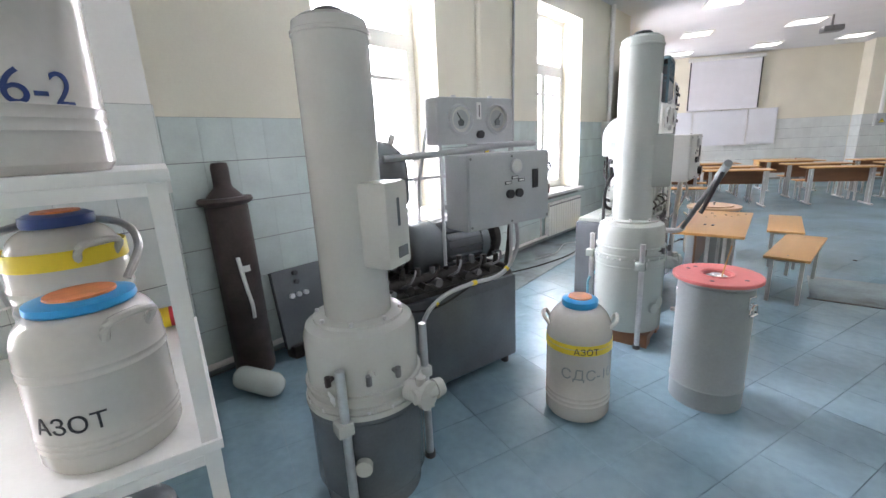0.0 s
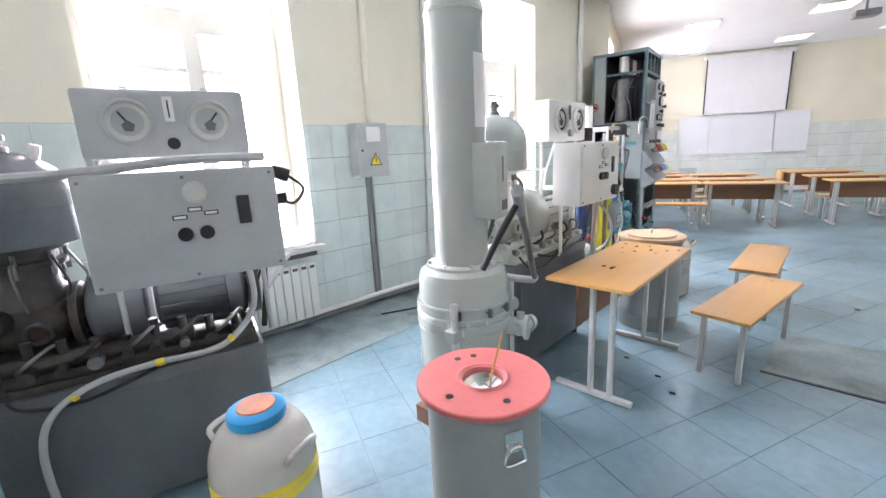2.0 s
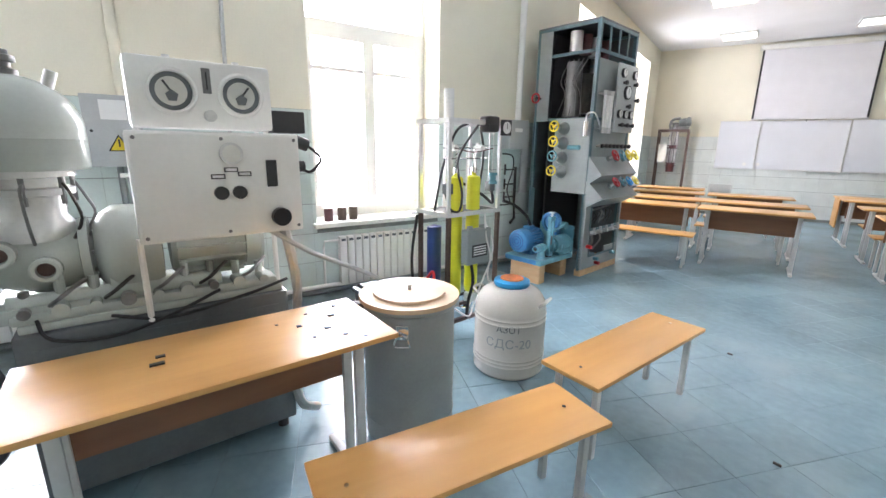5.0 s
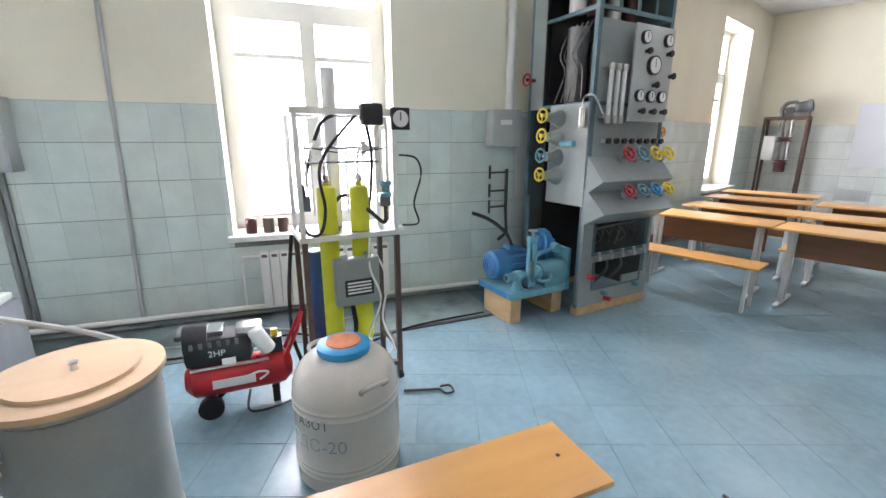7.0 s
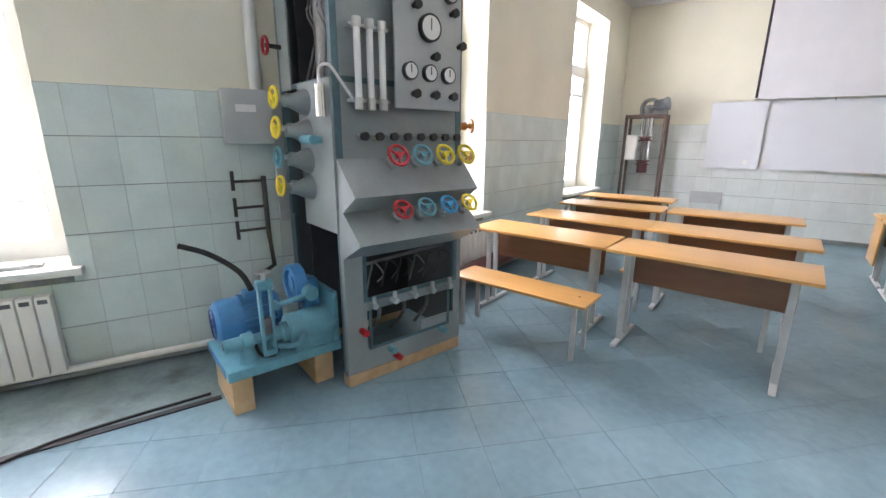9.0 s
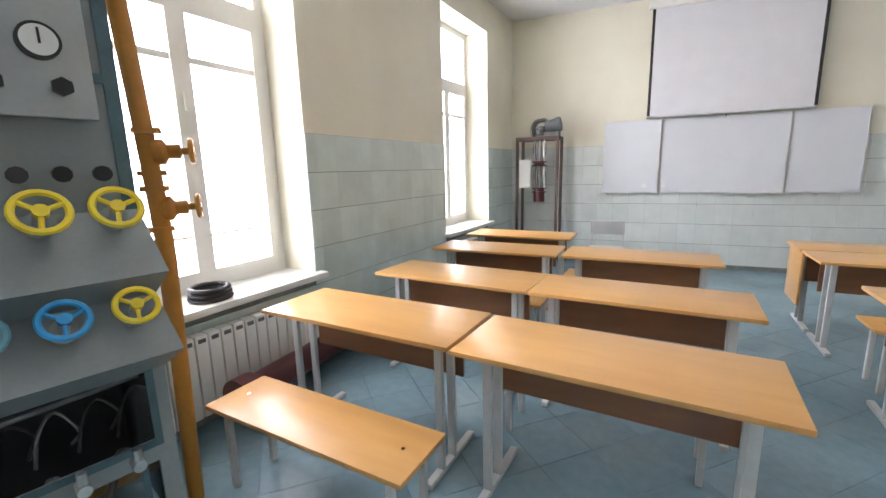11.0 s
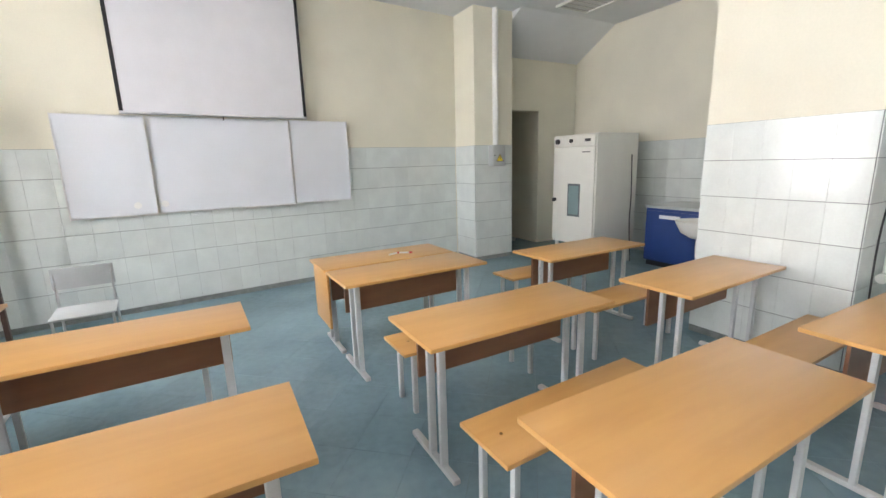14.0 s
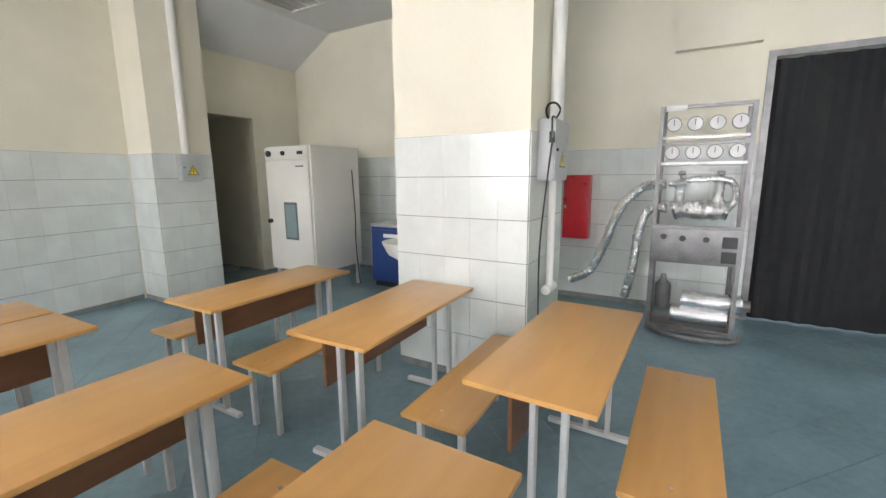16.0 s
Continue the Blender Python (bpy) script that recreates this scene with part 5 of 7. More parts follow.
part("gear_case", lathe(B(), [(0, 0), (0.088, 0), (0.095, 0.012), (0.095, 0.10), (0.10, 0.11), (0.10, 0.27), (0, 0.27)], 28, Matrix.Translation((-0.10, 0.36, 0.395)) @ Matrix.Rotation(-math.pi / 2, 4, "X")), TEAL, pump, "teal cast gear case")
part("gear_foot", box(B(), -0.19, 0.38, 0.274, -0.01, 0.64, 0.36, 0.014), TEAL, pump)
part("end_wall", box(B(), -0.46, 0.615, 0.275, 0.0, 0.655, 0.60, 0.012), TEAL, pump, "riveted teal end wall")
for k in range(6):
    part("rivet", cyl(B(), (0.0, 0.635, 0.30 + 0.055 * k), (0.008, 0.635, 0.30 + 0.055 * k), 0.011, seg=8), TEAL, pump)
part("pump_cylinder", lathe(B(), [(0, 0), (0.036, 0), (0.036, 0.09), (0.048, 0.10), (0.048, 0.15), (0.03, 0.16), (0.03, 0.24), (0.042, 0.25), (0.042, 0.31), (0.06, 0.32), (0.06, 0.36), (0, 0.36)], 22, Matrix.Translation((-0.09, 0.01, 0.395)) @ Matrix.Rotation(-math.pi / 2, 4, "X")), TEAL, pump)
part("cylinder_bore", cyl(B(), (-0.09, 0.0085, 0.395), (-0.09, 0.012, 0.395), 0.022, seg=16), BLACK, pump)
part("pedestal", cyl(B(), (-0.09, 0.13, 0.27), (-0.09, 0.13, 0.37), 0.055, 0.03, seg=12), TEAL, pump)
yoke = B()
for y in (0.205, 0.265):
    box(yoke, -0.075, y, 0.31, -0.035, y + 0.018, 0.70, 0.005)
box(yoke, -0.08, 0.20, 0.69, -0.03, 0.288, 0.745, 0.01)
box(yoke, -0.078, 0.205, 0.29, -0.032, 0.283, 0.33, 0.012)
part("yoke", yoke, TEAL, pump, "upright slotted yoke")
part("yoke_slide", box(B(), -0.072, 0.224, 0.42, -0.04, 0.264, 0.52, 0.004), DULL_STEEL, pump)
part("grease_cup", lathe(B(), [(0, 0.745), (0.014, 0.745), (0.014, 0.775), (0.04, 0.785), (0.04, 0.795), (0, 0.80)], 16, Matrix.Translation((-0.055, 0.245, 0))), STEEL, pump)
part("fly_wheel", lathe(B(), [(0, -0.02), (0.04, -0.03), (0.045, -0.012), (0.085, -0.012), (0.09, -0.035), (0.118, -0.035), (0.122, 0.0), (0.118, 0.035), (0.0, 0.035)], 30, Matrix.Translation((-0.20, 0.47, 0.64)) @ Matrix.Rotation(-math.pi / 2, 4, "X")), BLUE, pump, "blue belt wheel")
part("wheel_bracket", box(B(), -0.25, 0.50, 0.46, -0.15, 0.60, 0.66, 0.015), BLUE, pump)
part("crank_arm", tube(B(), [(-0.04, 0.30, 0.585), (-0.04, 0.40, 0.60), (-0.04, 0.50, 0.615)], 0.014, 10, 3), TEAL, pump)
part("crank_pin", cyl(B(), (-0.10, 0.50, 0.615), (-0.015, 0.50, 0.615), 0.042, seg=18), TEAL, pump)
part("arm_pin", cyl(B(), (-0.08, 0.295, 0.585), (-0.02, 0.295, 0.585), 0.022, seg=14), TEAL, pump)
part("tie_link", tube(B(), [(0.0, 0.27, 0.36), (0.01, 0.34, 0.34), (0.01, 0.40, 0.35), (0.0, 0.42, 0.40)], 0.016, 10, 4), TEAL, pump)
part("black_hose", tube(B(), [(-0.34, 0.25, 0.60), (-0.38, 0.20, 0.72), (-0.44, 0.06, 0.84), (-0.50, -0.08, 0.90)], 0.017, 8, 6), RUBBER, pump, "black rubber hose standing up")
part("sling", tube(B(), [(-0.12, 0.18, 0.36), (-0.08, 0.20, 0.29), (-0.05, 0.26, 0.285), (-0.06, 0.30, 0.32)], 0.010, 8, 5), RUBBER, pump)

# ---- rack with yellow filter bottles ----
rack = thing("filter_rack", "steel frame rack with yellow filter bottles and flow meters", "rack", pose(1.36, 6.33, 0, 0, 0, 4))
for x in (-0.36, -0.02):
    for y in (0.0, 0.54):
        part("post_low", boxes((x, y, 0.0, x + 0.03, y + 0.03, 0.98)), BROWN, rack)
        part("post_high", boxes((x, y, 1.0, x + 0.025, y + 0.025, 1.66)), ALU, rack)
part("shelf_frame", boxes((-0.37, -0.01, 0.97, 0.012, 0.03, 1.0), (-0.37, 0.54, 0.97, 0.012, 0.58, 1.0), (-0.02, 0.03, 0.97, 0.012, 0.54, 1.0), (-0.37, 0.03, 0.97, -0.34, 0.54, 1.0)), ALU, rack)
part("top_frame", boxes((-0.37, -0.01, 1.655, 0.01, 0.02, 1.69), (-0.37, 0.55, 1.655, 0.01, 0.58, 1.69), (-0.02, 0.02, 1.655, 0.01, 0.55, 1.69), (-0.37, 0.02, 1.655, -0.34, 0.55, 1.69)), ALU, rack)
part("low_frame", boxes((-0.36, 0.0, 0.06, -0.33, 0.57, 0.09), (-0.02, 0.0, 0.10, 0.01, 0.57, 0.13), (-0.36, 0.54, 0.2, 0.01, 0.57, 0.23)), BROWN, rack)
for y in (0.17, 0.36):
    f = part("filter_bottle", lathe(B(), [(0, 0.30), (0.05, 0.30), (0.056, 0.32), (0.056, 1.24), (0.05, 1.26), (0.02, 1.27), (0.015, 1.30), (0, 1.30)], 28, Matrix.Translation((-0.10, y, 0))), LIME, rack, "yellow painted filter bottle")
    part("fitting", cyl(B(), (-0.10, y, 1.29), (-0.10, y, 1.33), 0.022, seg=8), CHROME, f)
    part("gas_pipe", tube(B(), [(-0.10, y, 1.33), (-0.10, y, 1.42), (-0.12, y + 0.03, 1.48), (-0.14, y + 0.12, 1.47)], 0.008, 6, 5), CHROME, f)
part("blue_bottle", lathe(B(), [(0, 0.15), (0.06, 0.15), (0.06, 0.85), (0, 0.87)], 24, Matrix.Translation((-0.30, 0.12, 0))), NAVY, rack)
m_box = part("meter_box", box(B(), -0.02, 0.16, 0.58, 0.06, 0.42, 0.86, 0.012), GREY, rack, "grey electrical box with a rating plate")
part("rating_plate", boxes((0.06, 0.21, 0.64, 0.062, 0.38, 0.74)), BLACK, m_box)
for k in range(4):
    part("plate_line", boxes((0.062, 0.225, 0.655 + 0.02 * k, 0.0632, 0.365, 0.665 + 0.02 * k)), PAPER, m_box)
part("transmitter", box(B(), -0.06, 0.36, 1.60, 0.05, 0.48, 1.72, 0.02), BLACK, rack, "black instrument on the top rail")
gd = part("gauge", boxes((0.012, 0.53, 1.58, 0.03, 0.64, 1.70)), BLACK, rack)
part("gauge_face", cyl(B(), (0.03, 0.585, 1.64), (0.033, 0.585, 1.64), 0.046, seg=24), PAPER, gd)
part("gauge_hand", boxes((0.033, 0.582, 1.63, 0.035, 0.588, 1.675)), BLACK, gd)
for y in (0.04, 0.50):
    part("flow_meter", cyl(B(), (-0.05, y, 1.22), (-0.05, y, 1.58), 0.014, seg=12), CLEAR, rack)
    part("flow_meter_base", box(B(), -0.08, y - 0.03, 1.14, -0.02, y + 0.03, 1.22, 0.006), GREY_DARK, rack)
    for s in (-0.022, 0.022):
        part("flow_meter_rod", cyl(B(), (-0.05, y + s, 1.20), (-0.05, y + s, 1.62), 0.005, seg=6), STEEL, rack)
for pts, mat, r in (([(-0.05, 0.02, 1.14), (0.0, 0.03, 1.03), (0.02, 0.1, 1.02), (0.0, 0.14, 1.15), (-0.05, 0.14, 1.4), (-0.05, 0.35, 1.66)], RUBBER, 0.009),
                    ([(-0.03, 0.5, 1.14), (0.0, 0.48, 1.05), (-0.05, 0.40, 1.12), (-0.2, 0.3, 1.2), (-0.25, 0.2, 1.1)], RUBBER, 0.012),
                    ([(0.0, 0.58, 1.44), (0.02, 0.68, 1.42), (0.0, 0.72, 1.32), (-0.02, 0.68, 1.15), (0.0, 0.7, 1.03), (-0.02, 0.6, 1.02)], RUBBER, 0.006),
                    ([(0.02, 0.38, 0.97), (0.06, 0.36, 0.8), (0.06, 0.42, 0.6), (0.03, 0.36, 0.4), (0.0, 0.3, 0.2), (0.05, 0.2, 0.15), (0.0, 0.1, 0.22)], PAPER, 0.007),
                    ([(-0.10, 0.17, 0.3), (-0.08, 0.2, 0.2), (-0.05, 0.3, 0.18), (-0.10, 0.36, 0.3)], CHROME, 0.010),
                    ([(-0.36, -0.01, 0.95), (-0.38, -0.05, 0.6), (-0.33, -0.06, 0.3), (-0.3, -0.02, 0.1)], RUBBER, 0.012),
                    ([(-0.05, 0.1, 1.48), (-0.05, 0.3, 1.45), (-0.05, 0.52, 1.48)], MAROON, 0.004)):
    part("hose", tube(B(), pts, r, 8, 6), mat, rack)
for y in (0.14, 0.34):
    part("bottom_valve", box(B(), -0.14, y - 0.02, 0.20, -0.06, y + 0.06, 0.28, 0.01), STEEL, rack)
for z in (1.40, 1.48):
    part("gas_rail", cyl(B(), (-0.12, 0.05, z), (-0.12, 0.52, z), 0.008, seg=8), CHROME, rack)
for y in (0.10, 0.20, 0.30, 0.40):
    part("gas_riser", cyl(B(), (-0.12, y, 1.10), (-0.12, y, 1.49), 0.006, seg=8), STEEL, rack)
for y in (0.12, 0.40):
    part("white_valve", cyl(cyl(B(), (-0.13, y, 1.48), (-0.05, y, 1.48), 0.024, seg=12), (-0.10, y, 1.44), (-0.10, y, 1.52), 0.016, seg=10), PANEL_WHITE, rack)
part("green_valve", lathe(B(), [(0, 0), (0.035, 0), (0.035, 0.02), (0.024, 0.03), (0.024, 0.06), (0.035, 0.07), (0.035, 0.09), (0, 0.09)], 16, Matrix.Translation((-0.02, 0.50, 1.20))), TEAL, rack, "green flanged valve")
part("upper_shelf", box(B(), -0.33, 0.03, 0.985, -0.025, 0.54, 0.998), BLACK, rack)
for x in (-0.35, -0.01):
    for y in (0.0, 0.54):
        part("castor", cyl(B(), (x + 0.012, y, 0.03), (x + 0.012, y + 0.028, 0.03), 0.03, seg=16), RUBBER, rack)
for pts, mat, r in (([(-0.18, 0.02, 1.0), (-0.15, 0.08, 1.35), (-0.10, 0.16, 1.60), (-0.05, 0.24, 1.66)], RUBBER, 0.010),
                    ([(-0.10, 0.42, 1.62), (-0.08, 0.44, 1.45), (-0.10, 0.43, 1.2), (-0.12, 0.40, 1.02)], RUBBER, 0.010),
                    ([(0.0, 0.26, 0.58), (0.02, 0.27, 0.42), (0.0, 0.24, 0.25), (0.03, 0.2, 0.12)], BLACK, 0.014),
                    ([(0.01, 0.40, 0.9), (0.04, 0.47, 0.7), (0.02, 0.44, 0.45), (0.05, 0.5, 0.25), (0.0, 0.42, 0.2)], PAPER, 0.007)):
    part("hose", tube(B(), pts, r, 8, 6), mat, rack)
for y in (0.20, 0.34):
    part("meter_lug", boxes((0.0, y, 0.86, 0.03, y + 0.04, 0.885)), GREY, rack)
part("tall_white_bottle", cyl(B(), (-0.30, 0.26, 1.0), (-0.30, 0.26, 1.93), 0.04, seg=18), PAPER, rack, "tall white tube")
single("hook_rod", tube(B(), [(0, 0, 0.012), (0.02, 0.16, 0.012), (0.03, 0.22, 0.012), (0.08, 0.25, 0.012), (0.07, 0.30, 0.012), (0.0, 0.29, 0.012), (0.0, 0.23, 0.012)], 0.008, 6, 5), BLACK, "black bent iron rod lying on the floor", "tool", pose(1.50, 6.85, 0, 0, 0, -10))

comp = thing("air_compressor", "red portable air compressor with a black motor on the floor", "compressor", pose(1.22, 5.68, 0, 0, 0, 0))
part("air_tank", lathe(B(), [(0, -0.03), (0.06, -0.02), (0.1, 0.02), (0.105, 0.06), (0.105, 0.46), (0.1, 0.50), (0.06, 0.54), (0, 0.55)], 32, Matrix.Translation((0, 0, 0.20)) @ Matrix.Rotation(-math.pi / 2, 4, "X")), RED, comp, "red steel air tank")
part("logo_bar", box(B(), 0.101, 0.12, 0.175, 0.108, 0.34, 0.225, 0.002), PAPER, comp, "white logo bar")
part("motor_cover", box(B(), -0.10, -0.01, 0.30, 0.09, 0.34, 0.47, 0.045), BLACK, comp, "black plastic motor cover")
part("fan_shroud", cyl(B(), (-0.01, 0.0, 0.43), (-0.01, 0.12, 0.43), 0.10, seg=24), BLACK, comp)
part("cylinder_head", box(B(), -0.06, 0.26, 0.36, 0.06, 0.40, 0.50, 0.02), STEEL, comp)
part("air_filter", lathe(B(), [(0, 0), (0.03, 0), (0.042, 0.012), (0.042, 0.15), (0.03, 0.165), (0, 0.165)], 20, Matrix.Translation((0.07, 0.43, 0.34)) @ Matrix.Rotation(radians(28), 4, "X")), PAPER, comp, "white air filter")
part("top_shell", box(B(), -0.09, -0.04, 0.465, 0.06, 0.20, 0.50, 0.016), GREY_DARK, comp, "dark grey ribbed top shell")
for k in range(6):
    part("cooling_rib", box(B(), 0.088, 0.03 + 0.045 * k, 0.42, 0.094, 0.05 + 0.045 * k, 0.455, 0.002), GREY_DARK, comp)
part("chrome_rail", cyl(B(), (0.085, 0.02, 0.295), (0.085, 0.42, 0.295), 0.009, seg=8), STEEL, comp)
part("logo_swoosh", tube(B(), [(0.107, 0.30, 0.22), (0.107, 0.36, 0.235), (0.104, 0.41, 0.22), (0.106, 0.36, 0.185)], 0.006, 6, 5), PAPER, comp)
letters("2HP", 0.05, PAPER, comp, m=Matrix.Translation((0.091, 0.16, 0.38)) @ Matrix.Rotation(math.pi / 2, 4, "Z") @ Matrix.Rotation(math.pi / 2, 4, "X"))
part("label_plate", boxes((0.091, 0.18, 0.305, 0.093, 0.25, 0.345)), PAPER, comp)
for y in (0.10,):
    for x in (-0.12, 0.09):
        part("wheel", cyl(B(), (x, y, 0.065), (x + 0.035, y, 0.065), 0.065, seg=24), RUBBER, comp)
part("axle_frame", boxes((-0.1, 0.08, 0.06, 0.1, 0.12, 0.11)), RED, comp)
part("rear_foot", boxes((-0.07, 0.42, 0.0, -0.05, 0.46, 0.11), (0.05, 0.42, 0.0, 0.07, 0.46, 0.11)), RUBBER, comp)
part("handle", tube(B(), [(-0.06, 0.50, 0.26), (-0.06, 0.58, 0.42), (0.0, 0.62, 0.52), (0.06, 0.58, 0.42), (0.06, 0.50, 0.26)], 0.012, 8, 5), RED, comp)
part("regulator", box(B(), -0.04, 0.42, 0.30, 0.04, 0.50, 0.40, 0.01), BLACK, comp)
part("regulator_knob", cyl(B(), (0.0, 0.46, 0.40), (0.0, 0.46, 0.44), 0.02, seg=12), YELLOW, comp)
part("cable", tube(B(), [(0.05, 0.3, 0.1), (0.15, 0.3, 0.02), (0.12, 0.5, 0.012), (0.02, 0.6, 0.012)], 0.007, 6, 6), RUBBER, comp)


# ---- wall fittings ----
def radiator(m, n, group="radiators"):
    d = thing("radiator", "white sectional radiator below the window sill", "radiator", m, group)
    for k in range(n):
        part("section", box(B(), 0.03, 0.08 * k, 0.10, 0.11, 0.08 * k + 0.074, 0.60, 0.012), WHITE_PAINT, d)
        part("section_slot", boxes((0.104, 0.08 * k + 0.015, 0.555, 0.1115, 0.08 * k + 0.06, 0.58)), GREY_DARK, d)
    part("bracket", boxes((0.0, 0.08, 0.3, 0.035, 0.1, 0.33), (0.0, 0.08 * n - 0.1, 0.3, 0.035, 0.08 * n - 0.08, 0.33)), WHITE_PAINT, d)
    part("supply_pipe", tube(B(), [(0.06, 0.01, 0.56), (0.06, -0.14, 0.56), (0.05, -0.15, 0.5), (0.05, -0.15, 0.12)], 0.012, 8, 1), WHITE_PAINT, d)


radiator(MA @ pose(0, 2.93, 0), 10)
radiator(MA @ pose(0, 6.07, 0), 14)
radiator(M3 @ pose(0, 0.15, 0), 15)
radiator(M3 @ pose(0, 3.7, 0), 12)


def warning_box(m, group, size=(0.15, 0.30, 0.45), paper=True):
    w, l, h = size
    d = thing("electrical_box", "light grey electrical box with yellow warning triangle on the wall", "electrical box", m, group)
    part("case", box(B(), 0, 0, 0, w, l, h, 0.006), GREY_LIGHT, d)
    part("door", box(B(), w, 0.01, 0.012, w + 0.006, l - 0.01, h - 0.012, 0.003), GREY_LIGHT, d)
    if paper:
        part("notice", boxes((w + 0.006, l * 0.3, h * 0.66, w + 0.0075, l * 0.75, h * 0.93)), PAPER, d)
    t = B()
    s = 0.07
    for k, x in ((1.0, w + 0.007), (0.78, w + 0.009)):
        v = [t.verts.new((x, l * 0.55 + k * s * a, h * 0.22 + s * 0.55 + k * s * b)) for a, b in ((-1, -0.55), (1, -0.55), (0, 1.15))]
        if k == 1.0:
            t.faces.new(v)
    part("warning_edge", t, BLACK, d)
    t = B()
    v = [t.verts.new((w + 0.0085, l * 0.55 + 0.8 * s * a, h * 0.22 + s * 0.55 + 0.8 * s * b)) for a, b in ((-1, -0.55), (1, -0.55), (0, 1.15))]
    t.faces.new(v)
    part("warning_sign", t, YELLOW, d, "yellow warning triangle")
    part("warning_bolt", boxes((w + 0.009, l * 0.55 - 0.005, h * 0.22 + 0.03, w + 0.0105, l * 0.55 + 0.005, h * 0.22 + 0.085)), BLACK, d)
    part("lock", cyl(B(), (w + 0.006, l * 0.12, h * 0.5), (w + 0.02, l * 0.12, h * 0.5), 0.01, seg=10), BLACK, d)
    return d


warning_box(MA @ pose(0.002, 4.25, 1.31), "electrical boxes", (0.15, 0.34, 0.50))
box3 = thing("switch_box", "grey switch box with a paper label on the wall", "electrical box", MA @ pose(0.002, 8.20, 1.47), "electrical boxes")
part("case", box(B(), 0, 0, 0, 0.17, 0.30, 0.34, 0.006), GREY_LIGHT, box3)
part("label", boxes((0.17, 0.08, 0.20, 0.1715, 0.20, 0.245)), PAPER, box3)
part("cover_panel", box(B(), 0.03, 0.31, -0.55, 0.06, 0.44, 0.28, 0.003), GREY_LIGHT, box3, "loose grey cover plate")
single("pipe_manifold", tube(B(), [(0.06, 8.42, 1.25), (0.06, 8.42, 0.85), (0.06, 8.44, 0.6), (0.12, 8.32, 0.55)], 0.018, 8, 1), DARK, "dark pipe with cross taps on the wall", "pipe", MA)
for z in (1.22, 1.04, 0.88):
    single("cross_tap", cyl(tube(B(), [(0.06, 8.42, z), (0.09, 8.22, z)], 0.010, 6, 1), (0.09, 8.22, z - 0.06), (0.09, 8.22, z + 0.07), 0.012, seg=8), DARK, "dark wall tap with a bar handle", "tap", MA, "wall taps")
warning_box(M3 @ pose(6.55, 5.968, 1.48, 0, 0, -90), "electrical boxes", (0.11, 0.24, 0.32), False)
column_box = warning_box(M3 @ pose(6.50, 1.490, 1.48, 0, 0, -90), "electrical boxes", (0.11, 0.34, 0.40), False)
part("cable_loop", tube(B(), [(0.08, 0.05, 0.36), (0.06, -0.02, 0.42), (0.08, -0.06, 0.47), (0.09, 0.06, 0.50), (0.10, 0.15, 0.47), (0.09, 0.10, 0.41), (0.10, -0.02, 0.40), (0.11, -0.05, 0.30)], 0.007, 6, 6), RUBBER, column_box, "black cable loop")
part("plug", cyl(B(), (0.11, -0.05, 0.31), (0.11, -0.05, 0.24), 0.018, seg=10), BLACK, column_box)
part("hanging_cable", tube(B(), [(0.11, -0.05, 0.24), (0.08, -0.03, 0.0), (0.04, -0.02, -0.5), (0.05, -0.02, -1.2), (0.04, -0.02, -1.48)], 0.006, 6, 5), RUBBER, column_box, "thin black cable")
for m, a, b, mat, r in ((MA, (0.03, 5.14, 0.10), (0.03, 5.25, CEIL), GREY_LIGHT, 0.016), (MA, (0.02, 4.41, 0.12), (0.02, 4.41, 1.31), GREY, 0.022), (MA, (0.02, 4.46, 0.12), (0.02, 4.46, 1.31), GREY, 0.016),
                        (MA, (0.03, 4.49, 1.81), (0.03, 4.49, CEIL), CREAM, 0.035),
                        (M3, (6.67, 5.95, 1.80), (6.67, 5.95, CEIL), WHITE_PAINT, 0.045), (M3, (6.71, 1.43, 1.86), (6.71, 1.43, CEIL), WHITE_PAINT, 0.045), (M3, (6.71, 1.44, 0.72), (6.71, 1.44, 1.50), WHITE_PAINT, 0.026), (M3, (6.62, 1.44, 0.70), (6.80, 1.44, 0.70), WHITE_PAINT, 0.035), (MA, (0.05, 8.43, 1.78), (0.05, 8.43, CEIL), WHITE_PAINT, 0.04)):
    single("conduit", cyl(B(), a, b, r, seg=12), mat, "painted conduit running up the wall", "conduit", m, "wall conduits")
single("floor_pipe", tube(B(), [(0.06, 0.96, 0.10), (0.06, 2.2, 0.10), (0.07, 5.0, 0.11), (0.06, 7.9, 0.09), (0.06, 9.3, 0.10)], 0.022, 10, 4), WHITE_PAINT, "white heating pipe along the wall base", "pipe", MA)
single("floor_pipe", tube(B(), [(0.04, 0.96, 0.05), (0.05, 5.0, 0.05), (0.04, 9.3, 0.05)], 0.016, 10, 4), GREY, "grey pipe along the wall base", "pipe", MA)
single("floor_cable", tube(B(), [(0.1, 4.2, 0.012), (0.35, 4.8, 0.012), (0.5, 5.6, 0.012), (0.4, 6.3, 0.012), (0.8, 6.6, 0.012), (0.62, 7.2, 0.012), (0.58, 7.9, 0.012)], 0.009, 6, 6), RUBBER, "black cable lying on the floor", "cable")
single("floor_cable", tube(B(), [(0.2, 5.1, 0.012), (0.3, 5.5, 0.012), (0.22, 6.0, 0.03), (0.3, 6.3, 0.012), (0.2, 6.9, 0.012)], 0.008, 6, 6), GREY_LIGHT, "pale cable lying on the floor", "cable")
single("big_pipe", cyl(B(), (0.25, 0.55, 0.20), (0.10, 2.2, 0.20), 0.09, seg=24), MAROON, "thick maroon pipe along the wall below the radiator", "pipe", M3)
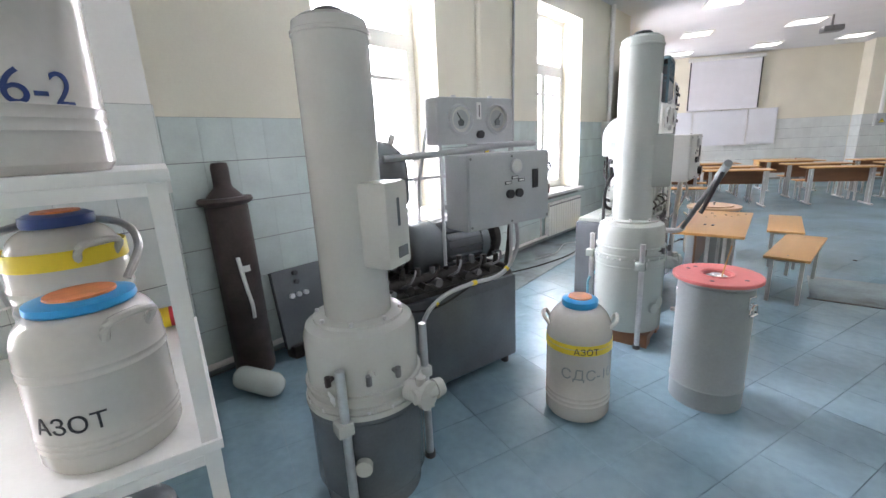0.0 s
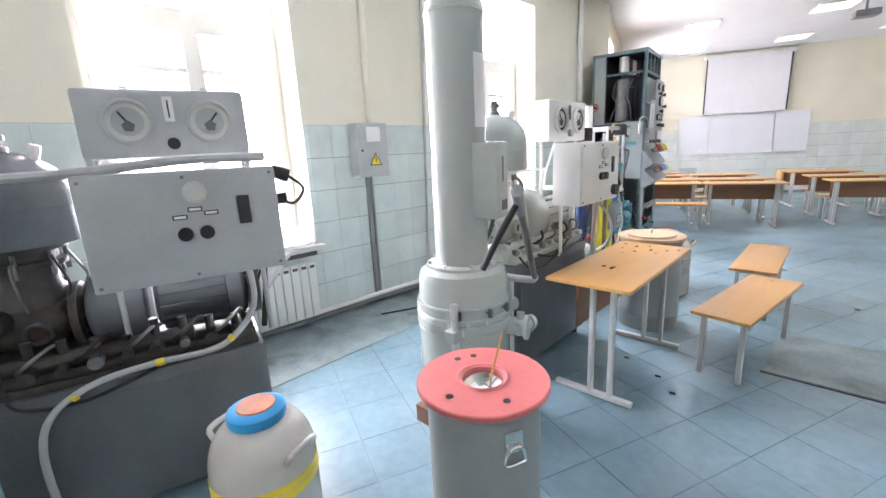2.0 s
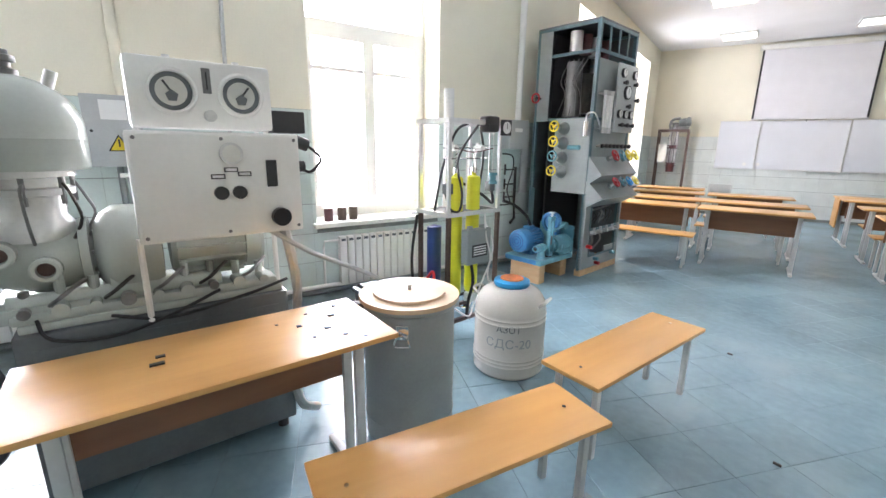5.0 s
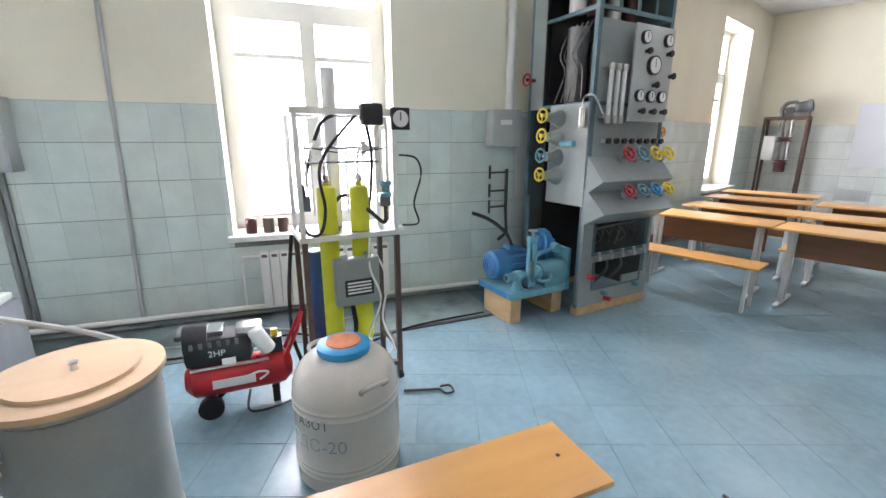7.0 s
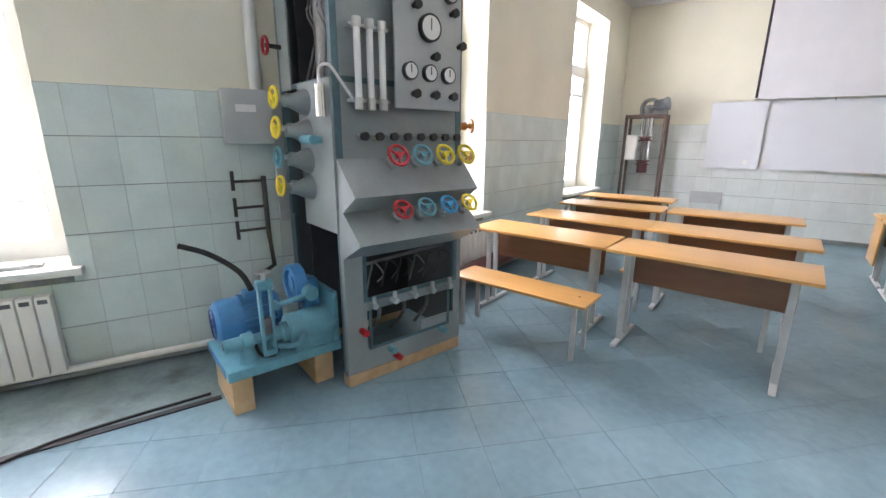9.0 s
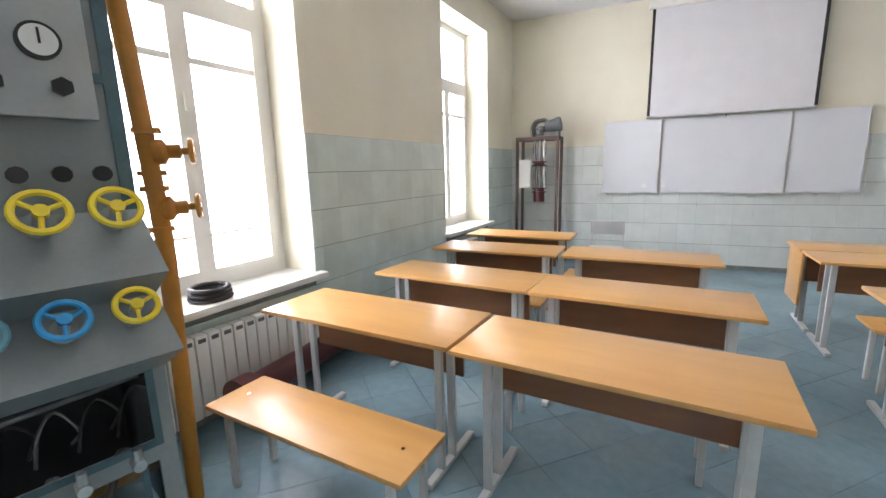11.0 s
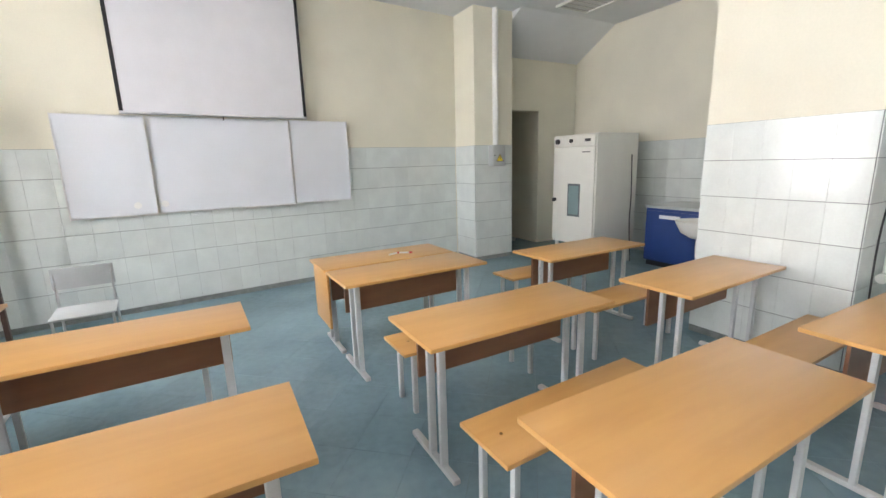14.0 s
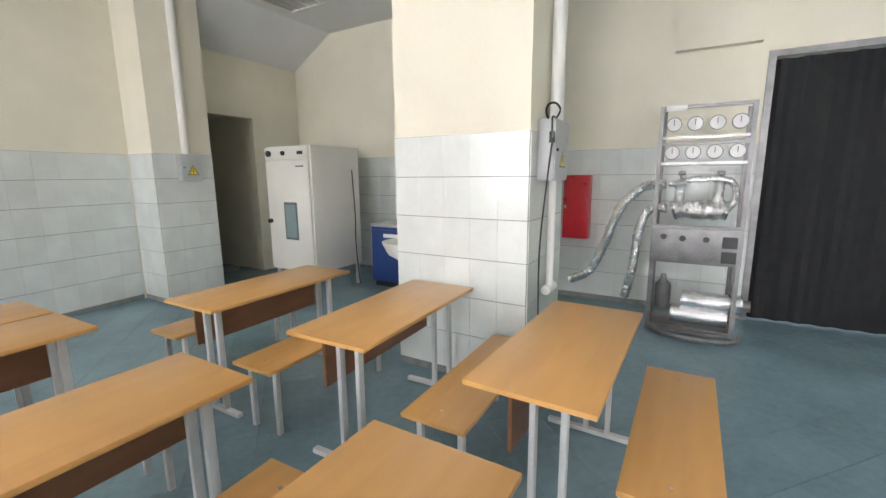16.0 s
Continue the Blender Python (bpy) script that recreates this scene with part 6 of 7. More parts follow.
single("pipe_collar", cyl(B(), (0.25, 0.5, 0.20), (0.24, 0.62, 0.20), 0.115, seg=24), MAROON, "maroon flange collar on the pipe", "pipe", M3)
coil = B()
for k in range(3):
    ring(coil, None, 0.115 - 0.004 * k, 0.017, Matrix.Translation((-0.07, 0.62, W["z0"] + 0.02 + 0.028 * k)), 28, 8)
single("hose_coil", coil, RUBBER, "black coiled rubber hose on the window sill", "hose", M3)
for y in (6.02, 6.16, 6.28):
    single("jar", lathe(B(), [(0, 0), (0.045, 0), (0.045, 0.12), (0.04, 0.13), (0, 0.13)], 20), MAROON if y < 6.1 else BROWN, "small dark red jar on the window sill", "jar", MA @ pose(-0.05, y, W["z0"] + 0.004), "jars on the sill")
single("rag", box(B(), -0.10, 6.95, W["z0"] + 0.003, -0.02, 7.15, W["z0"] + 0.03, 0.01), GREY_LIGHT, "crumpled grey rag on the window sill", "rag", MA)
sheet = B()
bmesh.ops.create_grid(sheet, x_segments=44, y_segments=52, size=0.5)
for v in sheet.verts:
    u, w = v.co.y + 0.5, v.co.x + 0.5
    n = noise.noise((u * 6, w * 5, 0)) * 0.05 + noise.noise((u * 17, w * 11, 3)) * 0.022
    fall = max(0.0, min(1.0, (u - 0.35) / 0.6))
    low = 0.13 + 0.62 * fall * fall * (3 - 2 * fall)
    if w < 0.35:
        k = w / 0.35
        v.co = (-0.30 + 0.43 * k + n * 0.3, 2.46 + 1.28 * u, 0.80 + 0.07 * math.sin(math.pi * k) + max(-0.03, n))
    else:
        k = (w - 0.35) / 0.65
        v.co = (0.13 + 0.05 * k + n * 0.9, 2.46 + 1.28 * u - 0.10 * k * u, max(0.02, 0.80 + n * (1 - k) + (low - 0.80) * k))
single("dust_sheet", sheet, CLOTH, "white dust sheet draped over the sill and radiator", "sheet", MA)

# ---- class end ----
board = thing("whiteboard", "three-part white enamel writing board on the wall", "whiteboard", MF @ pose(1.42, -0.004, 1.10))
for x0, x1, y in ((0, 0.76, 0.05), (0.765, 2.26, 0.03), (2.265, 3.03, 0.05)):
    p = part("board_panel", boxes((x0, -y, 0, x1, -y + 0.018, 1.03)), BOARD, board)
    part("panel_edge", boxes((x0, -y - 0.006, 0, x0 + 0.012, -y + 0.02, 1.03), (x1 - 0.012, -y - 0.006, 0, x1, -y + 0.02, 1.03), (x0, -y - 0.006, -0.012, x1, -y + 0.02, 0.0), (x0, -y - 0.006, 1.03, x1, -y + 0.02, 1.04)), ALU, p)
part("board_back", boxes((0.0, -0.010, 0.1, 3.03, 0.0, 0.9)), ALU, board)
part("pen_tray", boxes((1.65, -0.09, -0.03, 2.25, -0.03, -0.012)), ALU, board)
for x in (0.58, 0.83):
    part("magnet", cyl(B(), (x, -0.052, 0.10), (x, -0.068, 0.10), 0.035, seg=16), PAPER, board)
screen = thing("projection_screen", "white pull-down projection screen with black side borders", "screen", MF @ pose(1.98, -0.10, 2.16))
part("cloth", boxes((0, 0, 0, 1.92, 0.004, 1.42)), SCREEN, screen)
part("border", boxes((0, -0.003, 0.02, 0.035, -0.001, 1.42)), BLACK, screen)
part("border", boxes((1.885, -0.003, 0.02, 1.92, -0.001, 1.42)), BLACK, screen)
part("bottom_bar", cyl(B(), (0, 0, 0), (1.92, 0, 0), 0.014, seg=12), ALU, screen)
part("case", box(B(), -0.05, -0.05, 1.42, 1.97, 0.06, 1.52, 0.012), PANEL_WHITE, screen)
part("case_bracket", boxes((0.1, 0.05, 1.44, 0.14, 0.10, 1.50), (1.78, 0.05, 1.44, 1.82, 0.10, 1.50)), STEEL, screen)
part("pull_cord", cyl(B(), (0.96, 0, -0.05), (0.96, 0, -0.012), 0.006, seg=6), BLACK, screen)

stand = thing("engine_stand", "brown steel stand carrying a hanging cryostat with a motor", "stand", M3 @ pose(0.24, 5.40, 0, 0, 0, 4))
for x in (0, 0.60):
    for y in (0, 0.34):
        part("post", boxes((x, y, 0, x + 0.04, y + 0.04, 1.92)), BROWN, stand)
part("top_frame", boxes((0, 0, 1.90, 0.64, 0.04, 1.95), (0, 0.34, 1.90, 0.64, 0.38, 1.95), (0, 0.04, 1.90, 0.04, 0.34, 1.95), (0.60, 0.04, 1.90, 0.64, 0.34, 1.95), (0.25, 0.04, 1.90, 0.40, 0.34, 1.95)), BROWN, stand)
part("motor", lathe(B(), [(0, 0), (0.06, 0), (0.085, 0.015), (0.09, 0.03), (0.09, 0.17), (0.105, 0.175), (0.11, 0.21), (0.10, 0.24), (0.05, 0.25), (0, 0.25)], 26, Matrix.Translation((0.40, 0.18, 2.09)) @ Matrix.Rotation(radians(80), 4, "Y")), GREY_DARK, stand, "dark grey electric motor")
for k in range(9):
    part("motor_rib", ring(B(), None, 0.09, 0.005, Matrix.Translation((0.43 + 0.015 * k, 0.18, 2.095 + 0.003 * k)) @ Matrix.Rotation(radians(80), 4, "Y"), 22, 5), GREY_DARK, stand)
part("gear_head", lathe(B(), [(0, 1.95), (0.10, 1.95), (0.10, 1.98), (0.07, 1.99), (0.07, 2.06), (0.09, 2.07), (0.09, 2.10), (0, 2.12)], 22, Matrix.Translation((0.34, 0.18, 0))), DULL_STEEL, stand)
part("motor_base", box(B(), 0.40, 0.10, 1.95, 0.62, 0.26, 2.02, 0.01), DULL_STEEL, stand)
for dy in (0.10, 0.26):
    part("curved_pipe", tube(B(), [(0.24, dy, 1.95), (0.22, dy, 2.08), (0.28, dy, 2.18), (0.42, dy, 2.20)], 0.022, 8, 6), DULL_STEEL, stand)
part("bottom_rail", boxes((0.04, 0.0, 0.10, 0.60, 0.03, 0.13)), BROWN, stand)
for x in (0.26, 0.33, 0.40):
    part("hanging_rod", cyl(B(), (x, 0.16, 1.0), (x, 0.16, 1.92), 0.018, seg=10), STEEL, stand)
for z in (1.52, 1.12):
    part("flange", lathe(B(), [(0, z), (0.11, z), (0.11, z + 0.02), (0.08, z + 0.025), (0.08, z + 0.05), (0.11, z + 0.055), (0.11, z + 0.075), (0, z + 0.075)], 24, Matrix.Translation((0.33, 0.16, 0))), MAROON, stand)
for k in range(6):
    a = 2 * math.pi * k / 6
    part("capillary", tube(B(), [(0.33 + 0.07 * math.cos(a), 0.16 + 0.07 * math.sin(a), 1.92), (0.33 + 0.10 * math.cos(a), 0.16 + 0.10 * math.sin(a), 1.75), (0.33 + 0.06 * math.cos(a), 0.16 + 0.06 * math.sin(a), 1.60), (0.33 + 0.09 * math.cos(a), 0.16 + 0.09 * math.sin(a), 1.38), (0.33 + 0.06 * math.cos(a), 0.16 + 0.06 * math.sin(a), 1.18)], 0.007, 6, 5), DULL_STEEL, stand)
part("cold_head", cyl(B(), (0.33, 0.16, 0.98), (0.33, 0.16, 1.12), 0.085, seg=24), MAROON, stand)
part("paper_sheet", boxes((0.05, 0.02, 1.2, 0.22, 0.022, 1.62)), PAPER, stand)

chair = thing("chair", "grey plastic chair with thin metal legs by the board", "chair", M3 @ pose(1.49, 4.55, 0, 0, 0, 5))
part("backrest", box(B(), 0, 0.40, 0.61, 0.42, 0.42, 0.79, 0.009), GREY_LIGHT, chair)
part("seat", box(B(), 0, 0.02, 0.44, 0.42, 0.42, 0.46, 0.01), GREY_LIGHT, chair)
for x in (0.01, 0.39):
    part("leg", tube(B(), [(x + 0.01, 0.04, 0), (x + 0.01, 0.04, 0.44)], 0.01, 8, 1), STEEL, chair)
    part("leg", tube(B(), [(x + 0.01, 0.44, 0), (x + 0.01, 0.40, 0.44), (x + 0.01, 0.41, 0.77)], 0.01, 8, 1), STEEL, chair)

oven = thing("drying_oven", "cream laboratory oven with a small window in the door on legs", "oven", M3 @ pose(7.40, 4.60, 0))
part("body", box(B(), 0, 0, 0.30, 0.85, 0.83, 1.90, 0.02), ICE, oven)
dr = part("door", box(B(), -0.03, 0.02, 0.33, 0.0, 0.81, 1.72, 0.012), ICE, oven)
part("door_window", box(B(), -0.034, 0.26, 0.72, -0.029, 0.50, 1.20, 0.003), GREY_DARK, dr, "dark glazed door window")
part("window_pane", boxes((-0.037, 0.285, 0.75, -0.034, 0.475, 1.17)), material("dusty_glass", (0.22, 0.30, 0.30), 0.15), dr)
part("door_knob", cyl(B(), (-0.03, 0.76, 0.95), (-0.07, 0.76, 0.95), 0.028, seg=16), BLACK, dr)
part("door_label", boxes((-0.032, 0.10, 1.64, -0.03, 0.24, 1.655)), BLACK, dr)
part("control_strip", box(B(), -0.03, 0.02, 1.73, 0.0, 0.81, 1.88, 0.008), ICE, oven)
for y, r in ((0.72, 0.038), (0.45, 0.028)):
    part("dial_knob", cyl(B(), (-0.03, y, 1.81), (-0.055, y, 1.81), r, seg=18), BLACK, oven)
part("display", boxes((-0.034, 0.10, 1.79, -0.03, 0.20, 1.83)), BLACK, oven)
for x in (0.03, 0.78):
    for y in (0.03, 0.76):
        part("leg", boxes((x, y, 0.0, x + 0.04, y + 0.04, 0.30)), LEG, oven)
part("cable", tube(B(), [(0.7, -0.01, 1.6), (0.72, -0.02, 1.0), (0.70, -0.03, 0.6), (0.72, -0.06, 0.02)], 0.008, 6, 4), RUBBER, oven)

sink = thing("sink_cabinet", "navy blue laboratory cabinet with a grey worktop", "cabinet", M3 @ pose(8.2, 3.55, 0))
part("body", box(B(), 0, 0, 0.08, 0.78, 0.82, 0.84, 0.006), NAVY, sink)
part("door", box(B(), -0.018, 0.02, 0.12, -0.001, 0.80, 0.80, 0.004), NAVY, sink, "navy blue door")
part("plinth", boxes((0.04, 0.02, 0, 0.78, 0.8, 0.08)), BLACK, sink)
part("label_plate", boxes((-0.02, 0.3, 0.70, -0.018, 0.6, 0.75)), PAPER, sink)
part("worktop", box(B(), -0.03, -0.01, 0.84, 0.79, 0.83, 0.88, 0.006), GREY_LIGHT, sink)
basin = thing("wash_basin", "white ceramic wash basin fixed to the column", "basin", M3 @ pose(6.80, 2.79, 0.11))
part("bowl", lathe(B(), [(0, 0.66), (0.08, 0.66), (0.16, 0.71), (0.205, 0.80), (0.215, 0.825), (0.195, 0.82), (0.15, 0.73), (0, 0.69)], 32), PANEL_WHITE, basin, "white ceramic bowl")
part("wall_bracket", box(B(), -0.10, -0.228, 0.70, 0.10, -0.14, 0.80, 0.01), PANEL_WHITE, basin)
part("drain_pipe", tube(B(), [(0, 0, 0.66), (0, 0, 0.48), (0, -0.06, 0.44), (0, -0.21, 0.44)], 0.022, 10, 4), STEEL, basin, "bright metal drain pipe")
part("tap", tube(B(), [(0, -0.17, 0.80), (0, -0.17, 0.93), (0, -0.12, 0.97), (0, -0.05, 0.95)], 0.012, 8, 4), CHROME, basin, "chrome tap")

fire = thing("fire_cabinet", "red steel fire-hose cabinet on the wall", "cabinet", M3 @ pose(8.85, 1.62, 0.76))
part("case", box(B(), 0, 0, 0, 0.15, 0.30, 0.75, 0.006), RED, fire)
part("door", box(B(), -0.012, 0.01, 0.01, -0.001, 0.29, 0.74, 0.004), RED, fire)
part("latch", boxes((-0.018, 0.26, 0.36, -0.012, 0.28, 0.40)), STEEL, fire)

inst = thing("gauge_rack", "steel instrument rack with eight gauges and foil-wrapped pipes", "rack", M3 @ pose(8.05, 0.18, 0))
for x in (0, 0.38):
    for y in (0.0, 0.67):
        part("post", boxes((x, y, 0.05, x + 0.035, y + 0.035, 2.10)), DULL_STEEL, inst)
for z in (0.06, 1.03, 1.58, 1.76, 2.07):
    part("cross_rail", boxes((0.0, 0.035, z, 0.03, 0.67, z + 0.03)), DULL_STEEL, inst)
for z in (1.625, 1.845):
    part("label_rail", box(B(), -0.012, 0.035, z - 0.03, 0.0, 0.67, z - 0.005, 0.002), STEEL, inst)
    for k in range(4):
        part("name_tag", boxes((-0.014, 0.07 + 0.16 * k, z - 0.026, -0.012, 0.15 + 0.16 * k, z - 0.009)), PAPER, inst)
part("control_panel", box(B(), -0.03, 0.0, 0.72, 0.01, 0.705, 1.03, 0.005), DULL_STEEL, inst, "brushed steel control panel")
for y, z in ((0.60, 0.96), (0.45, 0.95), (0.27, 0.95)):
    part("knob", cyl(B(), (-0.03, y, z), (-0.06, y, z), 0.026, seg=16), BLACK, inst)
for z in (0.88, 0.75):
    part("meter", boxes((-0.036, 0.04, z, -0.03, 0.15, z + 0.1)), BLACK, inst)
for j, z in enumerate((1.70, 1.94)):
    for k in range(4):
        y = 0.11 + 0.16 * k
        g = part("gauge", cyl(B(), (0.03, y, z), (-0.01, y, z), 0.062, seg=26), DULL_STEEL, inst)
        part("gauge_face", cyl(B(), (-0.01, y, z), (-0.012, y, z), 0.054, seg=26), PAPER, g)
        part("gauge_hand", boxes((-0.015, y - 0.003, z - 0.01, -0.012, y + 0.003, z + 0.04)), BLACK, g)
part("label_bar", boxes((-0.002, 0.5, 2.06, 0.0, 0.66, 2.10)), PAPER, inst)
for pts, r in (([(0.15, 0.62, 1.42), (0.15, 0.8, 1.40), (0.15, 1.0, 1.2), (0.2, 1.15, 0.8), (0.25, 1.3, 0.5), (0.3, 1.5, 0.38)], 0.045),
               ([(0.15, 0.6, 1.20), (0.15, 0.74, 1.18), (0.12, 0.82, 1.0), (0.12, 0.86, 0.6), (0.15, 0.92, 0.3)], 0.04),
               ([(0.12, 0.60, 1.42), (0.10, 0.4, 1.46), (0.10, 0.15, 1.46), (0.12, 0.08, 1.35), (0.12, 0.12, 1.22), (0.15, 0.3, 1.15)], 0.028)):
    part("foil_pipe", tube(B(), pts, r, 12, 12, 0.07), FOIL, inst, "crumpled foil-wrapped pipe")
part("foil_vessel", tube(B(), [(0.14, 0.12, 1.19), (0.14, 0.2, 1.20), (0.14, 0.35, 1.19), (0.14, 0.48, 1.20), (0.14, 0.56, 1.18)], 0.085, 16, 7, 0.06), FOIL, inst, "foil-wrapped horizontal vessel")
for y in (0.2, 0.5):
    part("foil_riser", tube(B(), [(0.14, y, 1.22), (0.14, y + 0.01, 1.32), (0.14, y, 1.44)], 0.04, 12, 6, 0.06), FOIL, inst)
    part("top_fitting", cyl(cyl(B(), (0.14, y, 1.44), (0.14, y, 1.54), 0.014, seg=10), (0.14, y - 0.03, 1.52), (0.14, y + 0.03, 1.52), 0.018, seg=10), DULL_STEEL, inst)
part("gas_bottle", lathe(B(), [(0, 0.25), (0.06, 0.25), (0.07, 0.28), (0.07, 0.48), (0.03, 0.53), (0.02, 0.58), (0, 0.58)], 20, Matrix.Translation((0.12, 0.58, 0))), DULL_STEEL, inst)
for z, y0, y1 in ((0.36, -0.05, 0.42), (0.22, 0.05, 0.5)):
    part("foil_cylinder", tube(B(), [(0.10, y0, z), (0.10, (2 * y0 + y1) / 3, z), (0.10, (y0 + 2 * y1) / 3, z), (0.10, y1, z)], 0.083, 18, 7, 0.035 if z > 0.3 else 0.008), FOIL, inst, "foil-wrapped cylinder")
    part("cylinder_end", cyl(B(), (0.10, y0 - 0.06, z), (0.10, y0, z), 0.05, seg=14), DULL_STEEL, inst)
part("floor_loop", tube(B(), [(0.0, 0.65, 0.08), (-0.1, 0.5, 0.06), (-0.12, 0.2, 0.06), (-0.05, 0.0, 0.06), (0.1, -0.05, 0.08)], 0.022, 8, 5), DULL_STEEL, inst)
part("base_shelf", boxes((0, 0, 0.10, 0.41, 0.7, 0.12)), DULL_STEEL, inst)
part("rear_pipe", tube(B(), [(0.3, 0.05, 0.1), (0.3, 0.05, 0.7), (0.25, 0.2, 0.72)], 0.02, 8, 1), DULL_STEEL, inst)
cur = B()
for k in range(30):
    y0 = -1.5 + 0.05 * k
    v = [cur.verts.new((9.06 + 0.02 * math.sin(k * 1.7) + 0.0, y0, 0.01)), cur.verts.new((9.06 + 0.02 * math.sin((k + 1) * 1.7), y0 + 0.05, 0.01)), cur.verts.new((9.06 + 0.02 * math.sin((k + 1) * 1.7), y0 + 0.05, 2.59)), cur.verts.new((9.06 + 0.02 * math.sin(k * 1.7), y0, 2.59))]
    cur.faces.new(v)
single("door_1", cur, CURTAIN, "black curtain closing the doorway", "curtain", M3, kind="structure")
single("door_trim", boxes((8.975, 0.0, 0, 9.02, 0.06, 2.66), (8.975, -1.5, 2.6, 9.02, 0.0, 2.66)), DULL_STEEL, "grey door frame", "trim", M3, kind="structure")
single("door_leaf", boxes((7.02, 6.70, 0.01, 7.06, 7.45, 2.05)), WALNUT, "brown wooden door standing open", "door", M3, kind="structure")
single("wall_duct", boxes((8.9, 0.12, 2.75, 8.998, 0.85, CEIL)), CREAM, "cream boxed duct on the wall", "duct", M3)
for x, y, r in ((4.05, 3.95, 20), (4.16, 3.98, -30)):
    pen = thing("marker_pen", "white marker pen with red cap lying on the desk", "pen", M3 @ pose(x, y, 0.758, 0, 0, r), "pens on the desk")
    part("barrel", cyl(B(), (0, 0, 0), (0.09, 0, 0), 0.008, seg=10), PAPER, pen)
    part("cap", cyl(B(), (0.09, 0, 0), (0.12, 0, 0), 0.009, seg=10), RED, pen)


def ceiling_lamp(m, lit, group="ceiling lamps"):
    d = thing("ceiling_light", "square recessed fluorescent ceiling light" + (", lit" if lit else ", unlit, with louvres"), "ceiling light", m, group)
    part("frame", boxes((-0.31, -0.31, -0.03, 0.31, -0.28, 0.0), (-0.31, 0.28, -0.03, 0.31, 0.31, 0.0), (-0.31, -0.28, -0.03, -0.28, 0.28, 0.0), (0.28, -0.28, -0.03, 0.31, 0.28, 0.0)), WHITE_PAINT, d)
    part("diffuser", boxes((-0.28, -0.28, -0.012, 0.28, 0.28, -0.006)), LAMP_ON if lit else LOUVRE, d)
    if not lit:
        for k in range(5):
            part("louvre", boxes((-0.28, -0.24 + 0.12 * k, -0.028, 0.28, -0.235 + 0.12 * k, -0.012)), CHROME, d)


for y in (-8.2, -5.5, -2.8, -0.15, 2.5, 5.1):
    for x in (1.55, 3.62, 5.5):
        if not (x < 3 and y < -5):
            ceiling_lamp(M3 @ pose(x, y, CEIL - 0.001), True)
ceiling_lamp(M3 @ pose(7.75, 5.2, CEIL - 0.001), False)
ceiling_lamp(M3 @ pose(7.7, 2.5, CEIL - 0.001), False)
proj = thing("projector", "grey ceiling-mounted video projector", "projector", M3 @ pose(3.95, 2.2, 3.42))
part("body", box(B(), -0.17, -0.13, 0, 0.17, 0.13, 0.11, 0.02), DULL_STEEL, proj)
part("lens", cyl(B(), (0.06, 0.13, 0.055), (0.06, 0.16, 0.055), 0.04, seg=18), BLACK, proj)
part("mount", cyl(B(), (0, 0, 0.11), (0, 0, 0.33), 0.02, seg=12), DULL_STEEL, proj)

# ---- store shelf by the pier ----
SHELF = pose(-0.141, -0.311, 0, 0, 0, -18.6)
shelf = thing("storage_shelf", "white steel shelf unit holding nitrogen tanks", "shelf", SHELF)
for x in (0.24, 1.26):
    for y in (0.56, 1.28):
        part("post", boxes((x, y, 0, x + 0.04, y + 0.04, 1.50)), PANEL_WHITE, shelf)
for z in (0.78, 1.50):
    part("shelf_board", box(B(), 0.24, 0.56, z, 1.31, 1.33, z + 0.03, 0.004), PANEL_WHITE, shelf)
    part("shelf_rail", boxes((1.275, 0.60, z - 0.03, 1.31, 1.28, z)), PANEL_WHITE, shelf)
    part("shelf_rail", boxes((0.28, 1.295, z - 0.03, 1.26, 1.33, z)), PANEL_WHITE, shelf)
ext = thing("fire_extinguisher", "small yellow and red fire extinguisher lying on the shelf", "extinguisher", SHELF @ pose(0.30, 1.03, 0.857, -90, 0, 0))
part("bottle", lathe(B(), [(0, 0), (0.04, 0), (0.045, 0.02), (0.045, 0.2), (0, 0.2)], 20), YELLOW, ext)
part("paper_band", lathe(B(), [(0.0455, 0.07), (0.046, 0.072), (0.046, 0.13), (0.0455, 0.132)], 20), PAPER, ext, "white paper band")
part("cap", lathe(B(), [(0, 0.2), (0.046, 0.2), (0.046, 0.25), (0.03, 0.28), (0, 0.285)], 20), RED, ext, "red cap")
make_tank("nitrogen_tank", pose(1.27, 0.365, 0.811), 0.155, 0.42, "beige nitrogen tank with blue lid on the shelf", None, (("АЗОТ", 0.06, 0.14, 0.85, BLACK),), 0.62, 0.72)
make_tank("nitrogen_tank", pose(0.94, 0.41, 0.811), 0.15, 0.60, "beige nitrogen tank with dark blue lid on the shelf", 0.75, (), 0.5, 0.7, lid=NAVY)
make_tank("nitrogen_tank", pose(1.22, 0.30, 1.531), 0.21, 0.64, "large beige nitrogen tank on the top shelf", None, (("6-2", 0.10, 0.17, 1.88, NAVY),), 0.5, 0.85)
single("metal_hose", tube(B(), [(1.12, 0.24, 1.20), (1.05, 0.22, 1.31), (0.93, 0.24, 1.36), (0.86, 0.40, 1.38), (0.95, 0.55, 1.36), (1.08, 0.56, 1.30), (1.13, 0.50, 1.21)], 0.012, 10, 7), STEEL, "grey metal hose looped over the tanks on the shelf", "hose")
vessel = thing("floor_vessel", "dark grey ribbed metal vessel under the shelf", "vessel", pose(1.08, 0.33, 0))
part("shell", lathe(B(), [(0, 0), (0.17, 0), (0.18, 0.02), (0.18, 0.2), (0.188, 0.21), (0.18, 0.22), (0.18, 0.34), (0.188, 0.35), (0.18, 0.36), (0.17, 0.42), (0.10, 0.47), (0, 0.48)], 40), GREY_DARK, vessel)
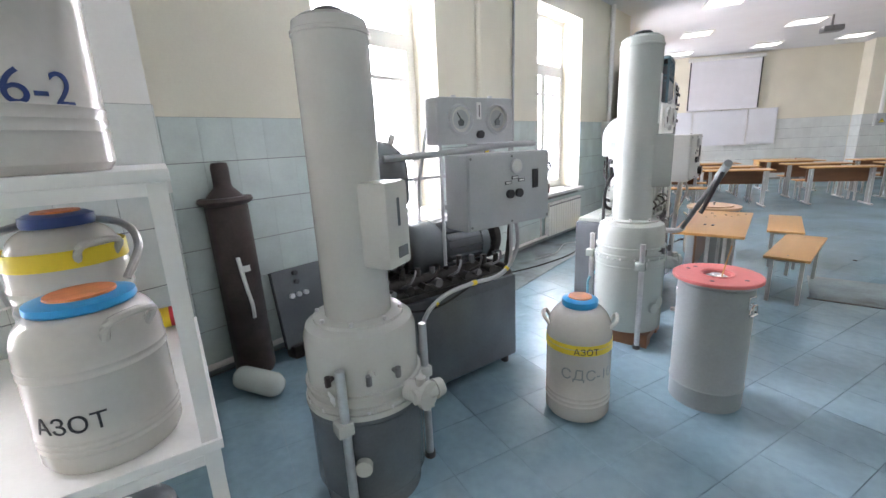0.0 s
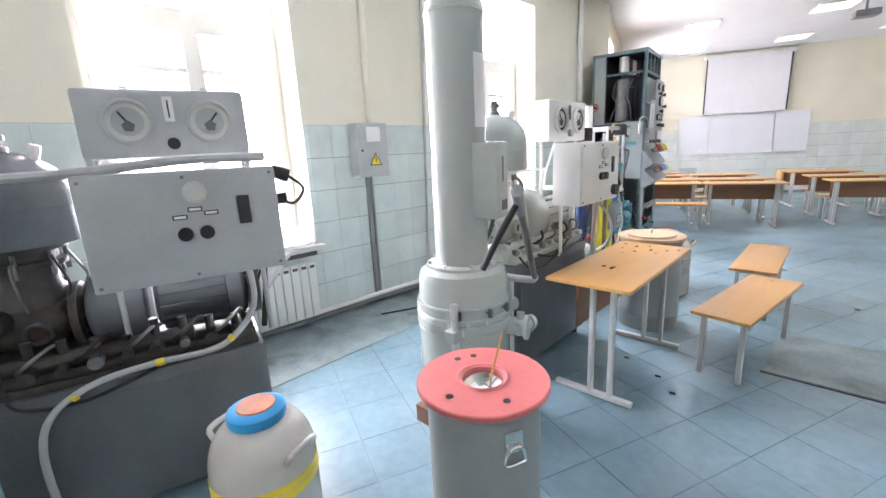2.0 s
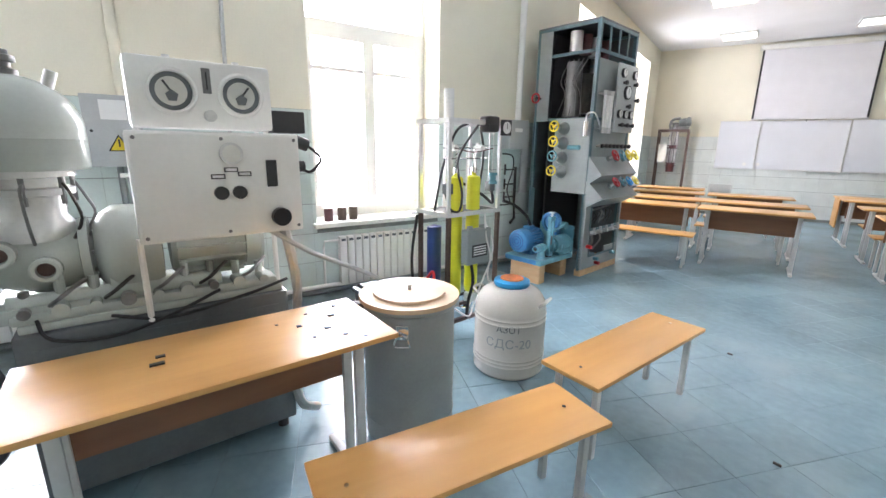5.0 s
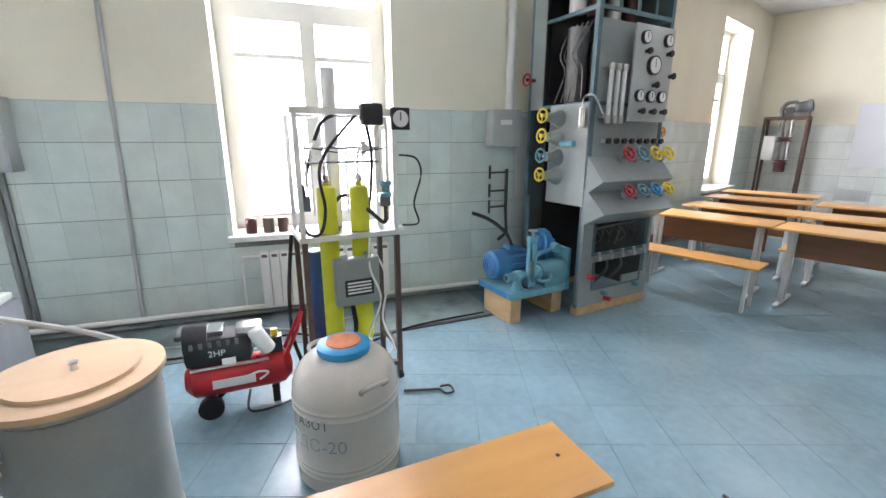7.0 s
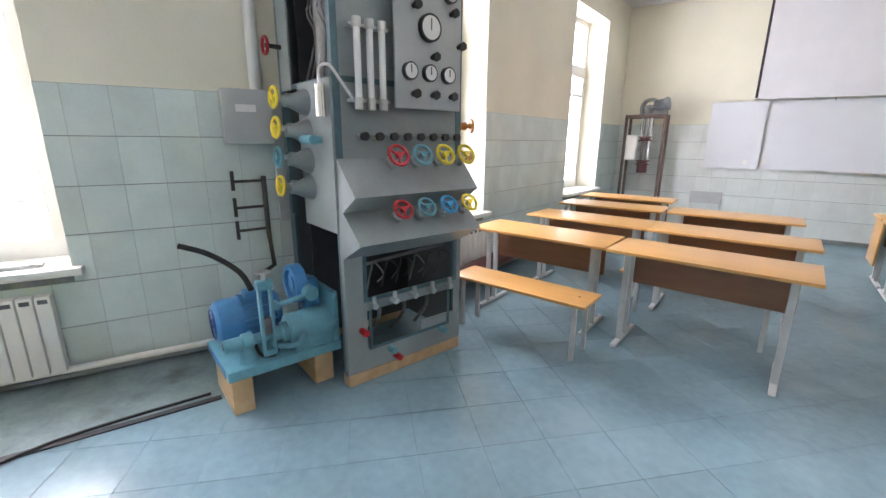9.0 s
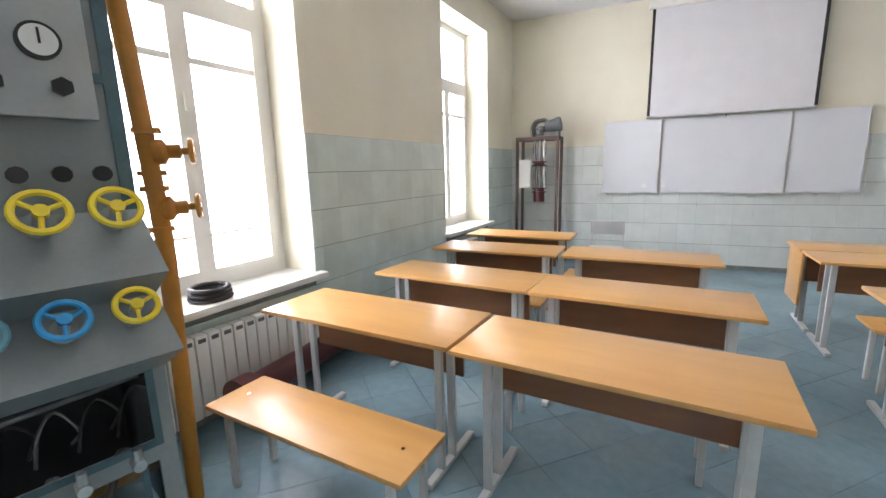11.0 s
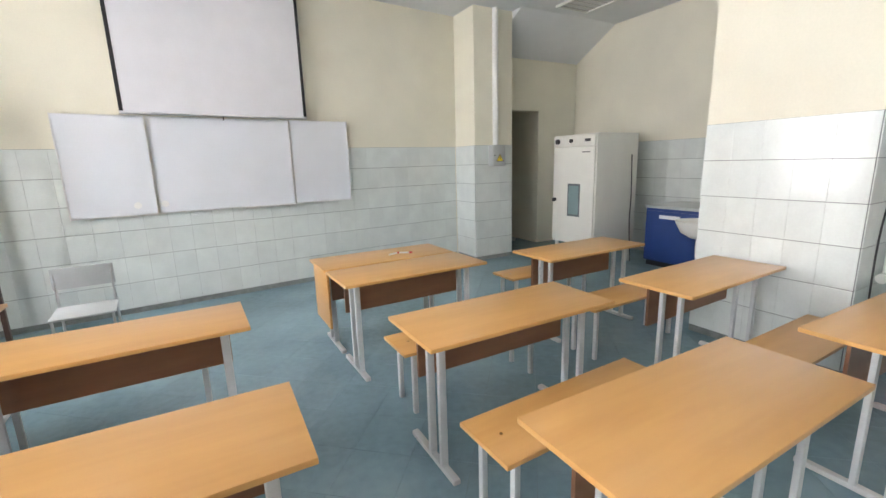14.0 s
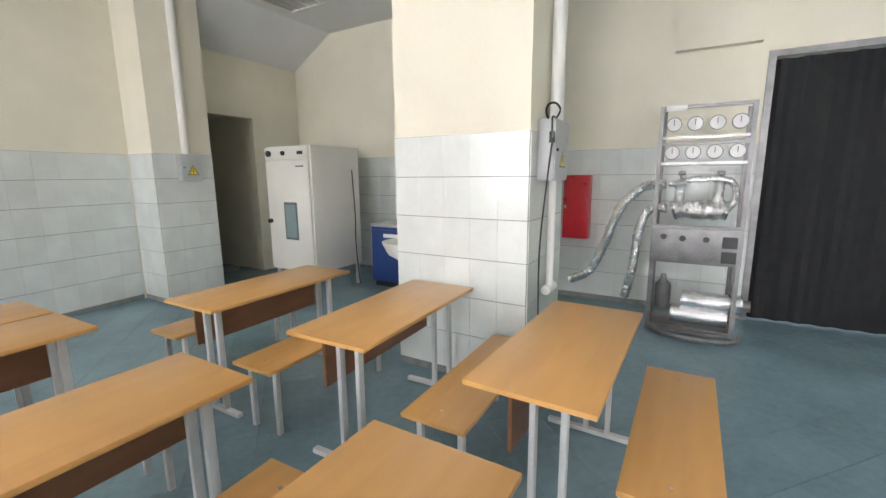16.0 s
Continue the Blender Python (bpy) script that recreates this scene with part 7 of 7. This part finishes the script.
part("handle", tube(B(), [(0.05, -0.05, 0.47), (0.07, -0.03, 0.53), (0.07, 0.03, 0.53), (0.05, 0.05, 0.47)], 0.009, 8, 5), STEEL, vessel, "bent steel handle")
cylinder = thing("gas_cylinder", "dark brown steel gas cylinder standing in the corner", "gas cylinder", pose(-0.25, 1.46, 0.0, 0, -2, 0) @ Matrix.Diagonal((1, 1, 1.1, 1)))
part("body", lathe(B(), [(0, 0.0), (0.12, 0.0), (0.135, 0.03), (0.135, 1.10), (0.11, 1.17), (0.06, 1.22), (0.055, 1.24), (0.055, 1.34), (0.048, 1.365), (0, 1.37)], 32), BRONZE, cylinder)
part("shoulder_ring", lathe(B(), [(0.11, 1.10), (0.165, 1.125), (0.175, 1.14), (0.165, 1.16), (0.11, 1.16)], 32), BRONZE, cylinder)
part("torn_label", tube(B(), [(0.135, -0.05, 0.80), (0.137, -0.03, 0.62), (0.134, -0.01, 0.5), (0.136, -0.01, 0.4)], 0.014, 6, 4), PAPER, cylinder, "torn white paper label")
part("torn_label", box(B(), 0.122, -0.05, 0.70, 0.140, 0.02, 0.74, 0.004), PAPER, cylinder)
small = single("gas_bottle", lathe(B(), [(0, 0), (0.05, 0.0), (0.075, 0.03), (0.08, 0.06), (0.08, 0.32), (0.06, 0.36), (0.025, 0.38), (0, 0.38)], 24), COLUMN_GREEN, "pale green gas bottle lying on the floor", "bottle", pose(-0.12, 1.27, 0.082, 90, 0, 105))
leaning = thing("loose_panel", "loose dark grey control panel leaning against the wall", "panel", pose(-0.20, 1.68, 0.0, 0, -10, -3))
part("stand", box(B(), -0.03, 0.02, 0.0, 0.12, 0.40, 0.10, 0.02), DARK, leaning, "dark oily iron foot")
part("plate", box(B(), 0, 0, 0.08, 0.05, 0.42, 0.68, 0.006), GREY_DARK, leaning)
for y, z, mat in ((0.18, 0.64, BLACK), (0.18, 0.57, BLACK), (0.12, 0.47, PAPER), (0.18, 0.47, PAPER), (0.24, 0.47, PAPER)):
    part("button", cyl(B(), (0.05, y, z), (0.075, y, z), 0.02, seg=14), mat, leaning)

# ---- floor plates ----
single("floor_plate", boxes((2.97, 5.12, 0.001, 6.2, 5.9, 0.006)), FLOOR_WORN, "worn grey-green floor plate", "floor plate", kind="structure")
single("floor_plate", boxes((-0.42, 2.6, 0.001, 0.55, 6.4, 0.006), (-0.3, 6.402, 0.001, 0.62, 8.0, 0.006)), FLOOR_WORN, "worn grey floor plate over the trench", "floor plate", kind="structure")
single("trench_gap", boxes((0.62, 6.6, 0.001, 0.66, 7.95, 0.008), (2.95, 5.095, 0.001, 6.2, 5.118, 0.007)), BLACK, "dark open joint beside the floor plate", "joint", kind="structure")
for x, y in ((2.58, 4.47), (2.45, 4.62), (2.2, 4.75), (2.8, 7.9), (3.4, 6.8)):
    single("debris", box(B(), x, y, 0.002, x + 0.035, y + 0.012, 0.014, 0.003), BLACK, "small black scrap on the floor", "scrap", group="scraps on the floor")
for x, y, l in ((2.20, 4.42, 0.045), (2.14, 4.44, 0.03), (2.10, 4.86, 0.012), (2.16, 4.93, 0.02), (2.05, 5.0, 0.014), (2.24, 5.02, 0.025), (2.12, 5.08, 0.03), (2.30, 4.95, 0.012), (2.34, 5.06, 0.018), (2.02, 5.14, 0.02), (2.2, 5.14, 0.012), (2.4, 5.12, 0.015)):
    single("table_scrap", box(B(), x, y, 0.7502, x + min(0.02, l), y + l, 0.7505 + l * 0.12, 0.0005), BLACK, "small black clip on the table", "clip", group="clips on the table")


# ---- tiles ----
def tile_mesh(name, w, h, d, mat, inset=0.0025):
    return mesh_of(name, box(B(), 0, inset * 0.25, inset, d, w - inset * 0.25, h - inset, 0.0008), mat, True)


def tile_wall(owner, to_owner, y0, y1, gaps, mat, count, pitch=0.222, rows=6, row_h=0.29, z_start=0.06):
    """Tiles on the face x = 0 of a wall's local frame; the first count are pieces of their own."""
    bmj = B()
    box(bmj, 0.0, y0, 0.0, 0.003, y1, TILE_TOP) if not gaps else None
    if gaps:
        y = y0
        for a, b in gaps:
            box(bmj, 0.0, y, 0.0, 0.003, a, TILE_TOP)
            box(bmj, 0.0, a, 0.0, 0.003, b, W["z0"] - 0.05)
            y = b
        box(bmj, 0.0, y, 0.0, 0.003, y1, TILE_TOP)
    bmesh.ops.transform(bmj, matrix=to_owner, verts=bmj.verts)
    part("grout", bmj, GROUT, owner)
    shared = {}
    rest = B()
    n = max(1, round((y1 - y0) / pitch))
    for k in range(n):
        for r in range(rows):
            a, b = y0 + (y1 - y0) * k / n, y0 + (y1 - y0) * (k + 1) / n
            z0, z1 = z_start + r * row_h, z_start + (r + 1) * row_h
            for g0, g1 in gaps:
                if z1 > W["z0"] - 0.04:
                    if a >= g0 and b <= g1:
                        a = b
                    elif a < g0 < b:
                        b = g0
                    elif a < g1 < b:
                        a = g1
            if b - a < 0.03:
                continue
            key = (round(b - a, 3), round(z1 - z0, 3))
            if count > 0:
                if key not in shared:
                    shared[key] = tile_mesh("tile", key[0], key[1], 0.009, mat)
                t = new("tile", shared[key])
                t.parent = owner
                t.matrix_local = to_owner @ Matrix.Translation((0, a, z0))
                count -= 1
            else:
                q = B()
                box(q, 0, a + 0.0006, z0 + 0.0025, 0.009, b - 0.0006, z1 - 0.0025)
                bmesh.ops.transform(q, matrix=to_owner, verts=q.verts)
                me = bpy.data.meshes.new("q")
                q.to_mesh(me)
                q.free()
                rest.from_mesh(me)
                bpy.data.meshes.remove(me)
    if len(rest.verts):
        t = part("tile_field", rest, mat, owner)
        t["kind"] = "stuff"
    else:
        rest.free()


I4 = Matrix.Identity(4)
tile_wall(wall_a, I4, 0.96, 9.4, [g for g in OPEN_A if g[0] > 0], TILE, 200)
tile_wall(wall_b, I4, 0.0, 5.9, OPEN_3, TILE, 130)
tile_wall(wall_far, Matrix.Rotation(-math.pi / 2, 4, "Z"), 0.0, 6.3, [], TILE_PALE, 170)
tile_wall(column, pose(6.38, 2.56, 0, 0, 0, 180), 0.0, 1.06, [], TILE_PALE, 40, pitch=0.206)
tile_wall(column, pose(6.38, 1.50, 0, 0, 0, -90), 0.0, 0.77, [], TILE_PALE, 40, pitch=0.2)
tile_wall(pilaster, pose(6.3, 6.7, 0, 0, 0, 180), 0.0, 0.73, [], TILE_PALE, 30)
tile_wall(pilaster, pose(6.3, 5.97, 0, 0, 0, -90), 0.0, 0.7, [], TILE_PALE, 30)
tile_wall(near_pier, pose(0.25, -0.15, 0), 0.0, 1.10, [], TILE_PALE, 40)
tile_wall(near_pier, pose(0.25, 0.95, 0, 0, 0, 90), 0.0, 0.25, [], TILE_PALE, 10)
tile_wall(wall_r, I4, -6.6, 0.0, [], TILE_PALE, 0)

# floor tiles: diamond-laid squares, those nearest the walk as pieces
side = 0.335
GAP = 0.0022
turn = Matrix.Rotation(radians(-22.8), 4, "Z")
tile_me = mesh_of("floor_tile", box(B(), 0, 0, -0.006, side - GAP, side - GAP, 0.0, 0.0015), FLOOR, True)
rest_verts, rest_faces = [], []
made = 0
for i in range(-36, 36):
    for j in range(-16, 66):
        p = turn @ Vector((i * side - 0.139, j * side - 0.0375, 0))
        if not (-2.2 < p.x < 11 and -2.8 < p.y < 18.5):
            continue
        if 1.2 < p.x < 3.6 and 2.4 < p.y < 9.6 and made < 240:
            t = new("floor_tile", tile_me)
            t.parent = floor
            t.matrix_world = Matrix.Translation(p + Vector((0, 0, random.uniform(-0.0006, 0.0006)))) @ turn
            made += 1
        else:
            n0 = len(rest_verts)
            for z in (-0.006, 0.0):
                for dx, dy in ((0, 0), (side - GAP, 0), (side - GAP, side - GAP), (0, side - GAP)):
                    q = p + turn @ Vector((dx, dy, z))
                    rest_verts.append((q.x, q.y, q.z))
            rest_faces += [(n0 + 4, n0 + 5, n0 + 6, n0 + 7), (n0, n0 + 1, n0 + 5, n0 + 4), (n0 + 1, n0 + 2, n0 + 6, n0 + 5), (n0 + 2, n0 + 3, n0 + 7, n0 + 6), (n0 + 3, n0, n0 + 4, n0 + 7)]
me = bpy.data.meshes.new("floor_field")
me.from_pydata(rest_verts, [], rest_faces)
me.materials.append(FLOOR)
field = new("floor_field", me)
field.parent = floor
field["kind"] = "stuff"
